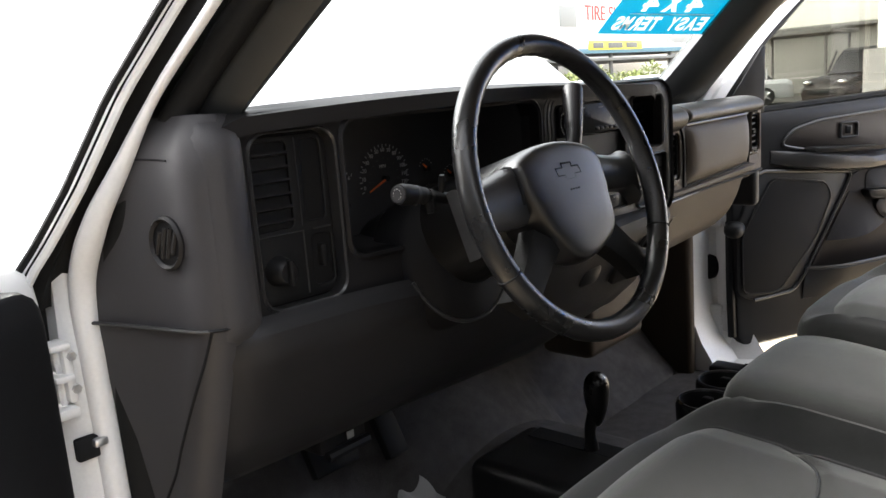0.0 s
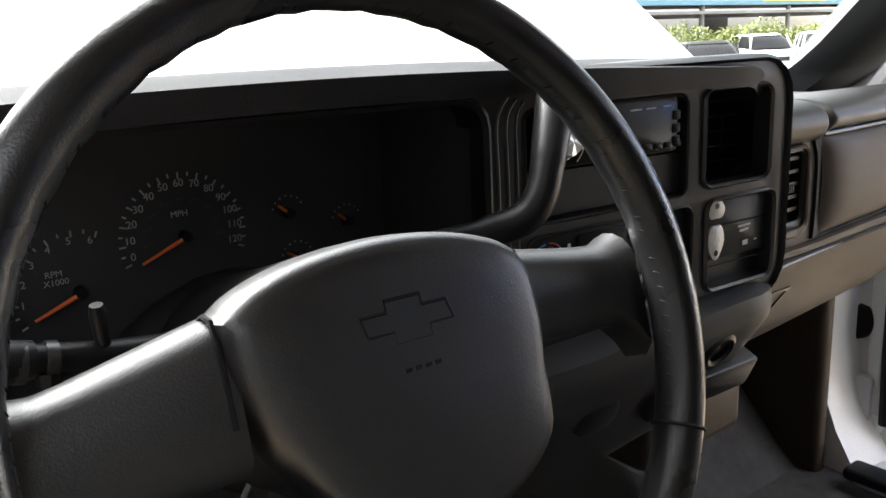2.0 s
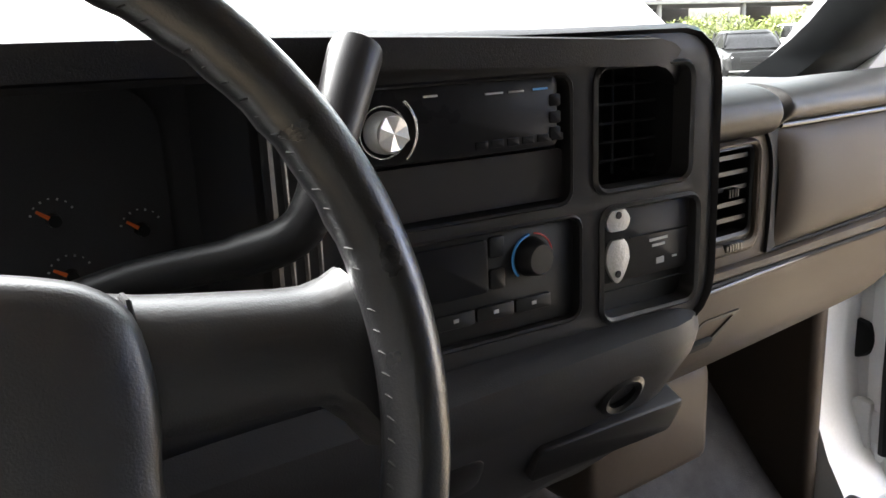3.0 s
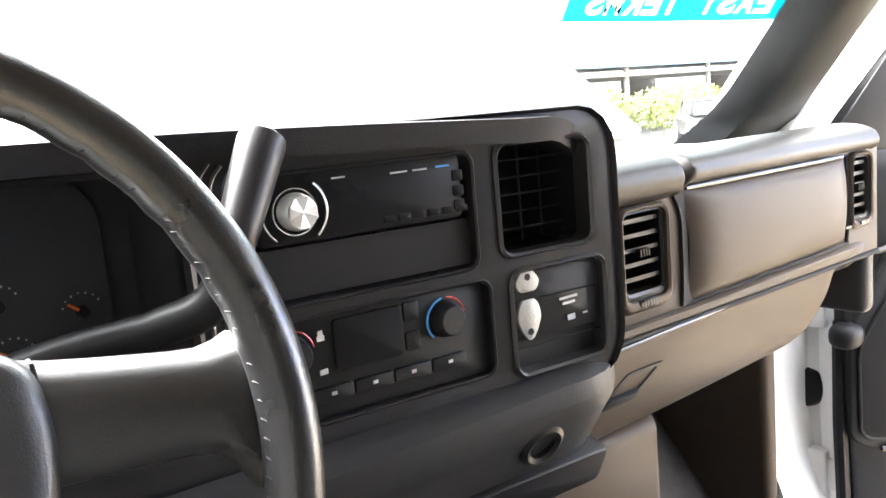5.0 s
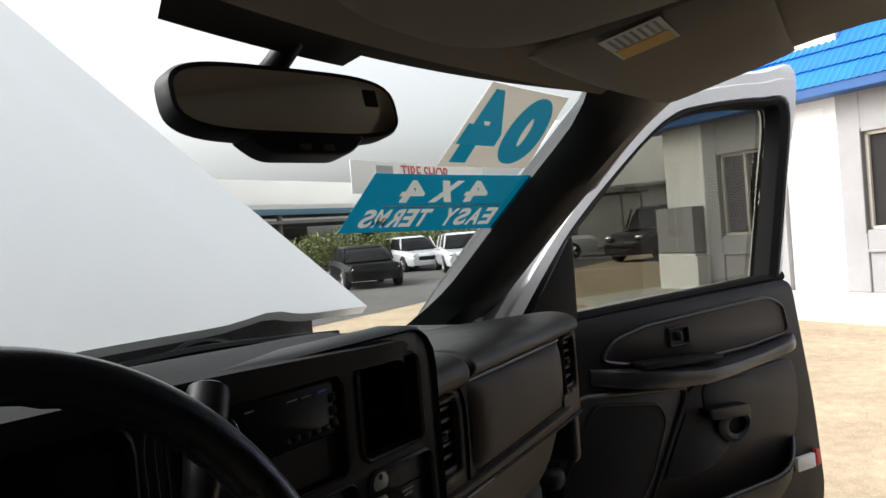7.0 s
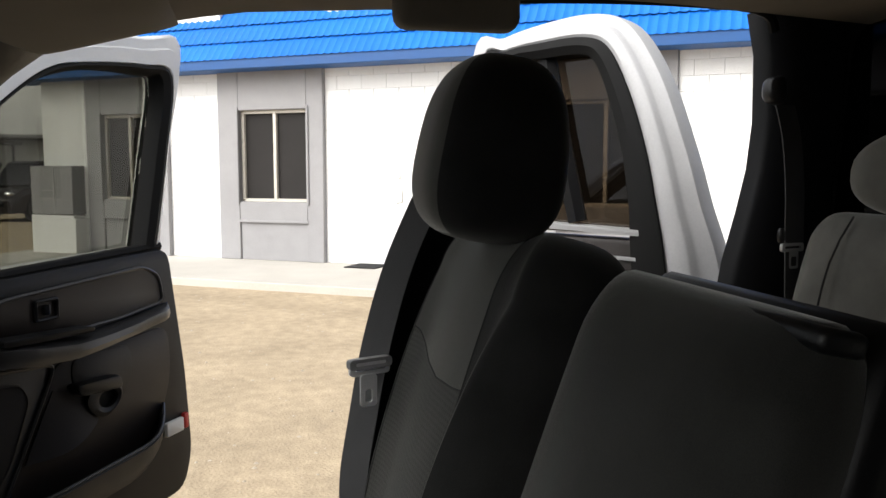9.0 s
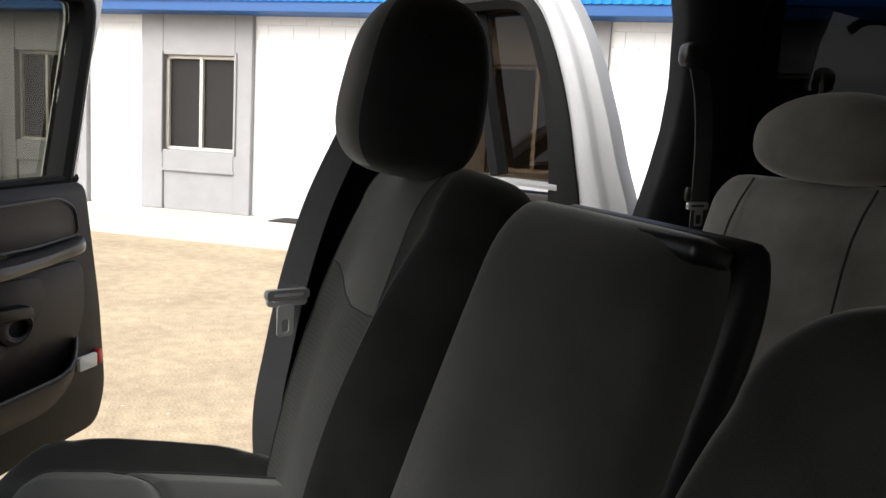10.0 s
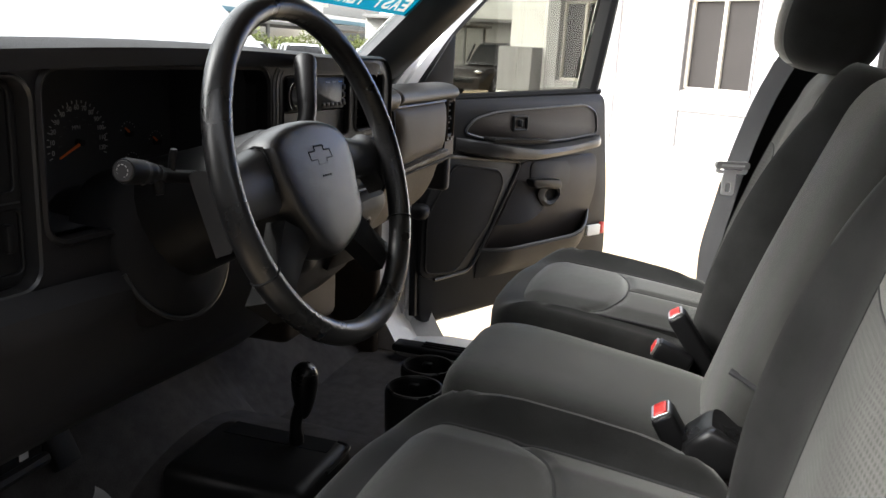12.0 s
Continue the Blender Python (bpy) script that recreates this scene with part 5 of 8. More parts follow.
    part("back_face", shell(lambda i, j: mid_(i, j) and not low_(i, j)), M["panel"], s, "grey velour back panel")
    part("back_weave", shell(low_), M["weave"], s, "grey woven lower back panel")
    for tst in (mid_, low_):
        bm = shell(tst)
        sm = B()
        for e in [e for e in bm.edges if len(e.link_faces) == 1]:
            tube(sm, [e.verts[0].co.copy(), e.verts[1].co.copy()], 0.0012, 5)
        bm.free()
        part("back_seam", sm, M["seam"], s)
    # head restraint
    def hrest():
        b_ = B()
        pillow(b_, (cx, 0.0, 1.503), (0.235, 0.165, 0.225), 2.9, 56, 30, pose(0, 0, 0, 8, 0, 0), lambda q: (q.x * (1 - 0.10 * max(0, q.z / 0.11)), q.y * (1 + 0.12 * (-q.z / 0.11)), q.z))
        return b_
    def hsplit(want):
        b_ = hrest()
        b_.faces.ensure_lookup_table()
        b_.faces.index_update()
        inside = lambda f: f.index < 56 * 28 and 9 <= f.index % 56 < 19 and 2 < f.index // 56 < 25
        bmesh.ops.delete(b_, geom=[f for f in b_.faces if inside(f) != want], context="FACES")
        return b_
    hr = part("head_restraint", hsplit(False), M["fabric"], s, "tall rounded charcoal head restraint")
    part("restraint_panel", hsplit(True), M["panel"], hr, "grey front panel")
    for sx in (1, -1):
        bm = B()
        tube(bm, [(cx + sx * 0.05, -0.03, 1.36), (cx + sx * 0.05, -0.012, 1.44)], 0.005, 8)
        part("restraint_post", bm, M["steel"], s)
    for o in s.children_recursive:
        up_ = o.name.startswith(("back", "head", "restraint"))
        if steep and o.name.startswith("back"):
            for v in o.data.vertices:
                v.co.y -= steep * min(1.0, max(0.0, (1.40 - v.co.z) / 0.5))
        if o.name.startswith("cushion"):
            tilt(o, slope, -0.005)
        o.data.transform(Matrix.Translation((0, dy if o.name.startswith("back") else head if up_ else 0.0, drop if up_ else 0.0)))
    return s


bucket_seat(0.42, "passenger_seat", "charcoal and grey velour passenger seat with head restraint")
bucket_seat(-0.44, "driver_seat", "charcoal and grey velour driver seat with head restraint", -0.022, -0.10, -0.03, 0.075, 0.034)
mid = thing("centre_seat", "charcoal velour centre seat with a fold-down back", "car seat", (0, 0.3, 0.62))
bm = B()
pillow(bm, (-0.01, 0.285, 0.858), (0.34, 0.44, 0.17), 5.0, 48, 20, None, lambda q: (q.x, q.y, q.z + (0.012 * q.y / 0.22 if q.z > 0 else 0)))
tilt(part("cushion", bm, M["cushion"], mid, "dark grey velour centre cushion"), 0.10, 0.006)
bm = B()
box(bm, (0, 0.28, 0.70), (0.28, 0.38, 0.15), 0.02)
part("seat_base", bm, M["black"], mid, "black seat base")
bm = B()
seat_back(bm, -0.004, 0.315, 0.15, 0.92, -0.012, 1.403, 0.09, 0.0, square=0.12)
part("backrest", bm, M["insert"], mid, "charcoal velour centre backrest")
bm = B()
seat_back(bm, -0.008, 0.315, 0.100, 0.92, -0.062, 1.396, 0.055, 0.0, square=0.10)
part("back_shell", bm, M["black"], mid, "black plastic back shell")
bm = B()
box(bm, (-0.035, -0.044, 1.3805), (0.235, 0.034, 0.016), 0.006, 3, pose(0, 0, 0, 12, 0, 0))
part("top_trim", bm, M["leather"], mid, "glossy black trim along the top of the back")
# back bench
rear = thing("bench_seat", "grey velour rear bench with low rounded head restraints", "car seat", (0, -0.6, 0.6))
bm = B()
pillow(bm, (0, -0.50, 0.84), (1.40, 0.44, 0.18), 5, 48, 18)
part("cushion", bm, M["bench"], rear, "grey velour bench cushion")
bm = B()
box(bm, (0, -0.5, 0.68), (1.3, 0.4, 0.18), 0.02)
part("seat_base", bm, M["black"], rear)
for cx, w in ((0.52, 0.56), (0.0, 0.47), (-0.52, 0.56)):
    bm = B()
    seat_back(bm, cx, w, -0.62, 0.90, -0.71, 1.412, 0.12, 0.012, square=0.16)
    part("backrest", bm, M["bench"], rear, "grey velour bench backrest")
    if cx:
        bm = B()
        pillow(bm, (cx * 0.97, -0.745, 1.475), (0.36, 0.11, 0.15), 2.6, 40, 20, pose(0, 0, 0, 6), lambda q: (q.x * (1 - 0.25 * max(0, q.z / 0.075) ** 2), q.y, q.z))
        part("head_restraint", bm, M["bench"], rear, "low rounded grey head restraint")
        for dx in (-0.14, 0.14):
            bm = B()
            tube(bm, [(cx + dx * (1 + 0.12 * (1 - k / 12)), -0.602 - 0.090 * k / 12 + 0.004 - 0.03 * max(0, (k - 9) / 3) ** 2, 0.93 + 0.47 * k / 12) for k in range(13)], 0.002, 5)
            part("back_seam", bm, M["seam"], rear)

# ---- doors ----
# passenger's door, standing open; s runs from hinge to latch, z up, depth towards the cab
DH = Vector((0.89, 0.875, 0))
DD = Vector((0.858, -0.514, 0)).normalized()
DT = plane_map(DH, DD, (0, 0, 1))   # depth runs towards the rear of the truck, into the cab's side
door = thing("passenger_door", "open white front door with dark grey trim and clear glass", "car door", DH)
def dpoly(bm, pts, d0, d1, bevel=0.0):
    plate(bm, pts, DT, d0, d1, bevel)
def rounded(pts, r=0.02, n=4):
    """Outline with rounded corners."""
    out = []
    m = len(pts)
    for i in range(m):
        p, a, b = Vector(pts[i]), Vector(pts[i - 1]), Vector(pts[(i + 1) % m])
        u, v = (a - p), (b - p)
        k = min(r, u.length * 0.45, v.length * 0.45)
        s, e = p + u.normalized() * k, p + v.normalized() * k
        for j in range(n + 1):
            t = j / n
            q = s * (1 - t) ** 2 + p * 2 * t * (1 - t) + e * t * t
            out.append((q.x, q.y))
    return out
bm = B()
dpoly(bm, rounded([(-0.02, 0.63), (0.80, 0.66), (0.845, 0.78), (0.82, 1.0), (0.77, 1.29), (-0.02, 1.27)], 0.05), -0.14, -0.03, 0.01)
part("door_shell", bm, M["paint"], door, "white painted door shell")
bm = B()
dpoly(bm, rounded([(0.0, 0.65), (0.785, 0.672), (0.82, 0.76), (0.80, 0.98), (0.745, 1.292), (-0.02, 1.268), (-0.015, 0.9)], 0.04), -0.035, 0.0, 0.01)
part("door_card", bm, M["trim"], door, "dark grey moulded door card")
def seamed(bm, outline, d, r, n=6):
    """A thin rolled bead along an outline on the door."""
    tube(bm, [DT(u, v, d) for u, v in outline], r, n)
# upper insert, sunk a little inside a satin bead
ui = rounded([(0.127, 1.182), (0.165, 1.219), (0.254, 1.237), (0.642, 1.256), (0.697, 1.232), (0.710, 1.165), (0.562, 1.150), (0.371, 1.146), (0.20, 1.165)], 0.022)
bm = B()
dpoly(bm, ui, -0.01, 0.004, 0.003)
part("upper_insert", bm, M["trim_brown"], door, "dark grey upper door insert")
bm = B()
seamed(bm, ui + ui[:1], 0.004, 0.0042)
part("insert_bead", bm, M["satin"], door, "satin bead round the insert")
# arm rest: deep scoop towards the hinge, slim satin pull towards the latch
bm = B()
rings = []
line = [(0.10, 1.168, 1.135), (0.19, 1.158, 1.118), (0.28, 1.146, 1.106), (0.371, 1.136, 1.100), (0.46, 1.137, 1.105), (0.562, 1.142, 1.112), (0.64, 1.150, 1.120), (0.722, 1.158, 1.130)]
for k in range(22):
    q = k / 21 * (len(line) - 1)
    i = min(int(q), len(line) - 2)
    s, zt, zb = (line[i][j] + (line[i + 1][j] - line[i][j]) * (q - i) for j in range(3))
    t = k / 21
    w = 0.062 * math.sin(min(1, t * 4) * math.pi / 2) * (1 - 0.30 * min(1.0, max(0.0, t - 0.5) / 0.3)) * math.sin(min(1.0, (1 - t) * 9 + 0.12) * math.pi / 2) + 0.004
    rings.append([DT(s, zt, -0.005), DT(s, zt + 0.002, w * 0.7), DT(s, zt - 0.003, w * 0.95), DT(s, (zt + zb) / 2, w), DT(s, zb + 0.004, w * 0.9), DT(s, zb, w * 0.6), DT(s, zb - 0.006, -0.005)])
loft(bm, rings)
arm = part("arm_rest", bm, M["satin"], door, "dark grey satin arm rest")
bm = B()
dpoly(bm, rounded([(0.20, 1.172), (0.43, 1.158), (0.43, 1.148), (0.20, 1.158)], 0.006), 0.01, 0.052, 0.003)
part("switch_pod", bm, M["black"], arm, "black switch pod")
# lock button
bm = B()
ring(bm, rrect(0.347, 1.204, 0.062, 0.044, 0.006), rrect(0.347, 1.204, 0.048, 0.032, 0.004), DT, 0.0, 0.010, 0.002)
part("lock_bezel", bm, M["black"], door, "black lock bezel")
bm = B()
box(bm, DT(0.347, 1.204, 0.008), (0.014, 0.014, 0.02), 0.003)
part("lock_button", bm, M["trim"], door, "dark door lock button")
# speaker grille in its raised frame
spk = rounded([(0.004, 0.80), (0.115, 0.79), (0.237, 0.924), (0.288, 1.037), (0.268, 1.073), (0.095, 1.100), (0.0, 0.957)], 0.025)
frm = [(0.060, 1.122), (0.355, 1.093), (0.335, 1.051), (0.262, 0.925), (0.195, 0.818), (0.165, 0.788), (0.028, 0.778)]
bm = B()
dpoly(bm, rounded(frm + [(-0.012, 0.80), (-0.012, 0.98)], 0.02), -0.01, 0.010, 0.006)
part("speaker_frame", bm, M["trim"], door, "dark moulded speaker frame")
bm = B()
dpoly(bm, spk, 0.0, 0.014, 0.004)
part("speaker_grille", bm, M["deep"], door, "black cloth speaker grille")
bm = B()
seamed(bm, [(0.03, 1.11)] + rounded(frm, 0.02)[3:-3], 0.012, 0.0048)
part("frame_bead", bm, M["satin"], door, "satin bead round the speaker frame")
bm = B()
seamed(bm, spk + spk[:1], 0.013, 0.003)
part("grille_rim", bm, M["black"], door)
# pocket panel with a hollow, a sloping bowl and the pull handle
pk = rounded([(0.215, 0.812), (0.60, 0.825), (0.70, 0.90), (0.735, 0.99), (0.725, 1.105), (0.365, 1.090), (0.33, 1.02)], 0.04)
bm = B()
dpoly(bm, pk, -0.01, 0.004, 0.003)
part("pocket_panel", bm, M["trim_brown"], door, "brown-grey door pocket panel")
bm = B()
dpoly(bm, rounded([(0.405, 1.092), (0.583, 1.088), (0.598, 1.02), (0.545, 0.968), (0.47, 0.94), (0.41, 1.02)], 0.04), -0.002, 0.0065, 0.002)
part("handle_hollow", bm, M["trim"], door, "dark hollow behind the pull handle")
bm = B()
def bowl_pt(u, v):
    s0 = (0.270 + 0.085 * v, 0.912 + 0.125 * v)
    s1 = (0.470 - 0.010 * v, 0.942 + 0.075 * v)
    sag = 0.012 * math.sin(u * math.pi) * (1 - v)
    return DT(s0[0] + (s1[0] - s0[0]) * u, s0[1] + (s1[1] - s0[1]) * u - sag, 0.030 * (1 - v) ** 1.3 * math.sin((0.08 + 0.84 * u) * math.pi) + 0.006)
sheet(bm, bowl_pt, 16, 10, 0.004)
part("handle_bowl", bm, M["bowl"], door, "lighter grey sloping bowl under the handle")
bm = B()
dpoly(bm, rounded([(0.392, 1.040), (0.524, 1.033), (0.532, 1.004), (0.470, 1.006), (0.402, 1.014)], 0.012), 0.004, 0.034, 0.007)
ph = part("pull_handle", bm, M["black"], door, "black inside door handle")
cup = [(0.487 + 0.052 * math.cos(a) + 0.006 * math.sin(2 * a), 0.984 + 0.035 * math.sin(a)) for a in (2 * math.pi * k / 28 for k in range(28))]
eye_ = [(0.496 + 0.030 * math.cos(a), 0.986 + 0.020 * math.sin(a)) for a in (2 * math.pi * k / 28 for k in range(28))]
bm = B()
ring(bm, cup, eye_, DT, 0.003, 0.020, 0.004)
part("handle_cup", bm, M["trim"], ph, "rounded dark cup round the finger hole")
bm = B()
dpoly(bm, eye_, 0.002, 0.008)
part("finger_recess", bm, M["deep"], ph)
# map pocket: a lip that stands off the card
bm = B()
rings = []
for k in range(19):
    t = k / 18
    s = 0.205 + 0.49 * t
    z = 0.842 + 0.018 * t + 0.055 * max(0, (t - 0.7) / 0.3) ** 2
    w = 0.048 * math.sin(min(1, t * 5) * math.pi / 2) * math.sin(min(1, (1 - t) * 5) * math.pi / 2) + 0.008
    rings.append([DT(s, z, w - 0.004), DT(s, z + 0.003, w), DT(s, z - 0.003, w + 0.005), DT(s, z - 0.045, w * 0.85), DT(s, z - 0.085, w * 0.3), DT(s, z - 0.09, -0.004), DT(s, z - 0.05, w * 0.3 - 0.004)])
loft(bm, rings)
mp = part("map_pocket", bm, M["trim"], door, "dark map pocket")
bm = B()
tube(bm, [r[1] for r in rings], 0.0042, 6)
part("pocket_lip", bm, M["satin"], mp, "satin pocket lip")
# red and white edge reflector
bm = B()
dpoly(bm, rrect(0.738, 0.846, 0.066, 0.034, 0.004), 0.0, 0.010, 0.002)
rf = part("edge_reflector", bm, M["white"], door, "white edge reflector")
bm = B()
dpoly(bm, rrect(0.782, 0.850, 0.016, 0.038, 0.003), -0.002, 0.010, 0.002)
part("reflector_tip", bm, M["red"], rf, "red reflector tip")
# window frame, seal, glass, mirror patch
fo = [(-0.125, 1.275), (-0.026, 1.387), (0.10, 1.511), (0.30, 1.692), (0.40, 1.742), (0.55, 1.776), (0.72, 1.793), (0.858, 1.797), (0.793, 1.564), (0.738, 1.285)]
fm = [(-0.060, 1.275), (0.020, 1.372), (0.115, 1.473), (0.291, 1.613), (0.40, 1.681), (0.50, 1.704), (0.69, 1.722), (0.795, 1.708), (0.765, 1.52), (0.712, 1.297)]
fg = [(0.065, 1.268), (0.085, 1.425), (0.155, 1.488), (0.317, 1.627), (0.42, 1.671), (0.54, 1.696), (0.70, 1.702), (0.755, 1.683), (0.715, 1.50), (0.668, 1.300)]
def dens(pts, k=5):
    return [(p.x, p.y) for p in smooth_path([(a, b, 0) for a, b in pts], k)]
o, m_, i_ = dens(fo), dens(fm), dens(fg)
def between(p, q, k, d):
    return [DT(u + (a - u) * k, v + (b - v) * k, d) for (u, v), (a, b) in zip(p, q)]
bm = B()
loft(bm, [between(o, m_, 0, -0.10), between(o, m_, 0, -0.034), between(o, m_, 0.10, -0.026), between(o, m_, 0.42, -0.024), between(o, m_, 0.48, -0.014), between(o, m_, 0.95, -0.010), between(o, m_, 1.0, -0.016), between(o, m_, 1.0, -0.10)], closed=False)
part("window_frame", bm, M["paint"], door, "white painted window frame")
bm = B()
loft(bm, [between(m_, i_, -0.02, -0.06), between(m_, i_, 0.0, -0.010), between(m_, i_, 0.35, -0.004), between(m_, i_, 0.8, -0.012), between(m_, i_, 1.0, -0.03), between(m_, i_, 1.0, -0.06)], closed=False)
part("window_seal", bm, M["rubber"], door, "black window seal")
bm = B()
dpoly(bm, i_, -0.052, -0.048)
g = part("window_glass", bm, TINT, door, "lightly tinted door glass")
g.visible_shadow = False
bm = B()
dpoly(bm, rounded([(-0.055, 1.262), (0.085, 1.268), (0.088, 1.440), (0.078, 1.438)], 0.008), -0.05, -0.003, 0.004)
part("mirror_patch", bm, M["trim"], door, "dark triangular mirror patch")
bm = B()
tube(bm, [DT(0.06 + 0.67 * k / 6, 1.272 + 0.025 * k / 6, -0.02) for k in range(7)], 0.012, 8)
part("belt_seal", bm, M["rubber"], door)
bm = B()
pillow(bm, DT(-0.012, 0.975, 0.0), (0.06, 0.05, 0.045), 2.4, 16, 10)
tube(bm, [DT(-0.012, 0.975, -0.02), DT(-0.015, 0.82, -0.015), DT(-0.01, 0.68, -0.015)], 0.012, 8)
part("wire_boot", bm, M["trim"], door, "grey wiring boot at the hinge")

# rear access door, hinged at its back edge
RH = Vector((0.965, -0.66, 0))
RD = Vector((0.745, 0.667, 0)).normalized()
RT = plane_map(RH, -RD, (0, 0, 1))
def rt(s, z, d=0.0):
    return RT(-s, z, d)
rdoor = thing("rear_access_door", "half-open white rear access door with brown tinted glass", "car door", RH)
fo = [(0.0, 0.62), (-0.02, 1.0), (0.005, 1.25), (0.053, 1.405), (0.091, 1.53), (0.152, 1.69), (0.225, 1.80), (0.31, 1.832), (0.43, 1.825), (0.55, 1.80), (0.64, 1.76), (0.66, 1.25), (0.62, 0.62)]
fi = [(0.14, 0.70), (0.17, 1.0), (0.20, 1.29), (0.207, 1.40), (0.228, 1.53), (0.26, 1.64), (0.295, 1.72), (0.335, 1.74), (0.43, 1.738), (0.50, 1.735), (0.56, 1.70), (0.56, 1.30), (0.53, 0.70)]
o, i_ = dens(fo, 6), dens(fi, 6)
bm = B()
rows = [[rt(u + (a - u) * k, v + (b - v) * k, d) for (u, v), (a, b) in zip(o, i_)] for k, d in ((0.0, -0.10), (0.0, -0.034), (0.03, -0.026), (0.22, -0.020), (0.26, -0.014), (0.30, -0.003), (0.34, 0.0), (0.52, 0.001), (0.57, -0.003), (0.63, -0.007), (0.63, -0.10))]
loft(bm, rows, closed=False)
part("door_frame", bm, M["shaded_white"], rdoor, "white painted door frame")
bm = B()
rows = [[rt(u + (a - u) * 0.60, v + (b - v) * 0.60, -0.08) for (u, v), (a, b) in zip(o, i_)], [rt(u + (a - u) * 0.60, v + (b - v) * 0.60, 0.008) for (u, v), (a, b) in zip(o, i_)], [rt(u + (a - u) * 0.8, v + (b - v) * 0.8, 0.014) for (u, v), (a, b) in zip(o, i_)], [rt(a, b, 0.002) for (a, b) in i_], [rt(a, b, -0.08) for (a, b) in i_]]
loft(bm, rows, closed=False)
part("door_trim_frame", bm, M["rubber"], rdoor, "black window surround")
bm = B()
plate(bm, rounded([(0.10, 0.66), (0.58, 0.66), (0.58, 1.33), (0.14, 1.325)], 0.03), rt, -0.06, 0.0, 0.008)
part("door_card", bm, M["trim_brown"], rdoor, "grey lower door trim")
bm = B()
plate(bm, rounded([(0.15, 1.334), (0.58, 1.350), (0.58, 1.364), (0.15, 1.347)], 0.005), rt, -0.04, 0.010, 0.004)
part("belt_strip", bm, M["grey_print"], rdoor, "pale belt strip under the glass")
bm = B()
plate(bm, rounded([(0.17, 1.278), (0.56, 1.292), (0.56, 1.300), (0.17, 1.286)], 0.003), rt, -0.01, 0.006, 0.002)
part("trim_strip", bm, M["grey_print"], rdoor, "thin pale trim strip")
bm = B()
plate(bm, rounded([(0.16, 1.335), (0.60, 1.335), (0.60, 1.74), (0.31, 1.755), (0.20, 1.55)], 0.04), rt, -0.052, -0.048)
g = part("window_glass", bm, SIDE, rdoor, "brown tinted rear door glass")
g.visible_shadow = False
# dark bar slanting down across the rear door glass
bm = B()
tube(bm, [rt(0.43, 1.74, -0.03), rt(0.39, 1.55, -0.03), rt(0.345, 1.36, -0.03)], 0.024, 6)
part("seat_belt_strap", bm, M["black"], rdoor)

# ---- instruments ----
cl = thing("instrument_cluster", "dark gauge cluster with orange needles and grey numerals", "gauge cluster", (-0.40, 0.868, 1.26))
GY = 0.866
bm = B()
to = plane_map((0, GY, 0), (1, 0, 0), (0, 0, 1))
plate(bm, rrect(-0.405, 1.275, 0.35, 0.165, 0.03), to, -0.01, 0.0)
part("gauge_face", bm, M["dash"], cl, "black gauge face")


def gauge(cx, cz, r, a0, a1, n, needle, nl, name):
    bm = B()
    for k in range(n):
        a = radians(a0 + (a1 - a0) * k / (n - 1))
        r0, r1 = (r * 0.90, r) if k % 2 == 0 else (r * 0.94, r)
        p, q = to(cx + r0 * math.cos(a), cz + r0 * math.sin(a), 0.002), to(cx + r1 * math.cos(a), cz + r1 * math.sin(a), 0.002)
        tube(bm, [p, q], 0.0007, 4)
    g = part(name, bm, M["dial"], cl, "printed dial ticks")
    bm = B()
    a = radians(needle)
    tube(bm, [to(cx, cz, 0.006), to(cx + nl * math.cos(a), cz + nl * math.sin(a), 0.006)], [0.0018, 0.0011], 6)
    part("needle", bm, M["orange"], g, "orange needle")
    bm = B()
    tube(bm, [to(cx, cz, 0.001), to(cx, cz, 0.008)], [0.005, 0.004], 12)
    part("needle_hub", bm, M["black"], g)
    return g


FL = Matrix.Rotation(radians(90), 4, "X")
def dialtext(g, cx, cz, r, a0, a1, words, size):
    for k, wd in enumerate(words):
        a = radians(a0 + (a1 - a0) * k / (len(words) - 1))
        lettering("dial_numeral", wd, size, Matrix.Translation(to(cx + r * math.cos(a), cz + r * math.sin(a), 0.0015)) @ FL, M["dial"], g, 0.0003)
sp = gauge(-0.389, 1.273, 0.0475, 199, -19, 25, 203, 0.037, "speedometer")
dialtext(sp, -0.389, 1.273, 0.0395, 193, -13, [str(v) for v in range(0, 130, 10)], 0.0078)
lettering("dial_word", "MPH", 0.0065, Matrix.Translation(to(-0.391, 1.290, 0.0015)) @ FL, M["dial"], sp, 0.0003)
# faint inner ring of figures
bm = B()
for k in range(9):
    a = radians(186 - 24 * k)
    box(bm, to(-0.389 + 0.027 * math.cos(a), 1.273 + 0.027 * math.sin(a), 0.001), (0.0055, 0.0006, 0.0022))
part("inner_figures", bm, M["satin"], sp, "faint grey inner figures")
ta = gauge(-0.466, 1.247, 0.0435, 205, 68, 13, 202, 0.034, "tachometer")
dialtext(ta, -0.466, 1.247, 0.0365, 183, 72, [str(v) for v in range(1, 7)], 0.0072)
lettering("dial_word", "RPM", 0.006, Matrix.Translation(to(-0.481, 1.2625, 0.0015)) @ FL, M["dial"], ta, 0.0003)
lettering("dial_word", "X1000", 0.006, Matrix.Translation(to(-0.480, 1.2565, 0.0015)) @ FL, M["dial"], ta, 0.0003)
for gx, gz, nd in ((-0.304, 1.277, 143), (-0.251, 1.262, 143), (-0.299, 1.239, 148), (-0.246, 1.225, 143)):
    gauge(gx, gz, 0.0145, 160, 30, 7, nd, 0.0125, "small_gauge")
bm = B()
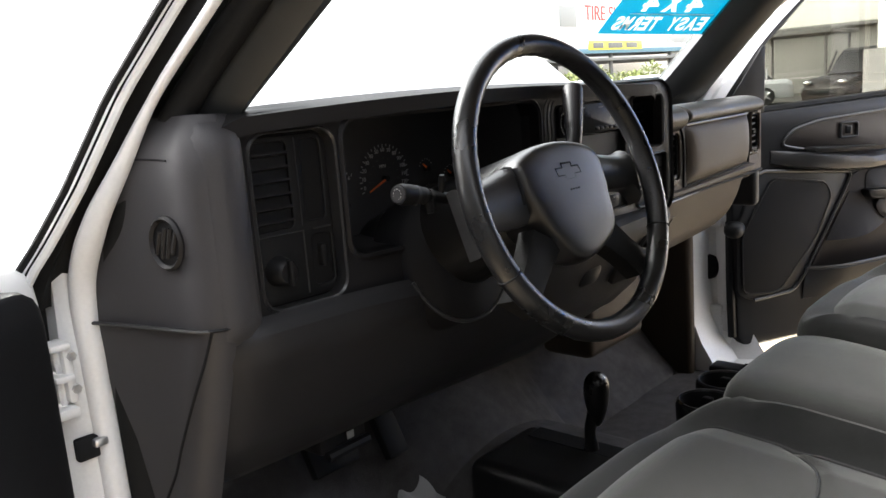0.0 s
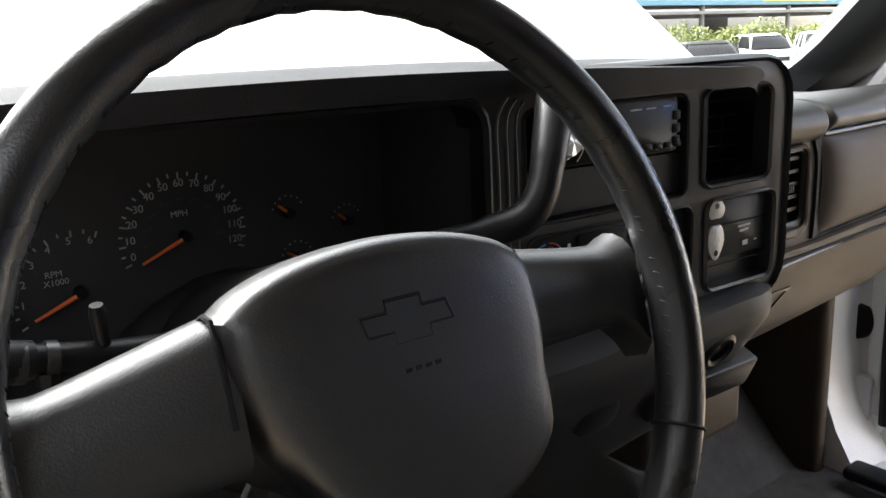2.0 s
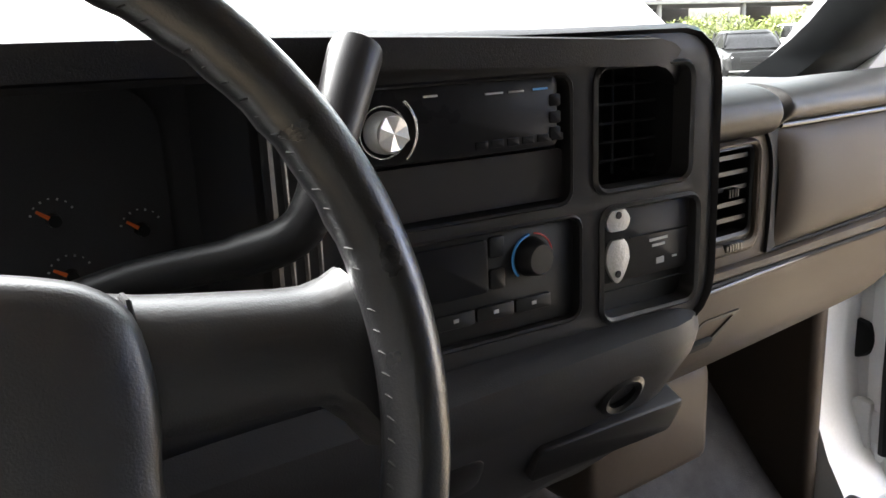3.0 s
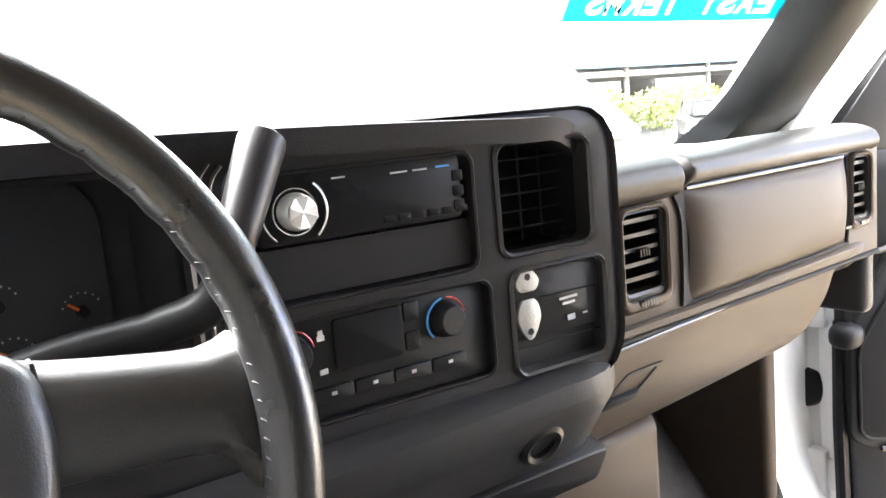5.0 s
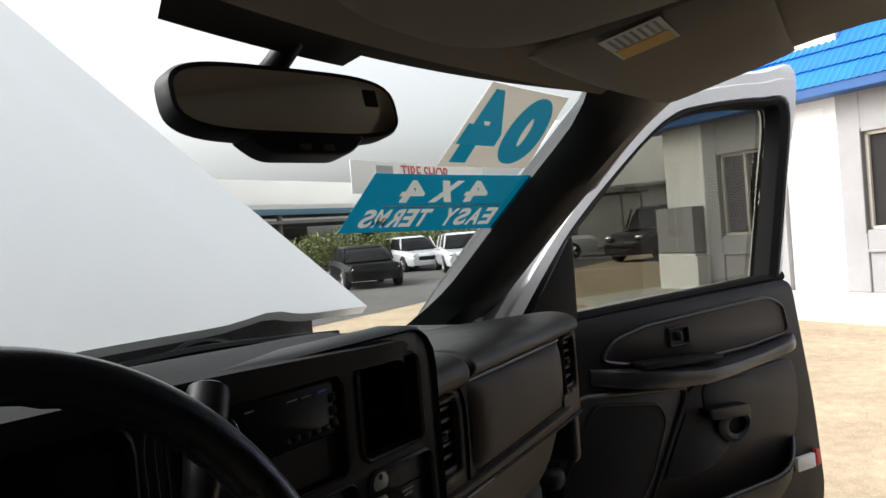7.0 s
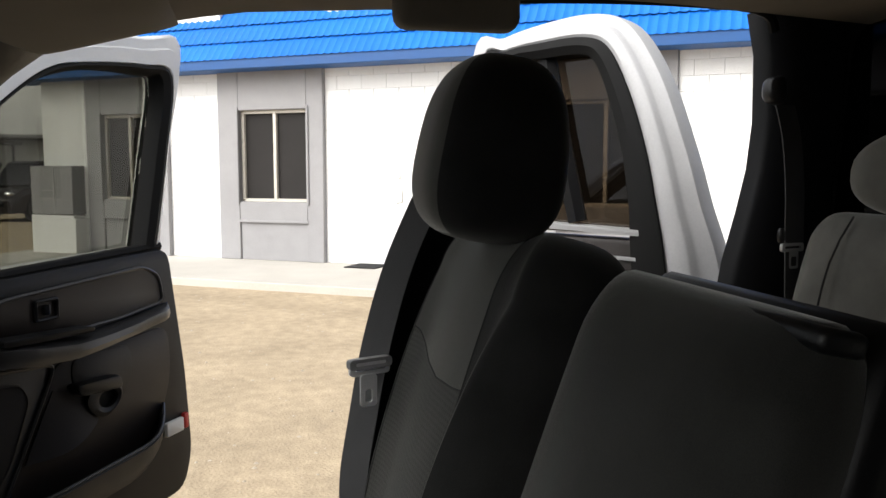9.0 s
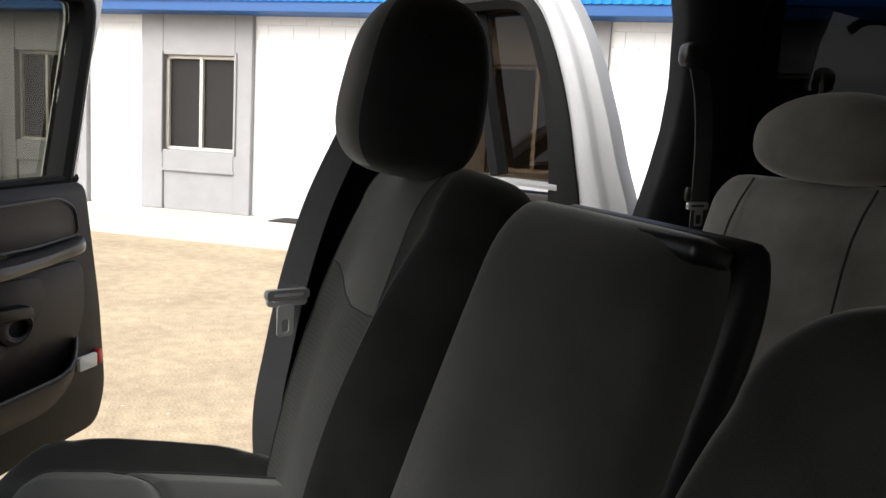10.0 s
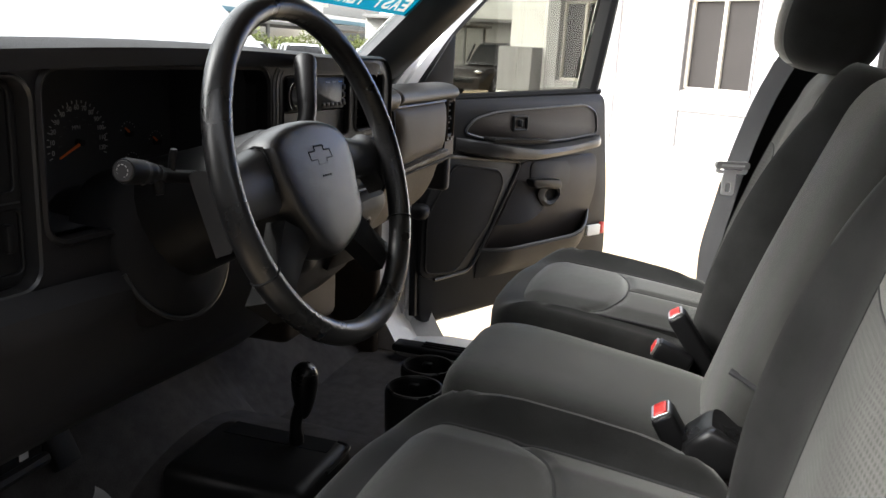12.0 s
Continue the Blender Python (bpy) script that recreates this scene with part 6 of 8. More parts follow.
plate(bm, rrect(-0.405, 1.282, 0.345, 0.146, 0.018), plane_map((0, 0.79, 0), (1, -0.044, 0), (0, 0.12, 1)), -0.0015, 0.0015)
part("lens", bm, LENS, cl, "clear plastic lens").visible_shadow = False

# ---- radio, heater controls, switches ----
radio = thing("car_radio", "black aftermarket car radio with a silver volume knob", "radio", (-0.1, 0.715, 1.31))
bm = B()
plate(bm, rrect(-0.0985, 1.3285, 0.156, 0.046, 0.005), FACE, -0.02, 0.002, 0.003)
part("radio_face", bm, M["gloss"], radio, "glossy black radio face")
bm = B()
plate(bm, rrect(-0.100, 1.286, 0.172, 0.034, 0.003), FACE, -0.03, -0.003)
part("pocket", bm, M["bezel"], radio, "black storage slot under the radio")
bm = B()
kc = FACE(-0.151, 1.3265, 0.0)
tube(bm, [kc, kc + Vector((0, -0.006, 0)), kc + Vector((0, -0.012, 0)), kc + Vector((0, -0.0135, 0))], [0.0125, 0.0125, 0.0115, 0.0105], 32)
kn = part("volume_knob", bm, M["silver"], radio, "silver volume knob")
for a0, a1 in ((-50, 50), (130, 230)):
    bm = B()
    tube(bm, [FACE(-0.151 + 0.0225 * math.cos(radians(a0 + (a1 - a0) * k / 14)), 1.3265 + 0.0225 * math.sin(radians(a0 + (a1 - a0) * k / 14)), 0.003) for k in range(15)], 0.0009, 5)
    part("knob_arc", bm, M["chrome"], kn, "thin chrome arc")
bm = B()
tube(bm, [FACE(-0.151 + 0.0152 * math.cos(2 * math.pi * k / 32), 1.3265 + 0.0152 * math.sin(2 * math.pi * k / 32), 0.003) for k in range(33)], 0.0008, 5)
part("knob_ring", bm, M["chrome"], kn, "thin chrome ring")
for k in range(8):
    # turned wedges on the knob's face
    a = math.pi * k / 4
    bm = B()
    tip = kc + Vector((0, -0.0150, 0))
    e0, e1 = (kc + Vector((0.0104 * math.cos(a + b_), -0.0138 - (0.0024 if (b_ > 0) == (k % 2 > 0) else 0.0), 0.0104 * math.sin(a + b_))) for b_ in (-0.39, 0.39))
    bm.faces.new([bm.verts.new(p) for p in (tip, e1, e0)])
    part("knob_facet", bm, M["silver"], kn)
for x, w, z in ((-0.118, 0.010, 1.345), (-0.072, 0.014, 1.3435), (-0.055, 0.012, 1.3435)):
    bm = B()
    box(bm, FACE(x, z, 0.0025), (w, 0.0008, 0.0012))
    part("radio_print", bm, M["grey_print"], radio)
bm = B()
box(bm, FACE(-0.036, 1.344, 0.0025), (0.012, 0.0008, 0.0013))
part("radio_mark", bm, M["blue_print"], radio)
for k in range(6):
    bm = B()
    plate(bm, rrect(-0.082 + 0.012 * k, 1.312, 0.0095, 0.005, 0.001), FACE, 0.001, 0.0026, 0.0005)
    part("preset_button", bm, M["gloss"], radio)
for z in (1.336, 1.325, 1.315):
    bm = B()
    plate(bm, rrect(-0.024, z, 0.009, 0.008, 0.0015), FACE, 0.001, 0.0028, 0.0006)
    part("side_button", bm, M["gloss"], radio)
heat = thing("heater_controls", "black heater panel with blue and red dial marks", "heater controls", (-0.1, 0.715, 1.22))
bm = B()
plate(bm, rrect(-0.096, 1.219, 0.182, 0.072, 0.005), FACE, -0.02, -0.002, 0.002)
part("panel", bm, M["black"], heat)
for cx in (-0.0425, -0.164):
    bm = B()
    c = FACE(cx, 1.232, -0.002)
    tube(bm, [c, c + Vector((0, -0.003, 0)), c + Vector((0, -0.010, 0)), c + Vector((0, -0.0115, 0))], [0.0140, 0.0130, 0.0115, 0.010], 28)
    kb = part("dial", bm, M["black"], heat, "black round dial")
    for mt, a0, a1 in (("blue_print", 100, 222), ("red", 85, 10)):
        bm = B()
        tube(bm, [FACE(cx + 0.0165 * math.cos(radians(a0 + (a1 - a0) * k / 14)), 1.232 + 0.0165 * math.sin(radians(a0 + (a1 - a0) * k / 14)), 0.0) for k in range(15)], 0.0010 if mt == "blue_print" else 0.0006, 5)
        part("dial_mark", bm, M[mt], kb)
bm = B()
plate(bm, rrect(-0.106, 1.232, 0.054, 0.036, 0.003), FACE, -0.004, 0.0005, 0.001)
part("display", bm, M["gloss"], heat, "dark display")
bm = B()
for z, w in ((1.243, 0.004), (1.2395, 0.006), (1.216, 0.0065)):
    box(bm, FACE(-0.1425, z, 0.0), (w, 0.0008, 0.004), 0.001, 1)
part("icon_print", bm, M["grey_print"], heat)
for k in range(4):
    bm = B()
    plate(bm, rrect(-0.137 + 0.0315 * k, 1.1995, 0.030, 0.010, 0.002), FACE, -0.003, 0.0006, 0.0008)
    bt = part("mode_button", bm, M["black"], heat)
    bm = B()
    box(bm, FACE(-0.137 + 0.0315 * k, 1.200, 0.0010), (0.0045, 0.0006, 0.0028), 0.0012, 1)
    part("button_print", bm, M["grey_print"], bt)
for z in (1.244, 1.222):
    bm = B()
    plate(bm, rrect(-0.0715, z, 0.012, 0.014, 0.002), FACE, -0.003, 0.0004, 0.0008)
    part("side_button", bm, M["black"], heat)
# bin grid and switch panel with two worn tin tags
bm = B()
for k in range(5):
    tube(bm, [FACE(0.016, 1.284 + 0.014 * k, -0.03), FACE(0.098, 1.284 + 0.014 * k, -0.03)], 0.0012, 5)
for k in range(3):
    tube(bm, [FACE(0.036 + 0.021 * k, 1.274, -0.032), FACE(0.036 + 0.021 * k, 1.35, -0.032)], 0.0012, 5)
part("bin_grille", bm, M["deep"], dash, "dark vent grille in the upper bin")
bm = B()
plate(bm, rrect(0.063, 1.228, 0.090, 0.058, 0.004), FACE, -0.012, -0.001, 0.002)
swp = part("switch_panel", bm, M["bezel"], dash, "black blank switch panel")
bm = B()
tube(bm, [FACE(0.046, 1.231, 0.0), FACE(0.105, 1.231, 0.0)], 0.0008, 4)
tube(bm, [FACE(0.018, 1.194, 0.0), FACE(0.108, 1.194, 0.0)], 0.0008, 4)
part("panel_line", bm, M["deep"], swp)
for z0, z1, hz in ((1.236, 1.257, 1.250), (1.199, 1.2345, 1.206)):
    bm = B()
    h = z1 - z0
    up = hz > (z0 + z1) / 2
    shape = []
    for k in range(24):
        a = 2 * math.pi * k / 24
        x, z = 0.0115 * math.cos(a), h * 0.5 * math.sin(a)
        x *= 1.0 - 0.35 * (max(0, z / (h / 2)) if up else max(0, -z / (h / 2)))
        if not up and z > 0:
            z = min(z, h * 0.42)
        if up and z < 0:
            z = max(z, -h * 0.40)
        shape.append((0.0335 + x, (z0 + z1) / 2 + z))
    plate(bm, shape, FACE, -0.001, 0.0015, 0.0006)
    tg = part("tin_tag", bm, M["tag"], dash, "worn oval tin tag with a rivet hole")
    bm = B()
    c = FACE(0.0335, hz, 0.0014)
    tube(bm, [c, c + Vector((0, -0.0006, 0))], 0.0028, 12)
    part("rivet_hole", bm, M["deep"], tg)
bm = B()
for k, w in enumerate((0.020, 0.014)):
    box(bm, FACE(0.075, 1.226 - 0.0045 * k, 0.0), (w, 0.0006, 0.002))
box(bm, FACE(0.077, 1.209, 0.0), (0.009, 0.0006, 0.005), 0.0015, 1)
box(bm, FACE(0.092, 1.210, 0.0), (0.005, 0.0006, 0.0015))
part("panel_print", bm, M["grey_print"], swp)
# lighter socket and ash tray
bm = B()
lo = plane_map((0.030, 0.692, 1.118), (1, -0.06, 0), (0, -0.45, 1))
ring(bm, el(0.021, 0.019), el(0.0125, 0.012), lo, -0.015, 0.004, 0.002)
tube(bm, [lo(0, 0, -0.014), lo(0, 0, -0.004)], [0.012, 0.010], 16)
part("lighter_socket", bm, M["black"], dash, "black lighter socket")
bm = B()
plate(bm, rrect(0.01, -0.052, 0.15, 0.036, 0.006), lo, -0.015, 0.004, 0.003)
part("ash_tray", bm, M["bezel"], dash, "black ash tray front")
bm = B()
plate(bm, rrect(-0.14, -0.035, 0.05, 0.035, 0.012), lo, -0.02, 0.003, 0.003)
part("knee_switch", bm, M["bezel"], dash, "black blank switch plate")
# driver's vent louvres and lamp switch
bm = B()
well(bm, -0.687, -0.637, 1.252, 1.346, FACE, -0.04, -0.009)
dv = part("driver_vent", bm, M["deep"], dash, "dark driver vent")
for k in range(6):
    z = 1.262 + 0.0145 * k
    bm = B()
    loft(bm, [[FACE(x, z + 0.0012, -0.004), FACE(x, z - 0.0012, -0.004), FACE(x, z - 0.008, -0.022), FACE(x, z - 0.0056, -0.022)] for x in (-0.687, -0.662, -0.637)])
    part("louvre", bm, M["bezel"], dv)
bm = B()
c = FACE(-0.664, 1.208, -0.012)
tube(bm, [c, c + Vector((0, -0.010, 0)), c + Vector((0, -0.022, 0)), c + Vector((0, -0.024, 0))], [0.017, 0.016, 0.013, 0.011], 24)
box(bm, c + Vector((0, -0.026, 0)), (0.006, 0.008, 0.028), 0.002)
ls = part("lamp_switch", bm, M["black"], dash, "black headlamp dial")
# the module's tray: vent frame above, switch plate below, two tall slots
bm = B()
pierced(bm, hole(-0.6885, -0.5865, 1.1715, 1.3525, 0.016), [hole(-0.687, -0.637, 1.252, 1.346, 0.006), hole(-0.620, -0.594, 1.256, 1.346, 0.006), hole(-0.616, -0.590, 1.182, 1.240, 0.006)], FACE, -0.013, -0.008)
md = part("module_tray", bm, M["black"], dash, "black vent and lamp switch module")
bm = B()
tube(bm, [FACE(-0.690, 1.2465, -0.0075), FACE(-0.627, 1.2465, -0.0075), FACE(-0.627, 1.176, -0.0075)], 0.0011, 5)
tube(bm, [FACE(-0.614, 1.2465, -0.0075), FACE(-0.590, 1.2465, -0.0075)], 0.0011, 5)
tube(bm, [FACE(-0.627, 1.252, -0.0075), FACE(-0.627, 1.348, -0.0075)], 0.0009, 5)
part("tray_line", bm, M["satin"], md)
bm = B()
for a in (60, 100, 140, 180, 230, 300):
    p = FACE(-0.664 + 0.023 * math.cos(radians(a)), 1.208 + 0.023 * math.sin(radians(a)), -0.0095)
    box(bm, p, (0.004, 0.001, 0.004), 0.001, 1)
part("switch_print", bm, M["grey_print"], ls)
bm = B()
box(bm, FACE(-0.603, 1.215, -0.010), (0.010, 0.012, 0.026), 0.003)
part("dimmer_wheel", bm, M["black"], dash)

# ---- mirror, visors, stickers ----
mir = thing("rear_view_mirror", "dark framed rear-view mirror with a compass display", "mirror", (-0.02, 0.72, 1.582))
MM_ = plane_map((-0.019, 0.715, 1.5905), (1, -0.26, 0.0), (0.0, 0.19, 1))
def MM(u, v, d=0.0):
    return MM_(u * 0.83 - 0.004, v * 0.86 - 0.002, d)
def mirror_outline(k):
    pts = []
    for i in range(48):
        a = 2 * math.pi * i / 48
        ca, sa = math.cos(a), math.sin(a)
        x = math.copysign(abs(ca) ** 0.45, ca) * (0.142 - k)
        z = math.copysign(abs(sa) ** 0.6, sa) * (0.0375 - k) - 0.05 * x * x * (1 if sa > 0 else -0.3)
        pts.append((x, z))
    return pts
bm = B()
loft(bm, [[MM(u * 0.7, v * 0.6, -0.028) for u, v in mirror_outline(0)], [MM(u, v, -0.015) for u, v in mirror_outline(0)], [MM(u, v, 0.0) for u, v in mirror_outline(0)], [MM(u, v, 0.004) for u, v in mirror_outline(0.002)], [MM(u, v, 0.003) for u, v in mirror_outline(0.006)]])
part("housing", bm, M["black"], mir, "black mirror housing")
bm = B()
plate(bm, mirror_outline(0.0065), MM, 0.0032, 0.0042)
part("mirror_glass", bm, M["mirror"], mir, "grey mirror glass")
bm = B()
plate(bm, rrect(0.103, 0.010, 0.019, 0.019, 0.002), MM, 0.003, 0.0048)
part("compass_display", bm, M["black"], mir, "small black compass display")
bm = B()
plate(bm, rounded([(-0.075, -0.032), (0.085, -0.032), (0.055, -0.054), (-0.045, -0.054)], 0.015), MM, -0.02, 0.006, 0.004)
ch = part("control_chin", bm, M["black"], mir, "black button chin under the mirror")
for x in (-0.005, 0.025):
    bm = B()
    plate(bm, rrect(x, -0.047, 0.014, 0.006, 0.002), MM, 0.005, 0.0075, 0.001)
    part("mirror_button", bm, M["dash"], ch)
bm = B()
tube(bm, smooth_path([MM(-0.018, 0.03, -0.02), (-0.02, 0.735, 1.625), (-0.008, 0.72, 1.650)], 5), 0.011, 10)
part("mirror_stem", bm, M["black"], mir, "black mirror stem")

def wsq(a, b, c, d, u, v):
    """A point of the windscreen inside four corners given as (x, z)."""
    x = (a[0] * (1 - u) + b[0] * u) * (1 - v) + (d[0] * (1 - u) + c[0] * u) * v
    z = (a[1] * (1 - u) + b[1] * u) * (1 - v) + (d[1] * (1 - u) + c[1] * u) * v
    return x, z
Q04 = ((0.318, 1.644), (0.488, 1.637), (0.576, 1.556), (0.392, 1.559))
Q44 = ((0.294, 1.551), (0.612, 1.546), (0.680, 1.469), (0.352, 1.479))
def printed(text, cu, cv, su, sv, bold=0.0):
    """Reversed lettering as it is seen from inside: its mesh laid over the unit square, and its outlines."""
    font = bpy.data.curves.new("print", "FONT")
    font.body, font.size, font.align_x, font.align_y, font.offset, font.resolution_u = text, 1.0, "CENTER", "CENTER", bold, 10
    tmp = bpy.data.objects.new("print", font)
    scene.collection.objects.link(tmp)
    bpy.context.view_layer.update()
    me = bpy.data.meshes.new_from_object(tmp.evaluated_get(bpy.context.evaluated_depsgraph_get()))
    bpy.data.objects.remove(tmp)
    xs, ys = [v.co.x for v in me.vertices], [v.co.y for v in me.vertices]
    x0, x1, y0, y1 = min(xs), max(xs), min(ys), max(ys)
    for v in me.vertices:
        v.co = (cu - ((v.co.x - x0) / (x1 - x0) - 0.5) * su, cv - ((v.co.y - y0) / (y1 - y0) - 0.5) * sv, 0.0)
    b_ = B()
    b_.from_mesh(me)
    bmesh.ops.remove_doubles(b_, verts=b_.verts, dist=1e-6)
    rim = {e for e in b_.edges if len(e.link_faces) == 1}
    loops = []
    while rim:
        e = rim.pop()
        first, at = e.verts
        line = [first]
        while at is not first:
            line.append(at)
            nxt = next((f for f in at.link_edges if f in rim), None)
            if nxt is None:
                break
            rim.remove(nxt)
            at = nxt.other_vert(at)
        if len(line) > 2:
            loops.append([(v.co.x, v.co.y) for v in line])
    return b_, loops


def cut_film(bm, rows, laid):
    """Film cut out letter by letter: rows of (text, u0, u1, v0, v1, fill); the letters' own meshes are returned."""
    letters = []
    for text, u0, u1, v0, v1, fill in rows:
        w = (u1 - u0) / len(text)
        for k, ch in enumerate(text):
            a, b = u1 - w * (k + 1), u1 - w * k
            cell = [(a, v0), ((a + b) / 2, v0), (b, v0), (b, v1), ((a + b) / 2, v1), (a, v1)]
            loops = []
            if ch != " ":
                lbm, loops = printed(ch, (a + b) / 2, (v0 + v1) / 2, w * fill, (v1 - v0) * (0.94 if len(text) < 3 else 0.88), 0.075 if len(text) < 3 else 0.035)
                letters.append(lbm)
            pierced(bm, cell, loops, laid, 0.0, 0.0, 0.0)
    for a, b, v0, v1 in FRAME[len(rows)]:
        n = max(1, round((b - a) * 14))
        sheet(bm, lambda u, v: laid(a + (b - a) * u, v0 + (v1 - v0) * v, 0.0), n, 1)
    return letters


FRAME = {1: ((0.0, 1.0, 0.0, 0.03), (0.0, 1.0, 0.97, 1.0), (0.0, 0.02, 0.03, 0.97), (0.98, 1.0, 0.03, 0.97)),
         2: ((0.0, 1.0, 0.0, 0.07), (0.0, 1.0, 0.49, 0.56), (0.0, 1.0, 0.93, 1.0), (0.0, 0.20, 0.07, 0.49), (0.80, 1.0, 0.07, 0.49), (0.0, 0.08, 0.56, 0.93), (0.92, 1.0, 0.56, 0.93))}
for quad, mt, ink, nm, lb, rows in ((Q04, "beige", "teal", "year_sticker", "beige windscreen sticker with blue year digits", [("04", 0.02, 0.98, 0.03, 0.97, 0.92)]),
                                    (Q44, "teal", "decal", "price_sticker", "blue windscreen sticker reading 4x4 easy terms", [("4x4", 0.20, 0.80, 0.07, 0.49, 0.74), ("EASY TERMS", 0.08, 0.92, 0.56, 0.93, 0.88)])):
    st = thing(nm, lb, "sticker", ws(*wsq(*quad, 0.5, 0.5)))
    laid = lambda u, v, d=0.0: Vector(ws(*wsq(*quad, u, v), 0.0095 - d))
    bm = B()
    letters = cut_film(bm, rows, laid)
    part("backing", bm, M[mt], st, smooth=False)
    for lbm in letters:
        for v in lbm.verts:
            v.co = laid(v.co.x, v.co.y, 0.0)
        part("letter", lbm, M[ink], st, smooth=False)
    if nm == "price_sticker":
        bm = B()
        sheet(bm, lambda u, v: laid(0.16 + 0.76 * u, 0.515 + 0.02 * v, 0.0015), 12, 1, 0.0004)
        part("rule", bm, M["decal"], st)
# overhead parts
def roof_z(x, y):
    v = (y + 0.86) / (0.86 + ws(x, 1.655)[1])
    w = 0.80 - 0.06 * v - 0.19 * max(0, (v - 0.55) / 0.45) ** 1.6
    return roof_pt(0.5 + x / (2 * w), v)[2]
for sx in (1, -1):
    vis = thing("sun_visor", "tan cloth sun visor folded against the headliner", "sun visor", (sx * 0.4, 0.5, 1.66), "sun visors")
    bm = B()
    rings = []
    for k in range(13):
        t = k / 12
        x = sx * (0.185 + 0.375 * t)
        y0, y1 = 0.36 + 0.01 * t, 0.585 - 0.05 * t * t
        r = 0.010 * math.sin(min(1, min(t, 1 - t) * 8 + 0.25) * math.pi / 2)
        row = []
        for j in range(16):
            a = 2 * math.pi * j / 16
            y = (y0 + y1) / 2 + (y1 - y0) / 2 * math.copysign(abs(math.cos(a)) ** 0.4, math.cos(a))
            row.append((x, y, roof_z(x, y) - 0.042 + r * math.sin(a)))
        rings.append(row)
    loft(bm, rings)
    part("visor_body", bm, M["visor"], vis)
    if sx > 0:
        lb = lambda u, v, d: (0.168 + 0.085 * u + 0.02 * v, 0.448 + 0.064 * v, roof_z(0.168 + 0.085 * u, 0.448 + 0.064 * v) - 0.0535 + d)
        bm = B()
        sheet(bm, lambda u, v: lb(u, v, 0.0), 8, 6, 0.0008)
        wl = part("warning_label", bm, M["white"], vis, "white and amber airbag warning label")
        bm = B()
        sheet(bm, lambda u, v: lb(0.55 + 0.42 * u, 0.05 + 0.9 * v, -0.0012), 6, 6, 0.0004)
        part("amber_field", bm, M["amber"], wl)
        for k in range(7):
            bm = B()
            sheet(bm, lambda u, v: lb(0.06 + 0.42 * u, 0.08 + 0.125 * k + 0.05 * v, -0.0014), 4, 1, 0.0004)
            part("label_line", bm, M["grey_print"], wl)
oc = thing("overhead_console", "tan moulded overhead console with map lamps", "console", (0, 0.45, 1.68))
bm = B()
pillow(bm, (0.0, 0.46, 1.672), (0.32, 0.34, 0.075), 3.2, 36, 14, pose(0, 0, 0, -6, 0, 0))
part("console_body", bm, M["visor"], oc)
bm = B()
pillow(bm, (0.0, 0.40, 1.640), (0.11, 0.07, 0.022), 3.0, 24, 10)
part("lamp_lens", bm, M["white"], oc, "pale lamp lens")
dl = thing("dome_lamp", "tan rounded dome lamp housing under the headliner", "lamp", (0.53, 0.01, 1.72))
bm = B()
box(bm, (0.53, 0.015, 1.705), (0.05, 0.17, 0.085), 0.018, 4)
part("lamp_housing", bm, M["visor"], dl)

# ---- belts, buckles, cup holder, levers, pedals ----
belt = thing("seat_belt", "black seat belt with a steel latch plate", "seat belt", (0.65, 0.1, 1.0))
bm = B()
def strap(pts, w, side):
    pts = smooth_path(pts, 6)
    rows = [[p + Vector(side) * w / 2, p - Vector(side) * w / 2] for p in pts]
    sheet(bm, lambda u, v: rows[int(round(u * (len(rows) - 1)))][0].lerp(rows[int(round(u * (len(rows) - 1)))][1], v), len(rows) - 1, 2, 0.0025)
strap([(0.63, 0.03, 1.45), (0.645, 0.075, 1.34), (0.655, 0.108, 1.22), (0.66, 0.13, 1.10), (0.66, 0.145, 1.0), (0.665, 0.14, 0.90), (0.67, 0.12, 0.82)], 0.048, (0.6, 0.8, 0.05))
part("webbing", bm, M["belt"], belt, "black webbing")
bm = B()
strap([(0.655, -0.005, 1.43), (0.665, 0.04, 1.30), (0.67, 0.07, 1.15), (0.672, 0.085, 1.0), (0.675, 0.07, 0.85)], 0.075, (0.2, -0.97, 0.0))
part("belt_guide", bm, M["black"], belt, "black belt guide beside the backrest")
LP = plane_map((0.630, 0.122, 1.190), (0.35, -0.93, 0.0), (0, 0, 1))
bm = B()
ring(bm, rrect(0, 0, 0.066, 0.022, 0.006), rrect(0, 0.0, 0.05, 0.008, 0.003), LP, -0.003, 0.003)
plate(bm, rrect(0, 0.007, 0.068, 0.012, 0.004), LP, -0.005, 0.006, 0.003)
ring(bm, rrect(-0.011, -0.029, 0.027, 0.048, 0.006), rrect(-0.011, -0.037, 0.012, 0.020, 0.004), LP, 0.016, 0.019)
part("latch_plate", bm, M["plate"], belt, "steel latch plate")
bm = B()
ring(bm, rrect(0, 0.007, 0.070, 0.015, 0.005), rrect(0, 0.007, 0.05, 0.005, 0.002), LP, -0.005, 0.007)
part("plate_grip", bm, M["grey_print"], belt, "grey plastic grip")


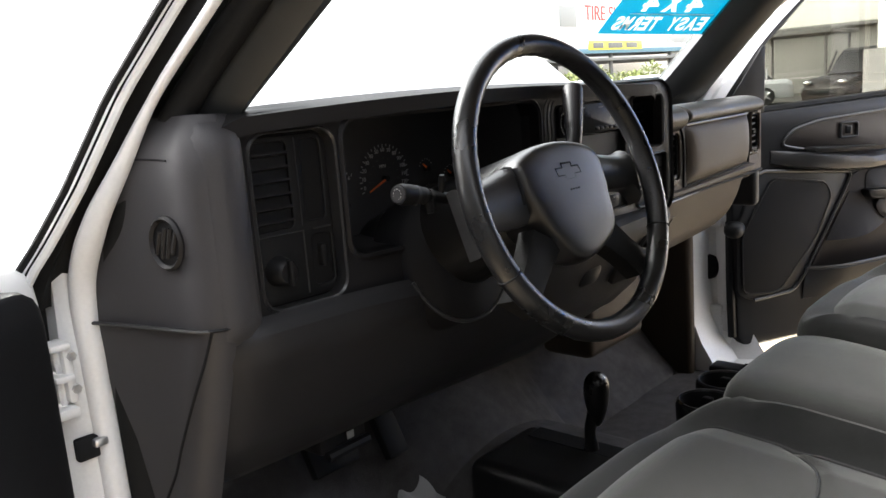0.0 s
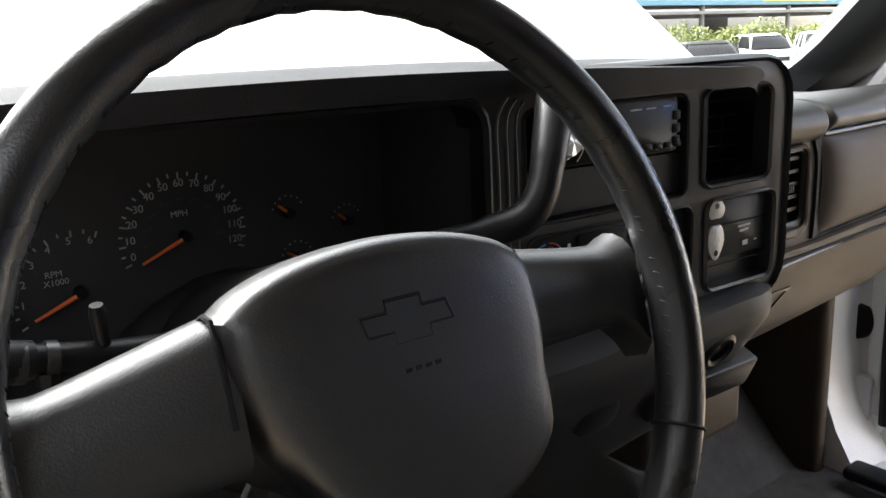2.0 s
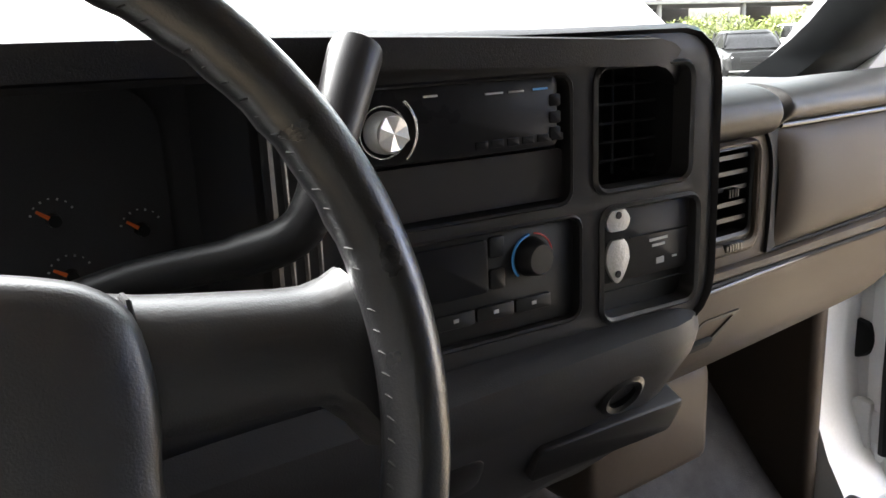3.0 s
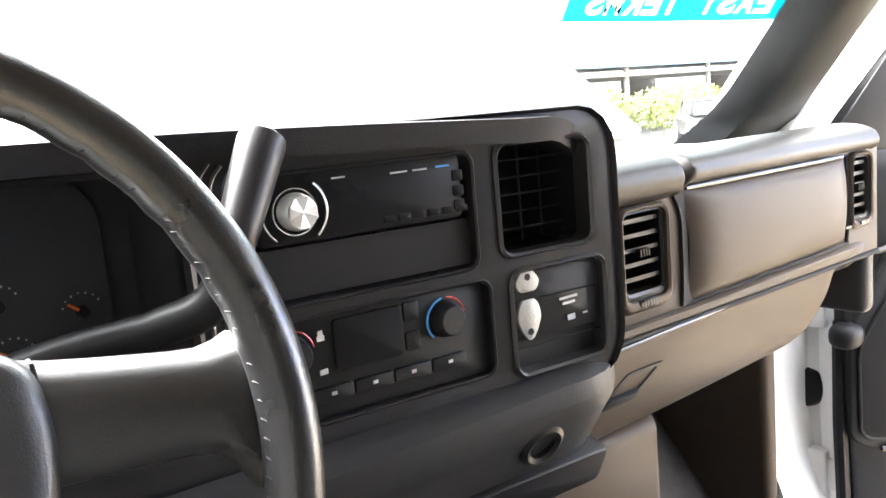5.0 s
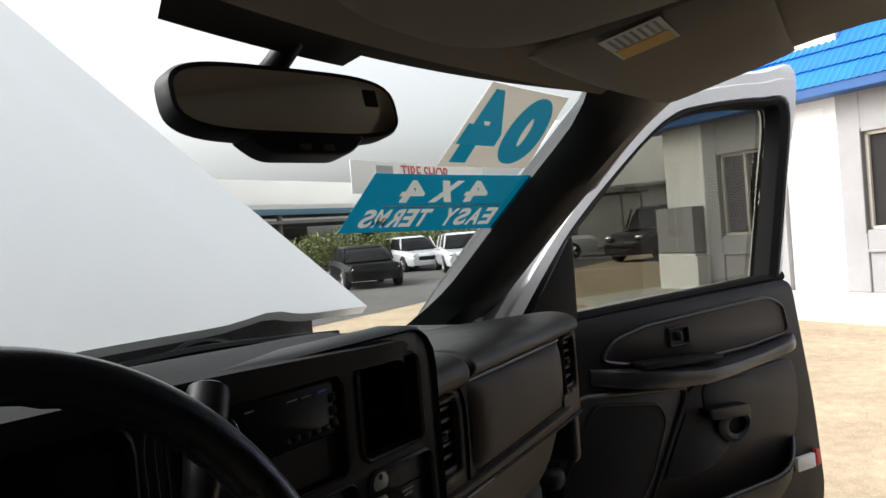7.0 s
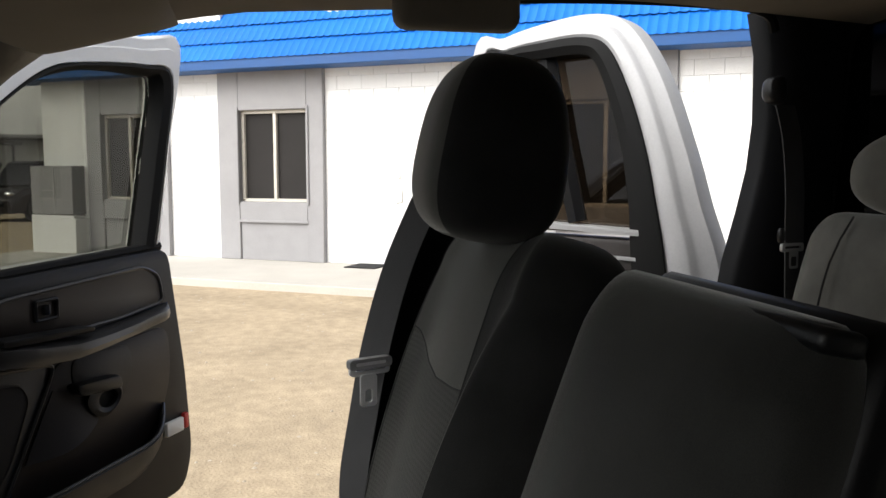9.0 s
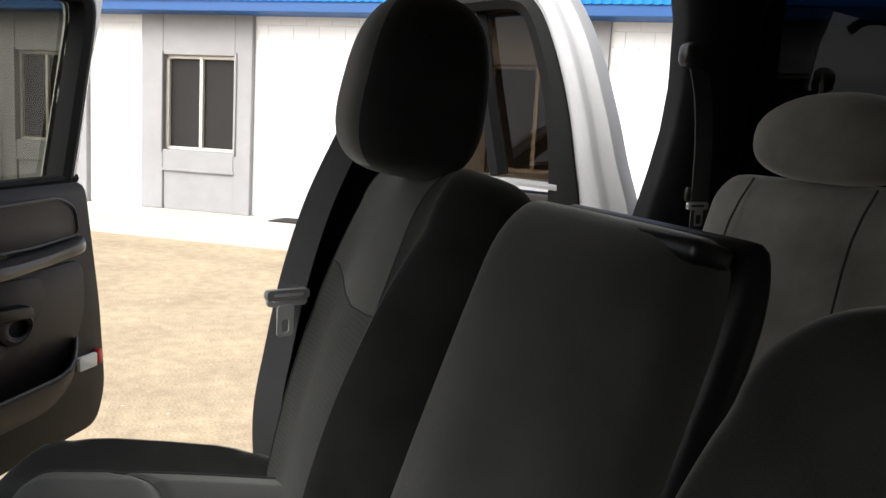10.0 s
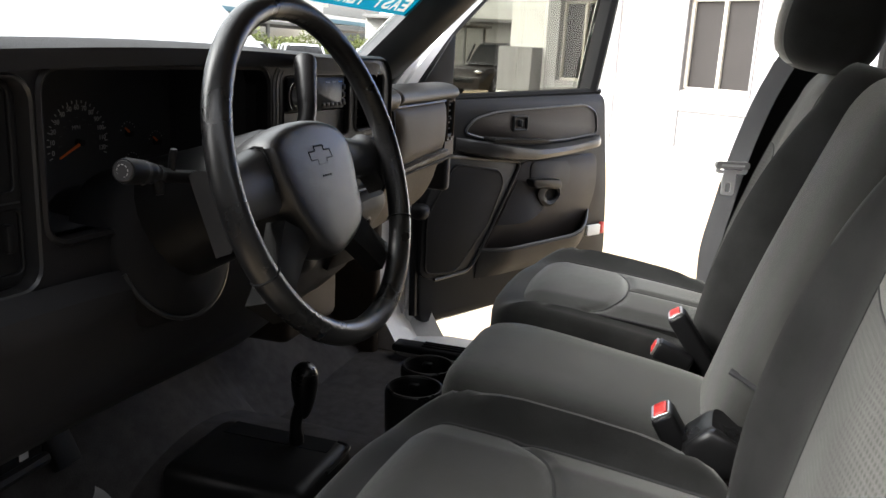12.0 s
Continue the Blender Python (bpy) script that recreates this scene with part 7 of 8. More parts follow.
def buckle(base, top, w, label):
    b = thing("belt_buckle", label, "belt buckle", base, "front belt buckles")
    base, top = Vector(base), Vector(top)
    d = (top - base).normalized()
    q = d.to_track_quat("Z", "X").to_matrix().to_4x4()
    bm = B()
    box(bm, (base + top) / 2, (0.030, w, (top - base).length), 0.006, 3, q)
    bd = part("stalk_body", bm, M["black"], b, "black buckle body")
    bm = B()
    box(bm, top + d * 0.0012, (0.017, w * 0.74, 0.007), 0.002, 3, q)
    part("release_button", bm, M["red"], bd, "red release button")
    bm = B()
    ring(bm, rrect(0, 0, 0.024, w * 0.88, 0.004), rrect(0, 0, 0.0185, w * 0.77, 0.003), plane_map(top, q.col[0].to_3d(), q.col[1].to_3d()), -0.001, 0.0022, 0.0008)
    part("button_rim", bm, M["steel"], bd, "steel rim round the button")
    return b
buckle((0.172, 0.125, 0.90), (0.168, 0.197, 1.002), 0.044, "black seat belt buckle with a red button, tall stalk")
buckle((0.150, 0.165, 0.925), (0.148, 0.222, 0.948), 0.032, "small red-buttoned buckle low on the centre seat")
buckle((-0.158, 0.155, 0.90), (-0.160, 0.200, 0.972), 0.046, "black seat belt buckle with a red button beside the driver")
bm = B()
pillow(bm, (-0.176, 0.118, 0.940), (0.080, 0.105, 0.078), 4.0, 32, 18, None, lambda q: (q.x, q.y, q.z * (0.8 + 0.25 * math.sin(q.y * 90)) + 0.006 * math.sin(q.x * 120)))
tagged(part("buckle_boot", bm, M["leather"]), "black folded plastic boot beside the driver buckle", "seat trim")
bm = B()
tube(bm, smooth_path([(-0.172, 0.095, 1.024), (-0.166, 0.116, 1.034), (-0.162, 0.126, 1.038)], 4), [0.0035] * 5 + [0.0045] * 4, 8)
tagged(part("fold_lever", bm, M["dash"]), "small grey fold lever at the centre backrest", "lever")

cups = thing("cup_holder", "black twin cup holder in front of the centre seat", "cup holder", (0.06, 0.60, 0.80))
bm = B()
for cx, cy in ((0.125, 0.598), (0.025, 0.588)):
    rings = []
    for r, z in ((0.036, 0.755), (0.046, 0.762), (0.049, 0.852), (0.047, 0.859), (0.042, 0.859), (0.039, 0.852), (0.037, 0.78), (0.001, 0.78)):
        rings.append([(cx + r * math.cos(2 * math.pi * k / 28), cy + r * math.sin(2 * math.pi * k / 28), z) for k in range(28)])
    loft(bm, rings)
box(bm, (0.075, 0.555, 0.785), (0.14, 0.05, 0.10), 0.015, 3)
part("holder_body", bm, M["black"], cups, "black moulded cup holder")
for cx, cy in ((0.125, 0.598), (0.025, 0.588)):
    for dx, dy in ((0.033, 0.012), (-0.028, -0.022)):
        bm = B()
        box(bm, (cx + dx, cy + dy, 0.846), (0.012, 0.018, 0.012), 0.003)
        part("grip_tab", bm, M["black"], cups)
    bm = B()
    tube(bm, [(cx + 0.0445 * math.cos(2 * math.pi * k / 28), cy + 0.0445 * math.sin(2 * math.pi * k / 28), 0.860) for k in range(29)], 0.0028, 6)
    part("cup_rim", bm, M["leather"], cups)

tc = thing("transfer_lever", "black four-wheel-drive lever on the floor hump", "shift lever", (0.0, 0.78, 0.68))
bm = B()
box(bm, (-0.095, 0.805, 0.685), (0.195, 0.25, 0.145), 0.026, 4)
base = part("lever_base", bm, M["black"], tc, "black lever base")
bm = B()
box(bm, (-0.035, 0.80, 0.7565), (0.045, 0.19, 0.004), 0.0015, 1)
part("lever_slot", bm, M["deep"], base, "dark lever slot")
bm = B()
tube(bm, smooth_path([(-0.042, 0.765, 0.745), (-0.050, 0.764, 0.79), (-0.050, 0.760, 0.815), (-0.047, 0.756, 0.835)], 5), [0.012] * 4 + [0.010] * 12, 12)
part("lever_shaft", bm, M["black"], tc, "black lever shaft")
bm = B()
pillow(bm, (-0.044, 0.752, 0.852), (0.052, 0.050, 0.098), 2.3, 28, 18, None, lambda q: (q.x * (0.78 + 0.22 * q.z / 0.04), q.y * (0.78 + 0.22 * q.z / 0.04), q.z))
part("lever_knob", bm, M["leather"], tc, "black pear-shaped knob")
bm = B()
tube(bm, smooth_path([(-0.10, 0.684, 0.749), (-0.05, 0.682, 0.751), (-0.012, 0.686, 0.751), (-0.003, 0.71, 0.751)], 4), 0.0035, 6)
part("base_corner", bm, M["satin"], tc)
for nm, x, w, lab in (("brake_pedal", -0.36, 0.10, "ribbed black rubber brake pedal on its arm"), ("throttle_pedal", -0.23, 0.05, "narrow ribbed black throttle pedal on its arm")):
    pd = thing(nm, lab, "pedal", (x, 1.12, 0.75))
    bm = B()
    box(bm, (x, 1.085, 0.80), (w, 0.02, 0.065 if w > 0.07 else 0.12), 0.006, 2, pose(0, 0, 0, -28, 0, 0))
    pp = part("pad", bm, M["rubber"], pd)
    for k in range(4):
        bm = B()
        box(bm, (x, 1.069 + 0.008 * k, 0.782 + 0.0145 * k), (w * 0.9, 0.004, 0.004), 0.001, 1)
        part("rib", bm, M["steel"], pp)
    bm = B()
    tube(bm, smooth_path([(x, 1.10, 0.80), (x, 1.18, 0.86), (x, 1.22, 1.02)], 4), 0.009, 6)
    part("arm", bm, M["black"], pd)
bm = B()
box(bm, (-0.50, 0.90, 0.932), (0.085, 0.05, 0.034), 0.008)
tube(bm, [(-0.535, 0.872, 0.915), (-0.46, 0.872, 0.915)], 0.008, 8)
hood_rel = tagged(part("hood_release", bm, M["trim"]), "black release handle under the knee panel", "release handle")
bm = B()
box(bm, (-0.49, 0.8735, 0.931), (0.013, 0.002, 0.011), 0.0008, 1)
part("handle_print", bm, M["grey_print"], hood_rel, "small pale hood symbol")
bm = B()
def paper(u, v):
    x, y = -0.278 + 0.085 * u * (1 - 0.3 * v) + 0.014 * v, 0.985 + 0.050 * v + 0.010 * math.sin(6 * u)
    return (x, y, floor_pt((x + 0.8) / 1.6, (y + 0.8) / 2.1)[2] + 0.010 + 0.006 * math.sin(11 * u + 5 * v))
sheet(bm, paper, 14, 14, 0.001)
tagged(part("paper_mat", bm, M["grey_print"]), "torn white paper floor protector on the carpet", "paper mat")
# coat hook and belt anchor on the rear pillar
bm = B()
pillow(bm, (0.828, -0.672, 1.628), (0.040, 0.040, 0.052), 3.0, 20, 12, None, lambda q: (q.x, q.y, q.z * (1 - 6 * q.y)))
tagged(part("belt_anchor", bm, M["satin"]), "grey belt anchor cover on the rear pillar", "belt anchor")
rb = thing("rear_belt", "black webbing and steel latch plate of the rear seat belt", "seat belt", (0.82, -0.71, 1.1))
bm = B()
strap([(0.822, -0.690, 1.60), (0.818, -0.704, 1.54), (0.814, -0.712, 1.45), (0.812, -0.714, 1.35), (0.80, -0.715, 1.10)], 0.052, (0.25, -0.95, 0))
part("webbing", bm, M["belt"], rb)
RP = plane_map((0.806, -0.706, 1.322), (0.25, -0.95, 0.0), (0, 0, 1))
bm = B()
ring(bm, rrect(0, 0.012, 0.058, 0.016, 0.005), rrect(0, 0.012, 0.044, 0.005, 0.002), RP, -0.003, 0.004)
ring(bm, rrect(0.006, -0.012, 0.024, 0.034, 0.004), rrect(0.006, -0.015, 0.015, 0.018, 0.003), RP, -0.0015, 0.0015)
part("latch_plate", bm, M["silver"], rb, "steel latch plate")
bm = B()
pillow(bm, RP(-0.03, 0.035, 0.0), (0.014, 0.014, 0.03), 2.6, 12, 8)
part("belt_stop", bm, M["satin"], rb, "small grey belt stop")

# ---- office roof, blocks; far side of the lot ----
def course(bm, w, h):
    n = int(w / 0.03)
    def f(u, v):
        x = w * u
        rib = 0.018 * (0.5 + 0.5 * math.cos(2 * math.pi * x / 0.12)) ** 2
        return (x, h * v, rib + 0.03 * (1 - v))
    sheet(bm, f, n, 1)
bm = B()
course(bm, 1.2, 0.36)
tile_me = mesh_of("tile", bm, M["tile"])
roof_part = part("mansard", (bm := B(), loft(bm, [[W(u, 3.10, 0.40), W(u, 4.25, -0.42), W(u, 4.25, -0.6), W(u, 3.10, -0.3)] for u in (-4.3, 40.0)]))[0], M["fascia"], office, "blue tiled mansard")
sl = (W(0, 4.25, -0.42) - W(0, 3.10, 0.40)).normalized()
nrm = WD.cross(sl)
if nrm.dot(WN) < 0:
    nrm = -nrm
basis = Matrix((WD, sl, nrm)).transposed().to_4x4()
for r in range(4):
    for k in range(17 if r else 17):
        ob = new("tile", tile_me)
        ob.parent = roof_part
        p = W(-4.3 + 1.2 * k, 3.10, 0.41) + sl * (0.345 * r) + nrm * 0.004
        ob.matrix_world = Matrix.Translation(p) @ basis
def block_mesh(w):
    bm = B()
    h = 0.1945
    loft(bm, [[(0, 0, 0), (w, 0, 0), (w, 0, h), (0, 0, h)], [(0, 0.038, 0), (w, 0.038, 0), (w, 0.038, h), (0, 0.038, h)], [(0.003, 0.04, 0.003), (w - 0.003, 0.04, 0.003), (w - 0.003, 0.04, h - 0.003), (0.003, 0.04, h - 0.003)]])
    return mesh_of("block", bm, M["block"], False)
blocks = {}
wall_ob = [o for o in office.children if o.name.startswith("wall")][0]
wb = Matrix((WD, WN, WZ)).transposed().to_4x4()
for a, b in ((-1.05, -0.06), (1.8, 5.0), (6.85, 8.3)):
    n = max(1, round((b - a) / 0.4))
    w = (b - a) / n
    for j in range(15):
        off = (j % 2) * 0.5
        edges = [0.0] + [i + off for i in range(0 if off else 1, n + (0 if off else 0))] + [float(n)]
        edges = sorted({min(max(e, 0.0), float(n)) for e in edges})
        for e0, e1 in zip(edges, edges[1:]):
            ww = round((e1 - e0) * w - 0.004, 3)
            if ww < 0.05:
                continue
            if ww not in blocks:
                blocks[ww] = block_mesh(ww)
            ob = new("block", blocks[ww])
            ob.parent = wall_ob
            ob.matrix_world = Matrix.Translation(W(a + e0 * w + 0.004, 0.104 + 0.197 * j, -0.06)) @ wb
bm = B()
box(bm, (11.15, -1.3, 0.108), (0.75, 0.5, 0.014), 0.005, 1, Matrix.Rotation(radians(-34), 4, "Z"))
tagged(part("door_mat", bm, M["rubber"]), "dark door mat on the concrete walk", "door mat")


def parked_car(x, y, yaw, paint, label, suv=False, low=False):
    """A parked car: lofted body with glasshouse, wheels, lamps."""
    c = thing("parked_car" if not suv else "parked_suv", label, "car", (x, y, 0))
    L, wd, hb, ht = (4.6, 0.88, 0.92, 1.42) if not suv else (4.7, 0.92, 1.08, 1.78)
    if low:
        L, hb, ht = 4.3, 0.84, 1.28
    T = Matrix.Translation((x, y, 0)) @ Matrix.Rotation(radians(yaw), 4, "Z")
    P3 = lambda a, b, z: T @ Vector((a, b, z))
    bm = B()
    rings = []
    for t, zt, k in ((0, 0.62, 0.82), (0.02, 0.72, 0.9), (0.08, hb - 0.16, 0.96), (0.28, hb - 0.06, 1.0), (0.5, hb, 1.0), (0.8, hb, 1.0), (0.95, hb - 0.02, 0.96), (0.99, hb - 0.12, 0.9), (1.0, 0.6, 0.84)):
        a = L / 2 - L * t
        w = wd * k
        rings.append([P3(a, -w * 0.86, zt), P3(a, -w, zt - 0.14), P3(a, -w, 0.45), P3(a, -w * 0.92, 0.25), P3(a, w * 0.92, 0.25), P3(a, w, 0.45), P3(a, w, zt - 0.14), P3(a, w * 0.86, zt)])
    loft(bm, rings)
    part("body", bm, paint, c)
    bm = B()
    rings = []
    for z, f0, f1, k in ((hb - 0.04, 0.22 if not suv else 0.24, 0.86 if not suv else 0.98, 0.86), ((hb + ht) / 2, 0.31 if not suv else 0.29, 0.79 if not suv else 0.965, 0.80), (ht - 0.06, 0.39 if not suv else 0.345, 0.71 if not suv else 0.94, 0.72)):
        a0, a1 = L / 2 - L * f0, L / 2 - L * f1
        w = wd * k
        rings.append([P3(a0, -w * 0.8, z), P3(a0 - 0.2, -w, z), P3(a1 + 0.1, -w, z), P3(a1, -w * 0.8, z), P3(a1, w * 0.8, z), P3(a1 + 0.1, w, z), P3(a0 - 0.2, w, z), P3(a0, w * 0.8, z)])
    loft(bm, rings)
    part("windows", bm, M["gloss"], c, "dark window glass")
    bm = B()
    f0, f1 = (0.375, 0.725) if not suv else (0.335, 0.95)
    a0, a1 = L / 2 - L * f0, L / 2 - L * f1
    w = wd * 0.73
    loft(bm, [[P3(a0, -w * 0.8, ht - 0.075), P3(a0 - 0.2, -w, ht - 0.075), P3(a1, -w, ht - 0.075), P3(a1, w, ht - 0.075), P3(a0 - 0.2, w, ht - 0.075), P3(a0, w * 0.8, ht - 0.075)], [P3(a0 - 0.15, -w * 0.7, ht), P3(a0 - 0.3, -w * 0.85, ht), P3(a1 + 0.1, -w * 0.85, ht), P3(a1 + 0.1, w * 0.85, ht), P3(a0 - 0.3, w * 0.85, ht), P3(a0 - 0.15, w * 0.7, ht)]])
    part("roof", bm, paint, c)
    for f in (0.32, 0.56, 0.80):
        for s in (1, -1):
            bm = B()
            a = L / 2 - L * f
            tube(bm, [P3(a + (0.25 if f < 0.4 else 0), s * wd * 0.865, hb - 0.02), P3(a, s * wd * 0.735, ht - 0.07)], 0.035, 6)
            part("roof_pillar", bm, paint, c)
    for f in (0.18, 0.79):
        for s in (1, -1):
            bm = B()
            a = L / 2 - L * f
            r = 0.33 if not suv else 0.38
            rings = [[P3(a + rr * math.cos(2 * math.pi * k / 20), s * (wd + o), r + rr * math.sin(2 * math.pi * k / 20)) for k in range(20)] for rr, o in ((r * 0.9, -0.2), (r, -0.17), (r, -0.02), (r * 0.92, 0.01), (r * 0.66, 0.01), (r * 0.6, -0.02), (r * 0.1, -0.015))]
            loft(bm, rings)
            wh = part("wheel", bm, M["tyre"], c, "dark tyre")
            bm = B()
            for q in range(5):
                aa = 2 * math.pi * q / 5
                tube(bm, [P3(a, s * (wd + 0.0), r), P3(a + r * 0.62 * math.cos(aa), s * (wd + 0.005), r + r * 0.62 * math.sin(aa))], 0.035, 5)
            part("wheel_spokes", bm, M["steel"], wh)
    for s in (1, -1):
        bm = B()
        pillow(bm, P3(L / 2 - 0.10, s * wd * 0.66, hb - 0.27), (0.2, 0.3, 0.13), 2.6, 14, 8, Matrix.Rotation(radians(yaw), 4, "Z"))
        part("headlamp", bm, M["chrome"], c, "pale headlamp")
        bm = B()
        pillow(bm, P3(-L / 2 + 0.08, s * wd * 0.70, hb - 0.22), (0.12, 0.26, 0.16), 2.6, 14, 8, Matrix.Rotation(radians(yaw), 4, "Z"))
        part("tail_lamp", bm, M["red"], c, "red tail lamp")
    bm = B()
    box(bm, P3(L / 2 - 0.02, 0, 0.52), (0.08, wd * 1.1, 0.16), 0.03, 2, Matrix.Rotation(radians(yaw), 4, "Z"))
    part("grille", bm, M["black"], c)
    return c


parked_car(20.6, 14.9, 225, M["car_black"], "low black soft-top car parked nose out on the asphalt", low=True)
parked_car(26.8, 14.6, 215, M["car_silver"], "white saloon parked beside the hedge")
parked_car(29.9, 12.7, 110, M["car_silver"], "white saloon seen past the office corner")
parked_car(27.2, 6.95, 158, M["car_brown"], "dark brown sport utility parked by a grey wall", True)
parked_car(28.6, 18.0, 232, M["car_silver"], "pale saloon parked in front of the hedge")

# hedge: many small leaf clumps on stems
hedge = thing("hedge", "green clipped hedge along the far kerb", "hedge", (28, 19, 0))
rnd = random.Random(7)
verts, faces = [], []
for k in range(5200):
    t = rnd.random()
    cx = 19.0 + 22.0 * t
    bump = 0.35 * math.sin(cx * 1.3) + 0.25 * math.sin(cx * 2.9 + 1)
    r = rnd.random() ** 0.5
    a = rnd.random() * math.pi * 2
    p = Vector((cx, 20.3 - 0.12 * (cx - 19) + 0.7 * r * math.cos(a), 0.9 + (0.75 + bump * 0.5) * r * math.sin(a) + 0.1))
    for q in range(3):
        d = Vector((rnd.uniform(-1, 1), rnd.uniform(-1, 1), rnd.uniform(-0.3, 1))).normalized() * rnd.uniform(0.12, 0.24)
        s = Vector((rnd.uniform(-1, 1), rnd.uniform(-1, 1), rnd.uniform(-1, 1))).normalized() * rnd.uniform(0.04, 0.08)
        i = len(verts)
        verts += [p - s, p + d * 0.5 + s * 0.6, p + d, p + d * 0.5 - s * 0.9]
        faces.append((i, i + 1, i + 2, i + 3))
me = bpy.data.meshes.new("leaves")
me.from_pydata(verts, [], faces)
me.materials.append(M["leaf"])
lv = new("leaves", me)
lv.parent = hedge
lv.matrix_parent_inverse = hedge.matrix_world.inverted()
lv["kind"] = "stuff"
for k in range(14):
    bm = B()
    x = 19.6 + 1.6 * k
    y = 20.3 - 0.12 * (x - 19)
    tube(bm, [(x, y, 0), (x + 0.1, y, 0.5), (x + rnd.uniform(-0.3, 0.3), y, 1.1)], [0.05, 0.04, 0.02], 6)
    part("stem", bm, M["bark"], hedge)

# tyre shop with a canopy
shop = thing("tyre_shop", "white shop with a blue-banded canopy and a yellow sign", "building", (34, 23, 0))
bm = B()
box(bm, (36, 28, 2.4), (40, 0.3, 4.9), 0.02)
part("wall", bm, M["white_far"], shop, "white shop wall")
bm = B()
box(bm, (35, 24.5, 3.0), (36, 5.0, 0.35), 0.02)
part("canopy", bm, M["white_far"], shop, "white flat canopy")
bm = B()
box(bm, (35, 21.97, 2.84), (36, 0.06, 0.24), 0.005)
part("canopy_band", bm, M["teal_band"], shop, "blue-grey canopy band")
bm = B()
box(bm, (35, 24.4, 2.42), (36, 4.8, 0.14), 0.01)
part("canopy_soffit", bm, M["fence_grey"], shop, "grey soffit")
bm = B()
box(bm, (38.0, 21.93, 3.12), (5.6, 0.05, 0.46), 0.01)
sg = part("sign", bm, M["yellow"], shop, "yellow canopy sign")
for k, w in enumerate((1.0, 1.5, 1.2)):
    bm = B()
    box(bm, (36.1 + 1.75 * k, 21.90, 3.12), (w, 0.02, 0.28), 0.005)
    part("sign_bar", bm, M["fence_grey"], sg)
lettering("shop_letters", "TIRE SHOP", 1.05, Matrix.Translation((34.9, 21.9, 4.66)) @ FL, M["red"], shop, 0.01, "LEFT")
bm = B()
box(bm, (33.4, 21.93, 4.5), (1.5, 0.04, 1.0), 0.2, 2)
part("shop_emblem", bm, M["grey_print"], shop, "grey round emblem")
bm = B()
box(bm, (37.5, 21.96, 4.4), (14.0, 0.05, 1.6), 0.02)
part("sign_board", bm, M["white_far"], shop, "white sign board")
for x in (22, 25.6, 31, 38, 45):
    bm = B()
    tube(bm, [(x, 22.3, 0), (x, 22.3, 2.8)], 0.11, 10)
    part("canopy_post", bm, M["fence_grey"], shop, "dark canopy post")
for x in (24, 28, 33, 40):
    bm = B()
    box(bm, (x, 27.8, 1.4), (2.6, 0.1, 2.2), 0.02)
    part("shop_door", bm, M["win_dark"], shop, "dark bay door")
# warehouse wall at the end of the lot
wh = thing("warehouse", "grey walled warehouse closing the lot", "building", (40, 8, 0))
bm = B()
box(bm, (41, 5, 1.5), (0.3, 26, 3.0), 0.02)
part("lower_wall", bm, M["wall_far"], wh, "grey lower wall")
bm = B()
box(bm, (43, 5, 3.6), (0.3, 26, 7.2), 0.02)
part("upper_wall", bm, M["white_far"], wh, "pale upper wall")
bm = B()
box(bm, (40.8, 5, 3.05), (0.9, 26, 0.18), 0.02)
part("coping", bm, M["fence_grey"], wh, "dark wall coping")
bm = B()
box(bm, (37.5, 12.6, 2.7), (4.0, 4.0, 0.16), 0.02)
for x, y in ((35.8, 10.9), (35.8, 14.3), (39.2, 10.9), (39.2, 14.3)):
    tube(bm, [(x, y, 0), (x, y, 2.65)], 0.06, 8)
tagged(part("carport", bm, M["fence_grey"]), "dark flat carport on thin posts", "carport")

# loose stones on the yard beside the truck
rng = random.Random(7)
bm = B()
for k in range(2600):
    x, y = 1.3 + 10.0 * rng.random() ** 1.2, -7.0 + 11.5 * rng.random()
    if (Vector((x, y, 0)) - WO).dot(WN) < 2.4:
        continue
    r = 0.004 + 0.012 * rng.random() ** 3
    a = rng.random() * 6.28
    ring_ = [bm.verts.new((x + r * (0.8 + 0.5 * rng.random()) * math.cos(a + 1.257 * i), y + r * (0.8 + 0.5 * rng.random()) * math.sin(a + 1.257 * i), 0.001)) for i in range(5)]
    top_ = bm.verts.new((x + 0.2 * r, y, r * (0.5 + 0.5 * rng.random())))
    for i in range(5):
        bm.faces.new((ring_[i], ring_[(i + 1) % 5], top_))
tagged(part("gravel", bm, M["pebble"]), "small loose tan stones scattered on the dirt", "gravel", kind="stuff")

# ---- driver's door, open, at the edge of the view ----
ddoor = thing("driver_door", "open white driver door with black trim", "car door", (-0.846, 0.915, 0))
XD = Vector((-0.86, -0.51, 0)).normalized()
XT_ = plane_map((-0.846, 0.915, 0), XD, (0, 0, 1))
def XT(a, b, d=0.0):
    return XT_(a, b, -d)

bm = B()
plate(bm, rounded([(0.0, 0.60), (0.95, 0.62), (0.98, 0.8), (0.95, 1.25), (0.0, 1.25)], 0.05), XT, -0.10, 0.0, 0.01)
part("door_shell", bm, M["paint"], ddoor, "white painted door shell")
bm = B()
plate(bm, rounded([(0.034, 0.66), (0.90, 0.68), (0.92, 0.8), (0.90, 1.24), (0.034, 1.23)], 0.04), XT, -0.005, 0.03, 0.01)
part("door_card", bm, M["trim"], ddoor, "black door card")
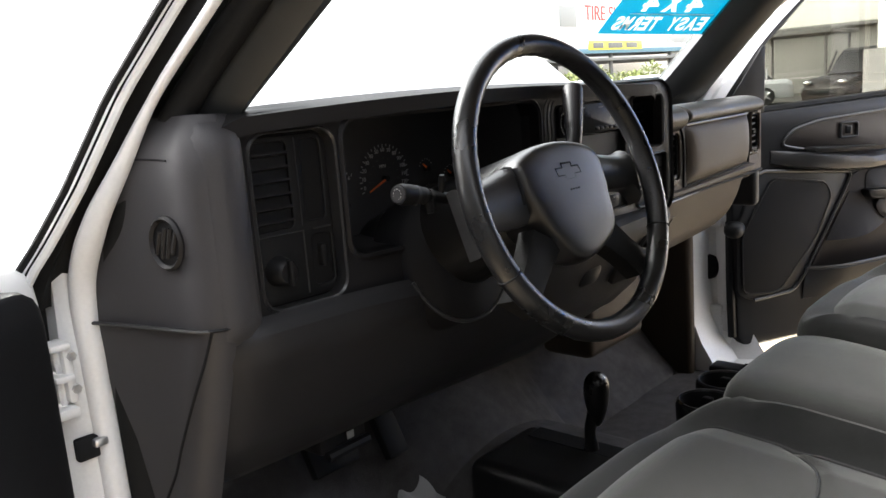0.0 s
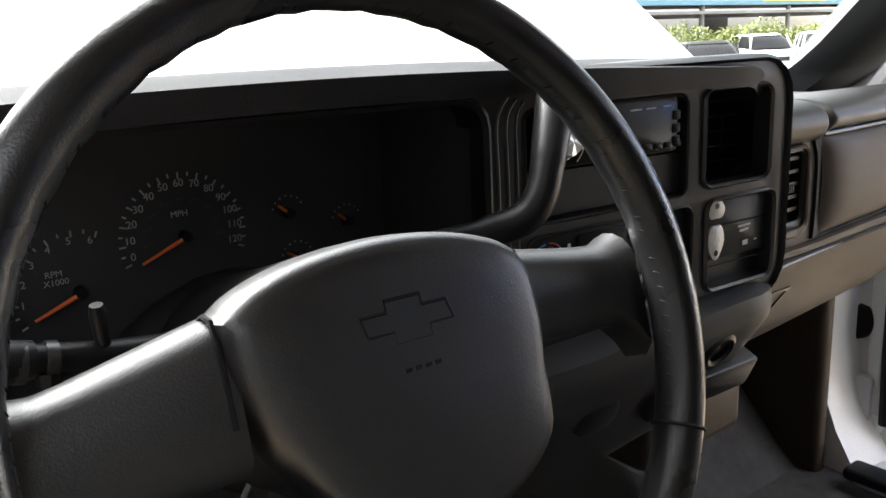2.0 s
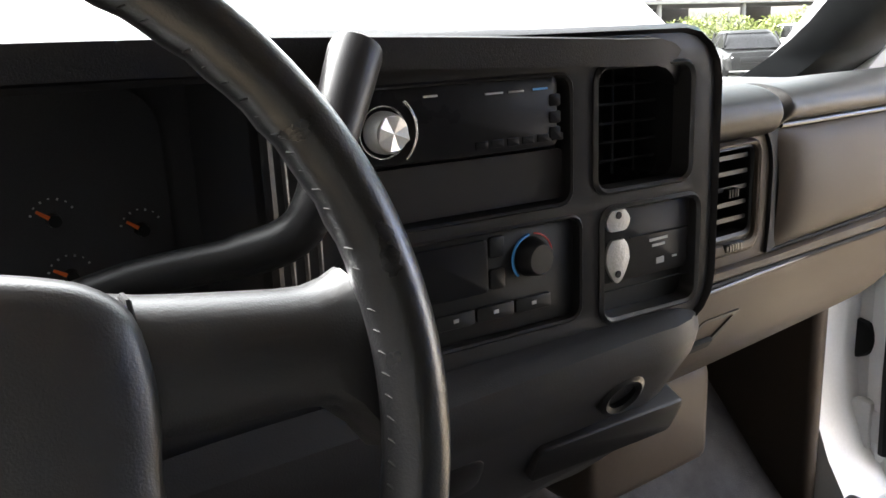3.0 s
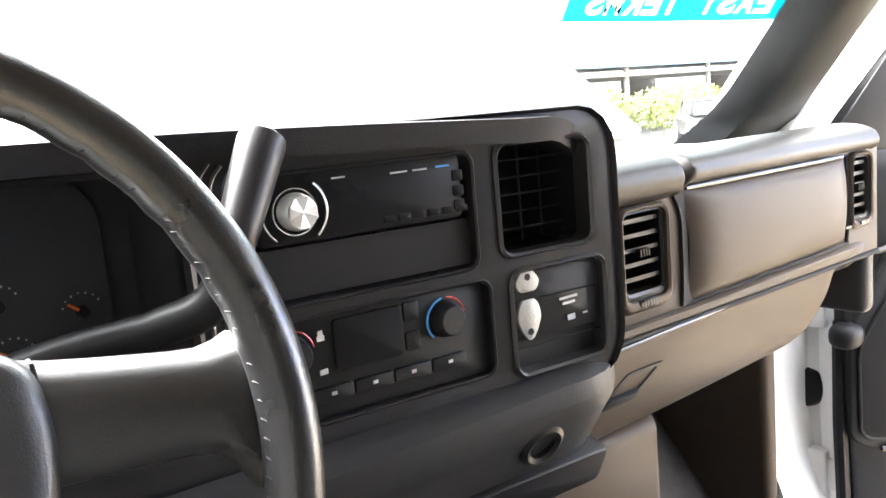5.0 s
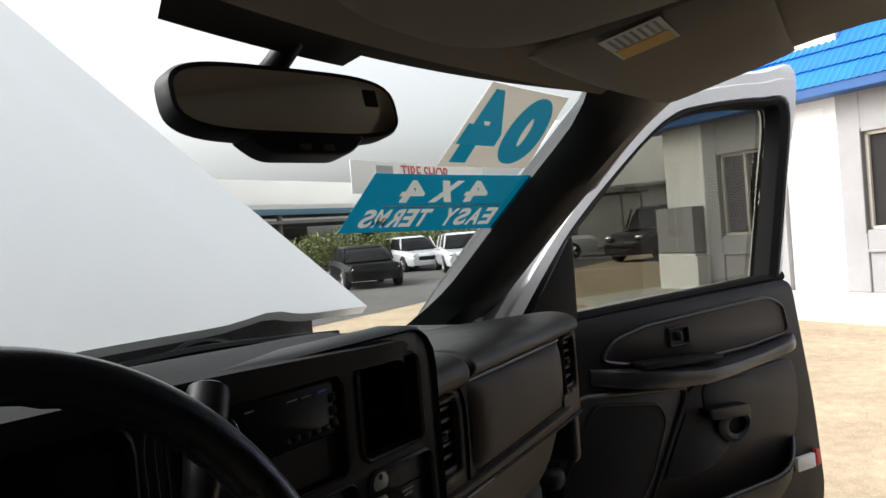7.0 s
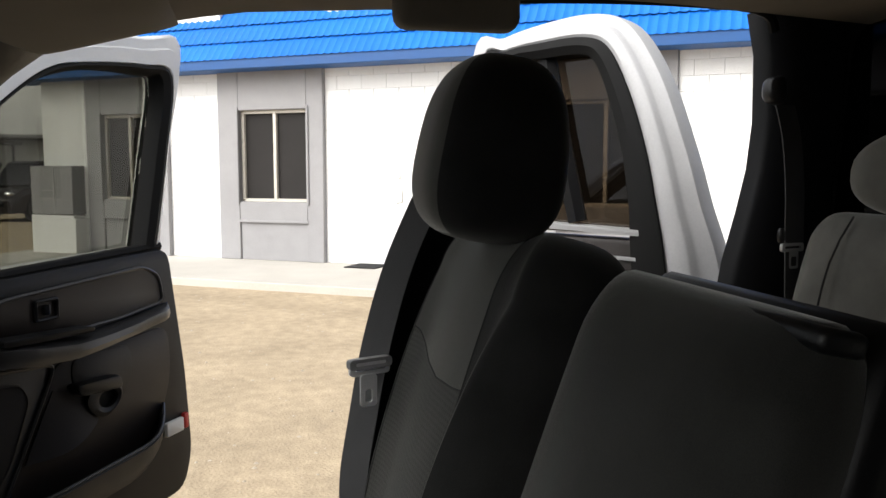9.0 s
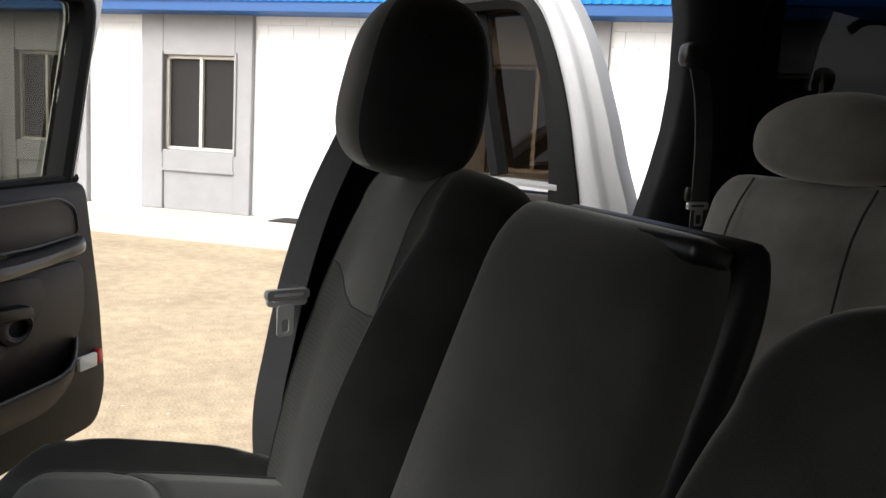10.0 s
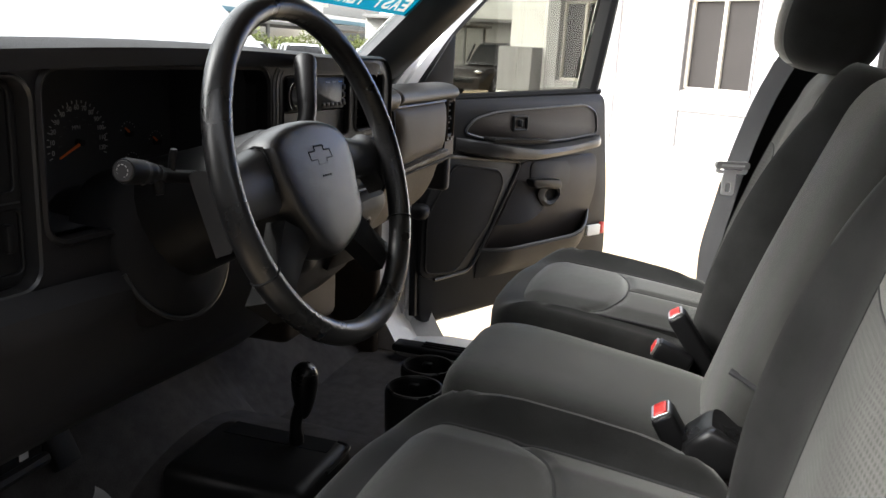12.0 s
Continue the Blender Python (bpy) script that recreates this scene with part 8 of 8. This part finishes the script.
# window frame and glass
dfo = [(0.0, 1.245), (0.07, 1.36), (0.27, 1.60), (0.39, 1.70), (0.49, 1.745), (0.62, 1.775), (0.78, 1.785), (0.84, 1.76), (0.90, 1.60), (0.93, 1.24)]
dfi = [(0.075, 1.25), (0.12, 1.36), (0.31, 1.585), (0.41, 1.665), (0.50, 1.695), (0.62, 1.715), (0.74, 1.715), (0.79, 1.685), (0.84, 1.58), (0.87, 1.25)]
o, i_ = dens(dfo), dens(dfi)
bm = B()
mixed = lambda k, d: [XT(u + (a - u) * k, v + (b - v) * k, d) for (u, v), (a, b) in zip(o, i_)]
loft(bm, [mixed(0, -0.10), mixed(0, -0.03), mixed(0.3, -0.012), mixed(0.6, -0.012), mixed(0.62, -0.10)], closed=False)
part("window_frame", bm, M["paint"], ddoor, "white painted window frame")
bm = B()
loft(bm, [mixed(0.60, -0.06), mixed(0.62, -0.006), mixed(1.0, -0.012), mixed(1.0, -0.06)], closed=False)
part("window_seal", bm, M["rubber"], ddoor, "black window seal")
bm = B()
plate(bm, i_, XT, -0.052, -0.048)
part("window_glass", bm, TINT, ddoor, "lightly tinted door glass").visible_shadow = False
# hinges between the door's edge and the jamb
for z in (1.125, 0.76):
    bm = B()
    box(bm, (-0.835, 0.917, z), (0.010, 0.03, 0.066), 0.003)
    box(bm, (-0.843, 0.912, z + 0.030), (0.022, 0.03, 0.008), 0.003)
    box(bm, (-0.843, 0.912, z - 0.004), (0.020, 0.03, 0.007), 0.002)
    box(bm, (-0.845, 0.912, z - 0.042), (0.026, 0.03, 0.012), 0.004)
    tube(bm, [(-0.841, 0.915, z - 0.05), (-0.841, 0.915, z + 0.034)], 0.004, 10)
    hg = part("hinge", bm, M["jamb"], ddoor, "white painted steel hinge")
    for dz in (0.018, -0.018):
        bm = B()
        tube(bm, [(-0.832, 0.903, z + dz), (-0.832, 0.898, z + dz)], 0.005, 6)
        part("bolt", bm, M["steel"], hg)
# right-hand hinges on the passenger's pillar
for z in (1.02, 0.72):
    bm = B()
    box(bm, (0.895, 0.955, z), (0.025, 0.07, 0.085), 0.006)
    tube(bm, [(0.91, 0.925, z - 0.045), (0.91, 0.925, z + 0.045)], 0.010, 10)
    box(bm, (0.915, 0.915, z), (0.05, 0.03, 0.06), 0.006)
    hg = part("hinge", bm, M["jamb"], door, "white painted steel hinge")
    for dz in (0.025, -0.025):
        bm = B()
        tube(bm, [(0.882, 0.965, z + dz), (0.876, 0.965, z + dz)], 0.008, 6)
        part("bolt", bm, M["steel"], hg)
bm = B()
tube(bm, [(0.905, 0.97, 0.865), (0.893, 0.968, 0.865)], [0.040, 0.034], 20)
part("jamb_grommet", bm, M["black"], cab, "black round jamb grommet")
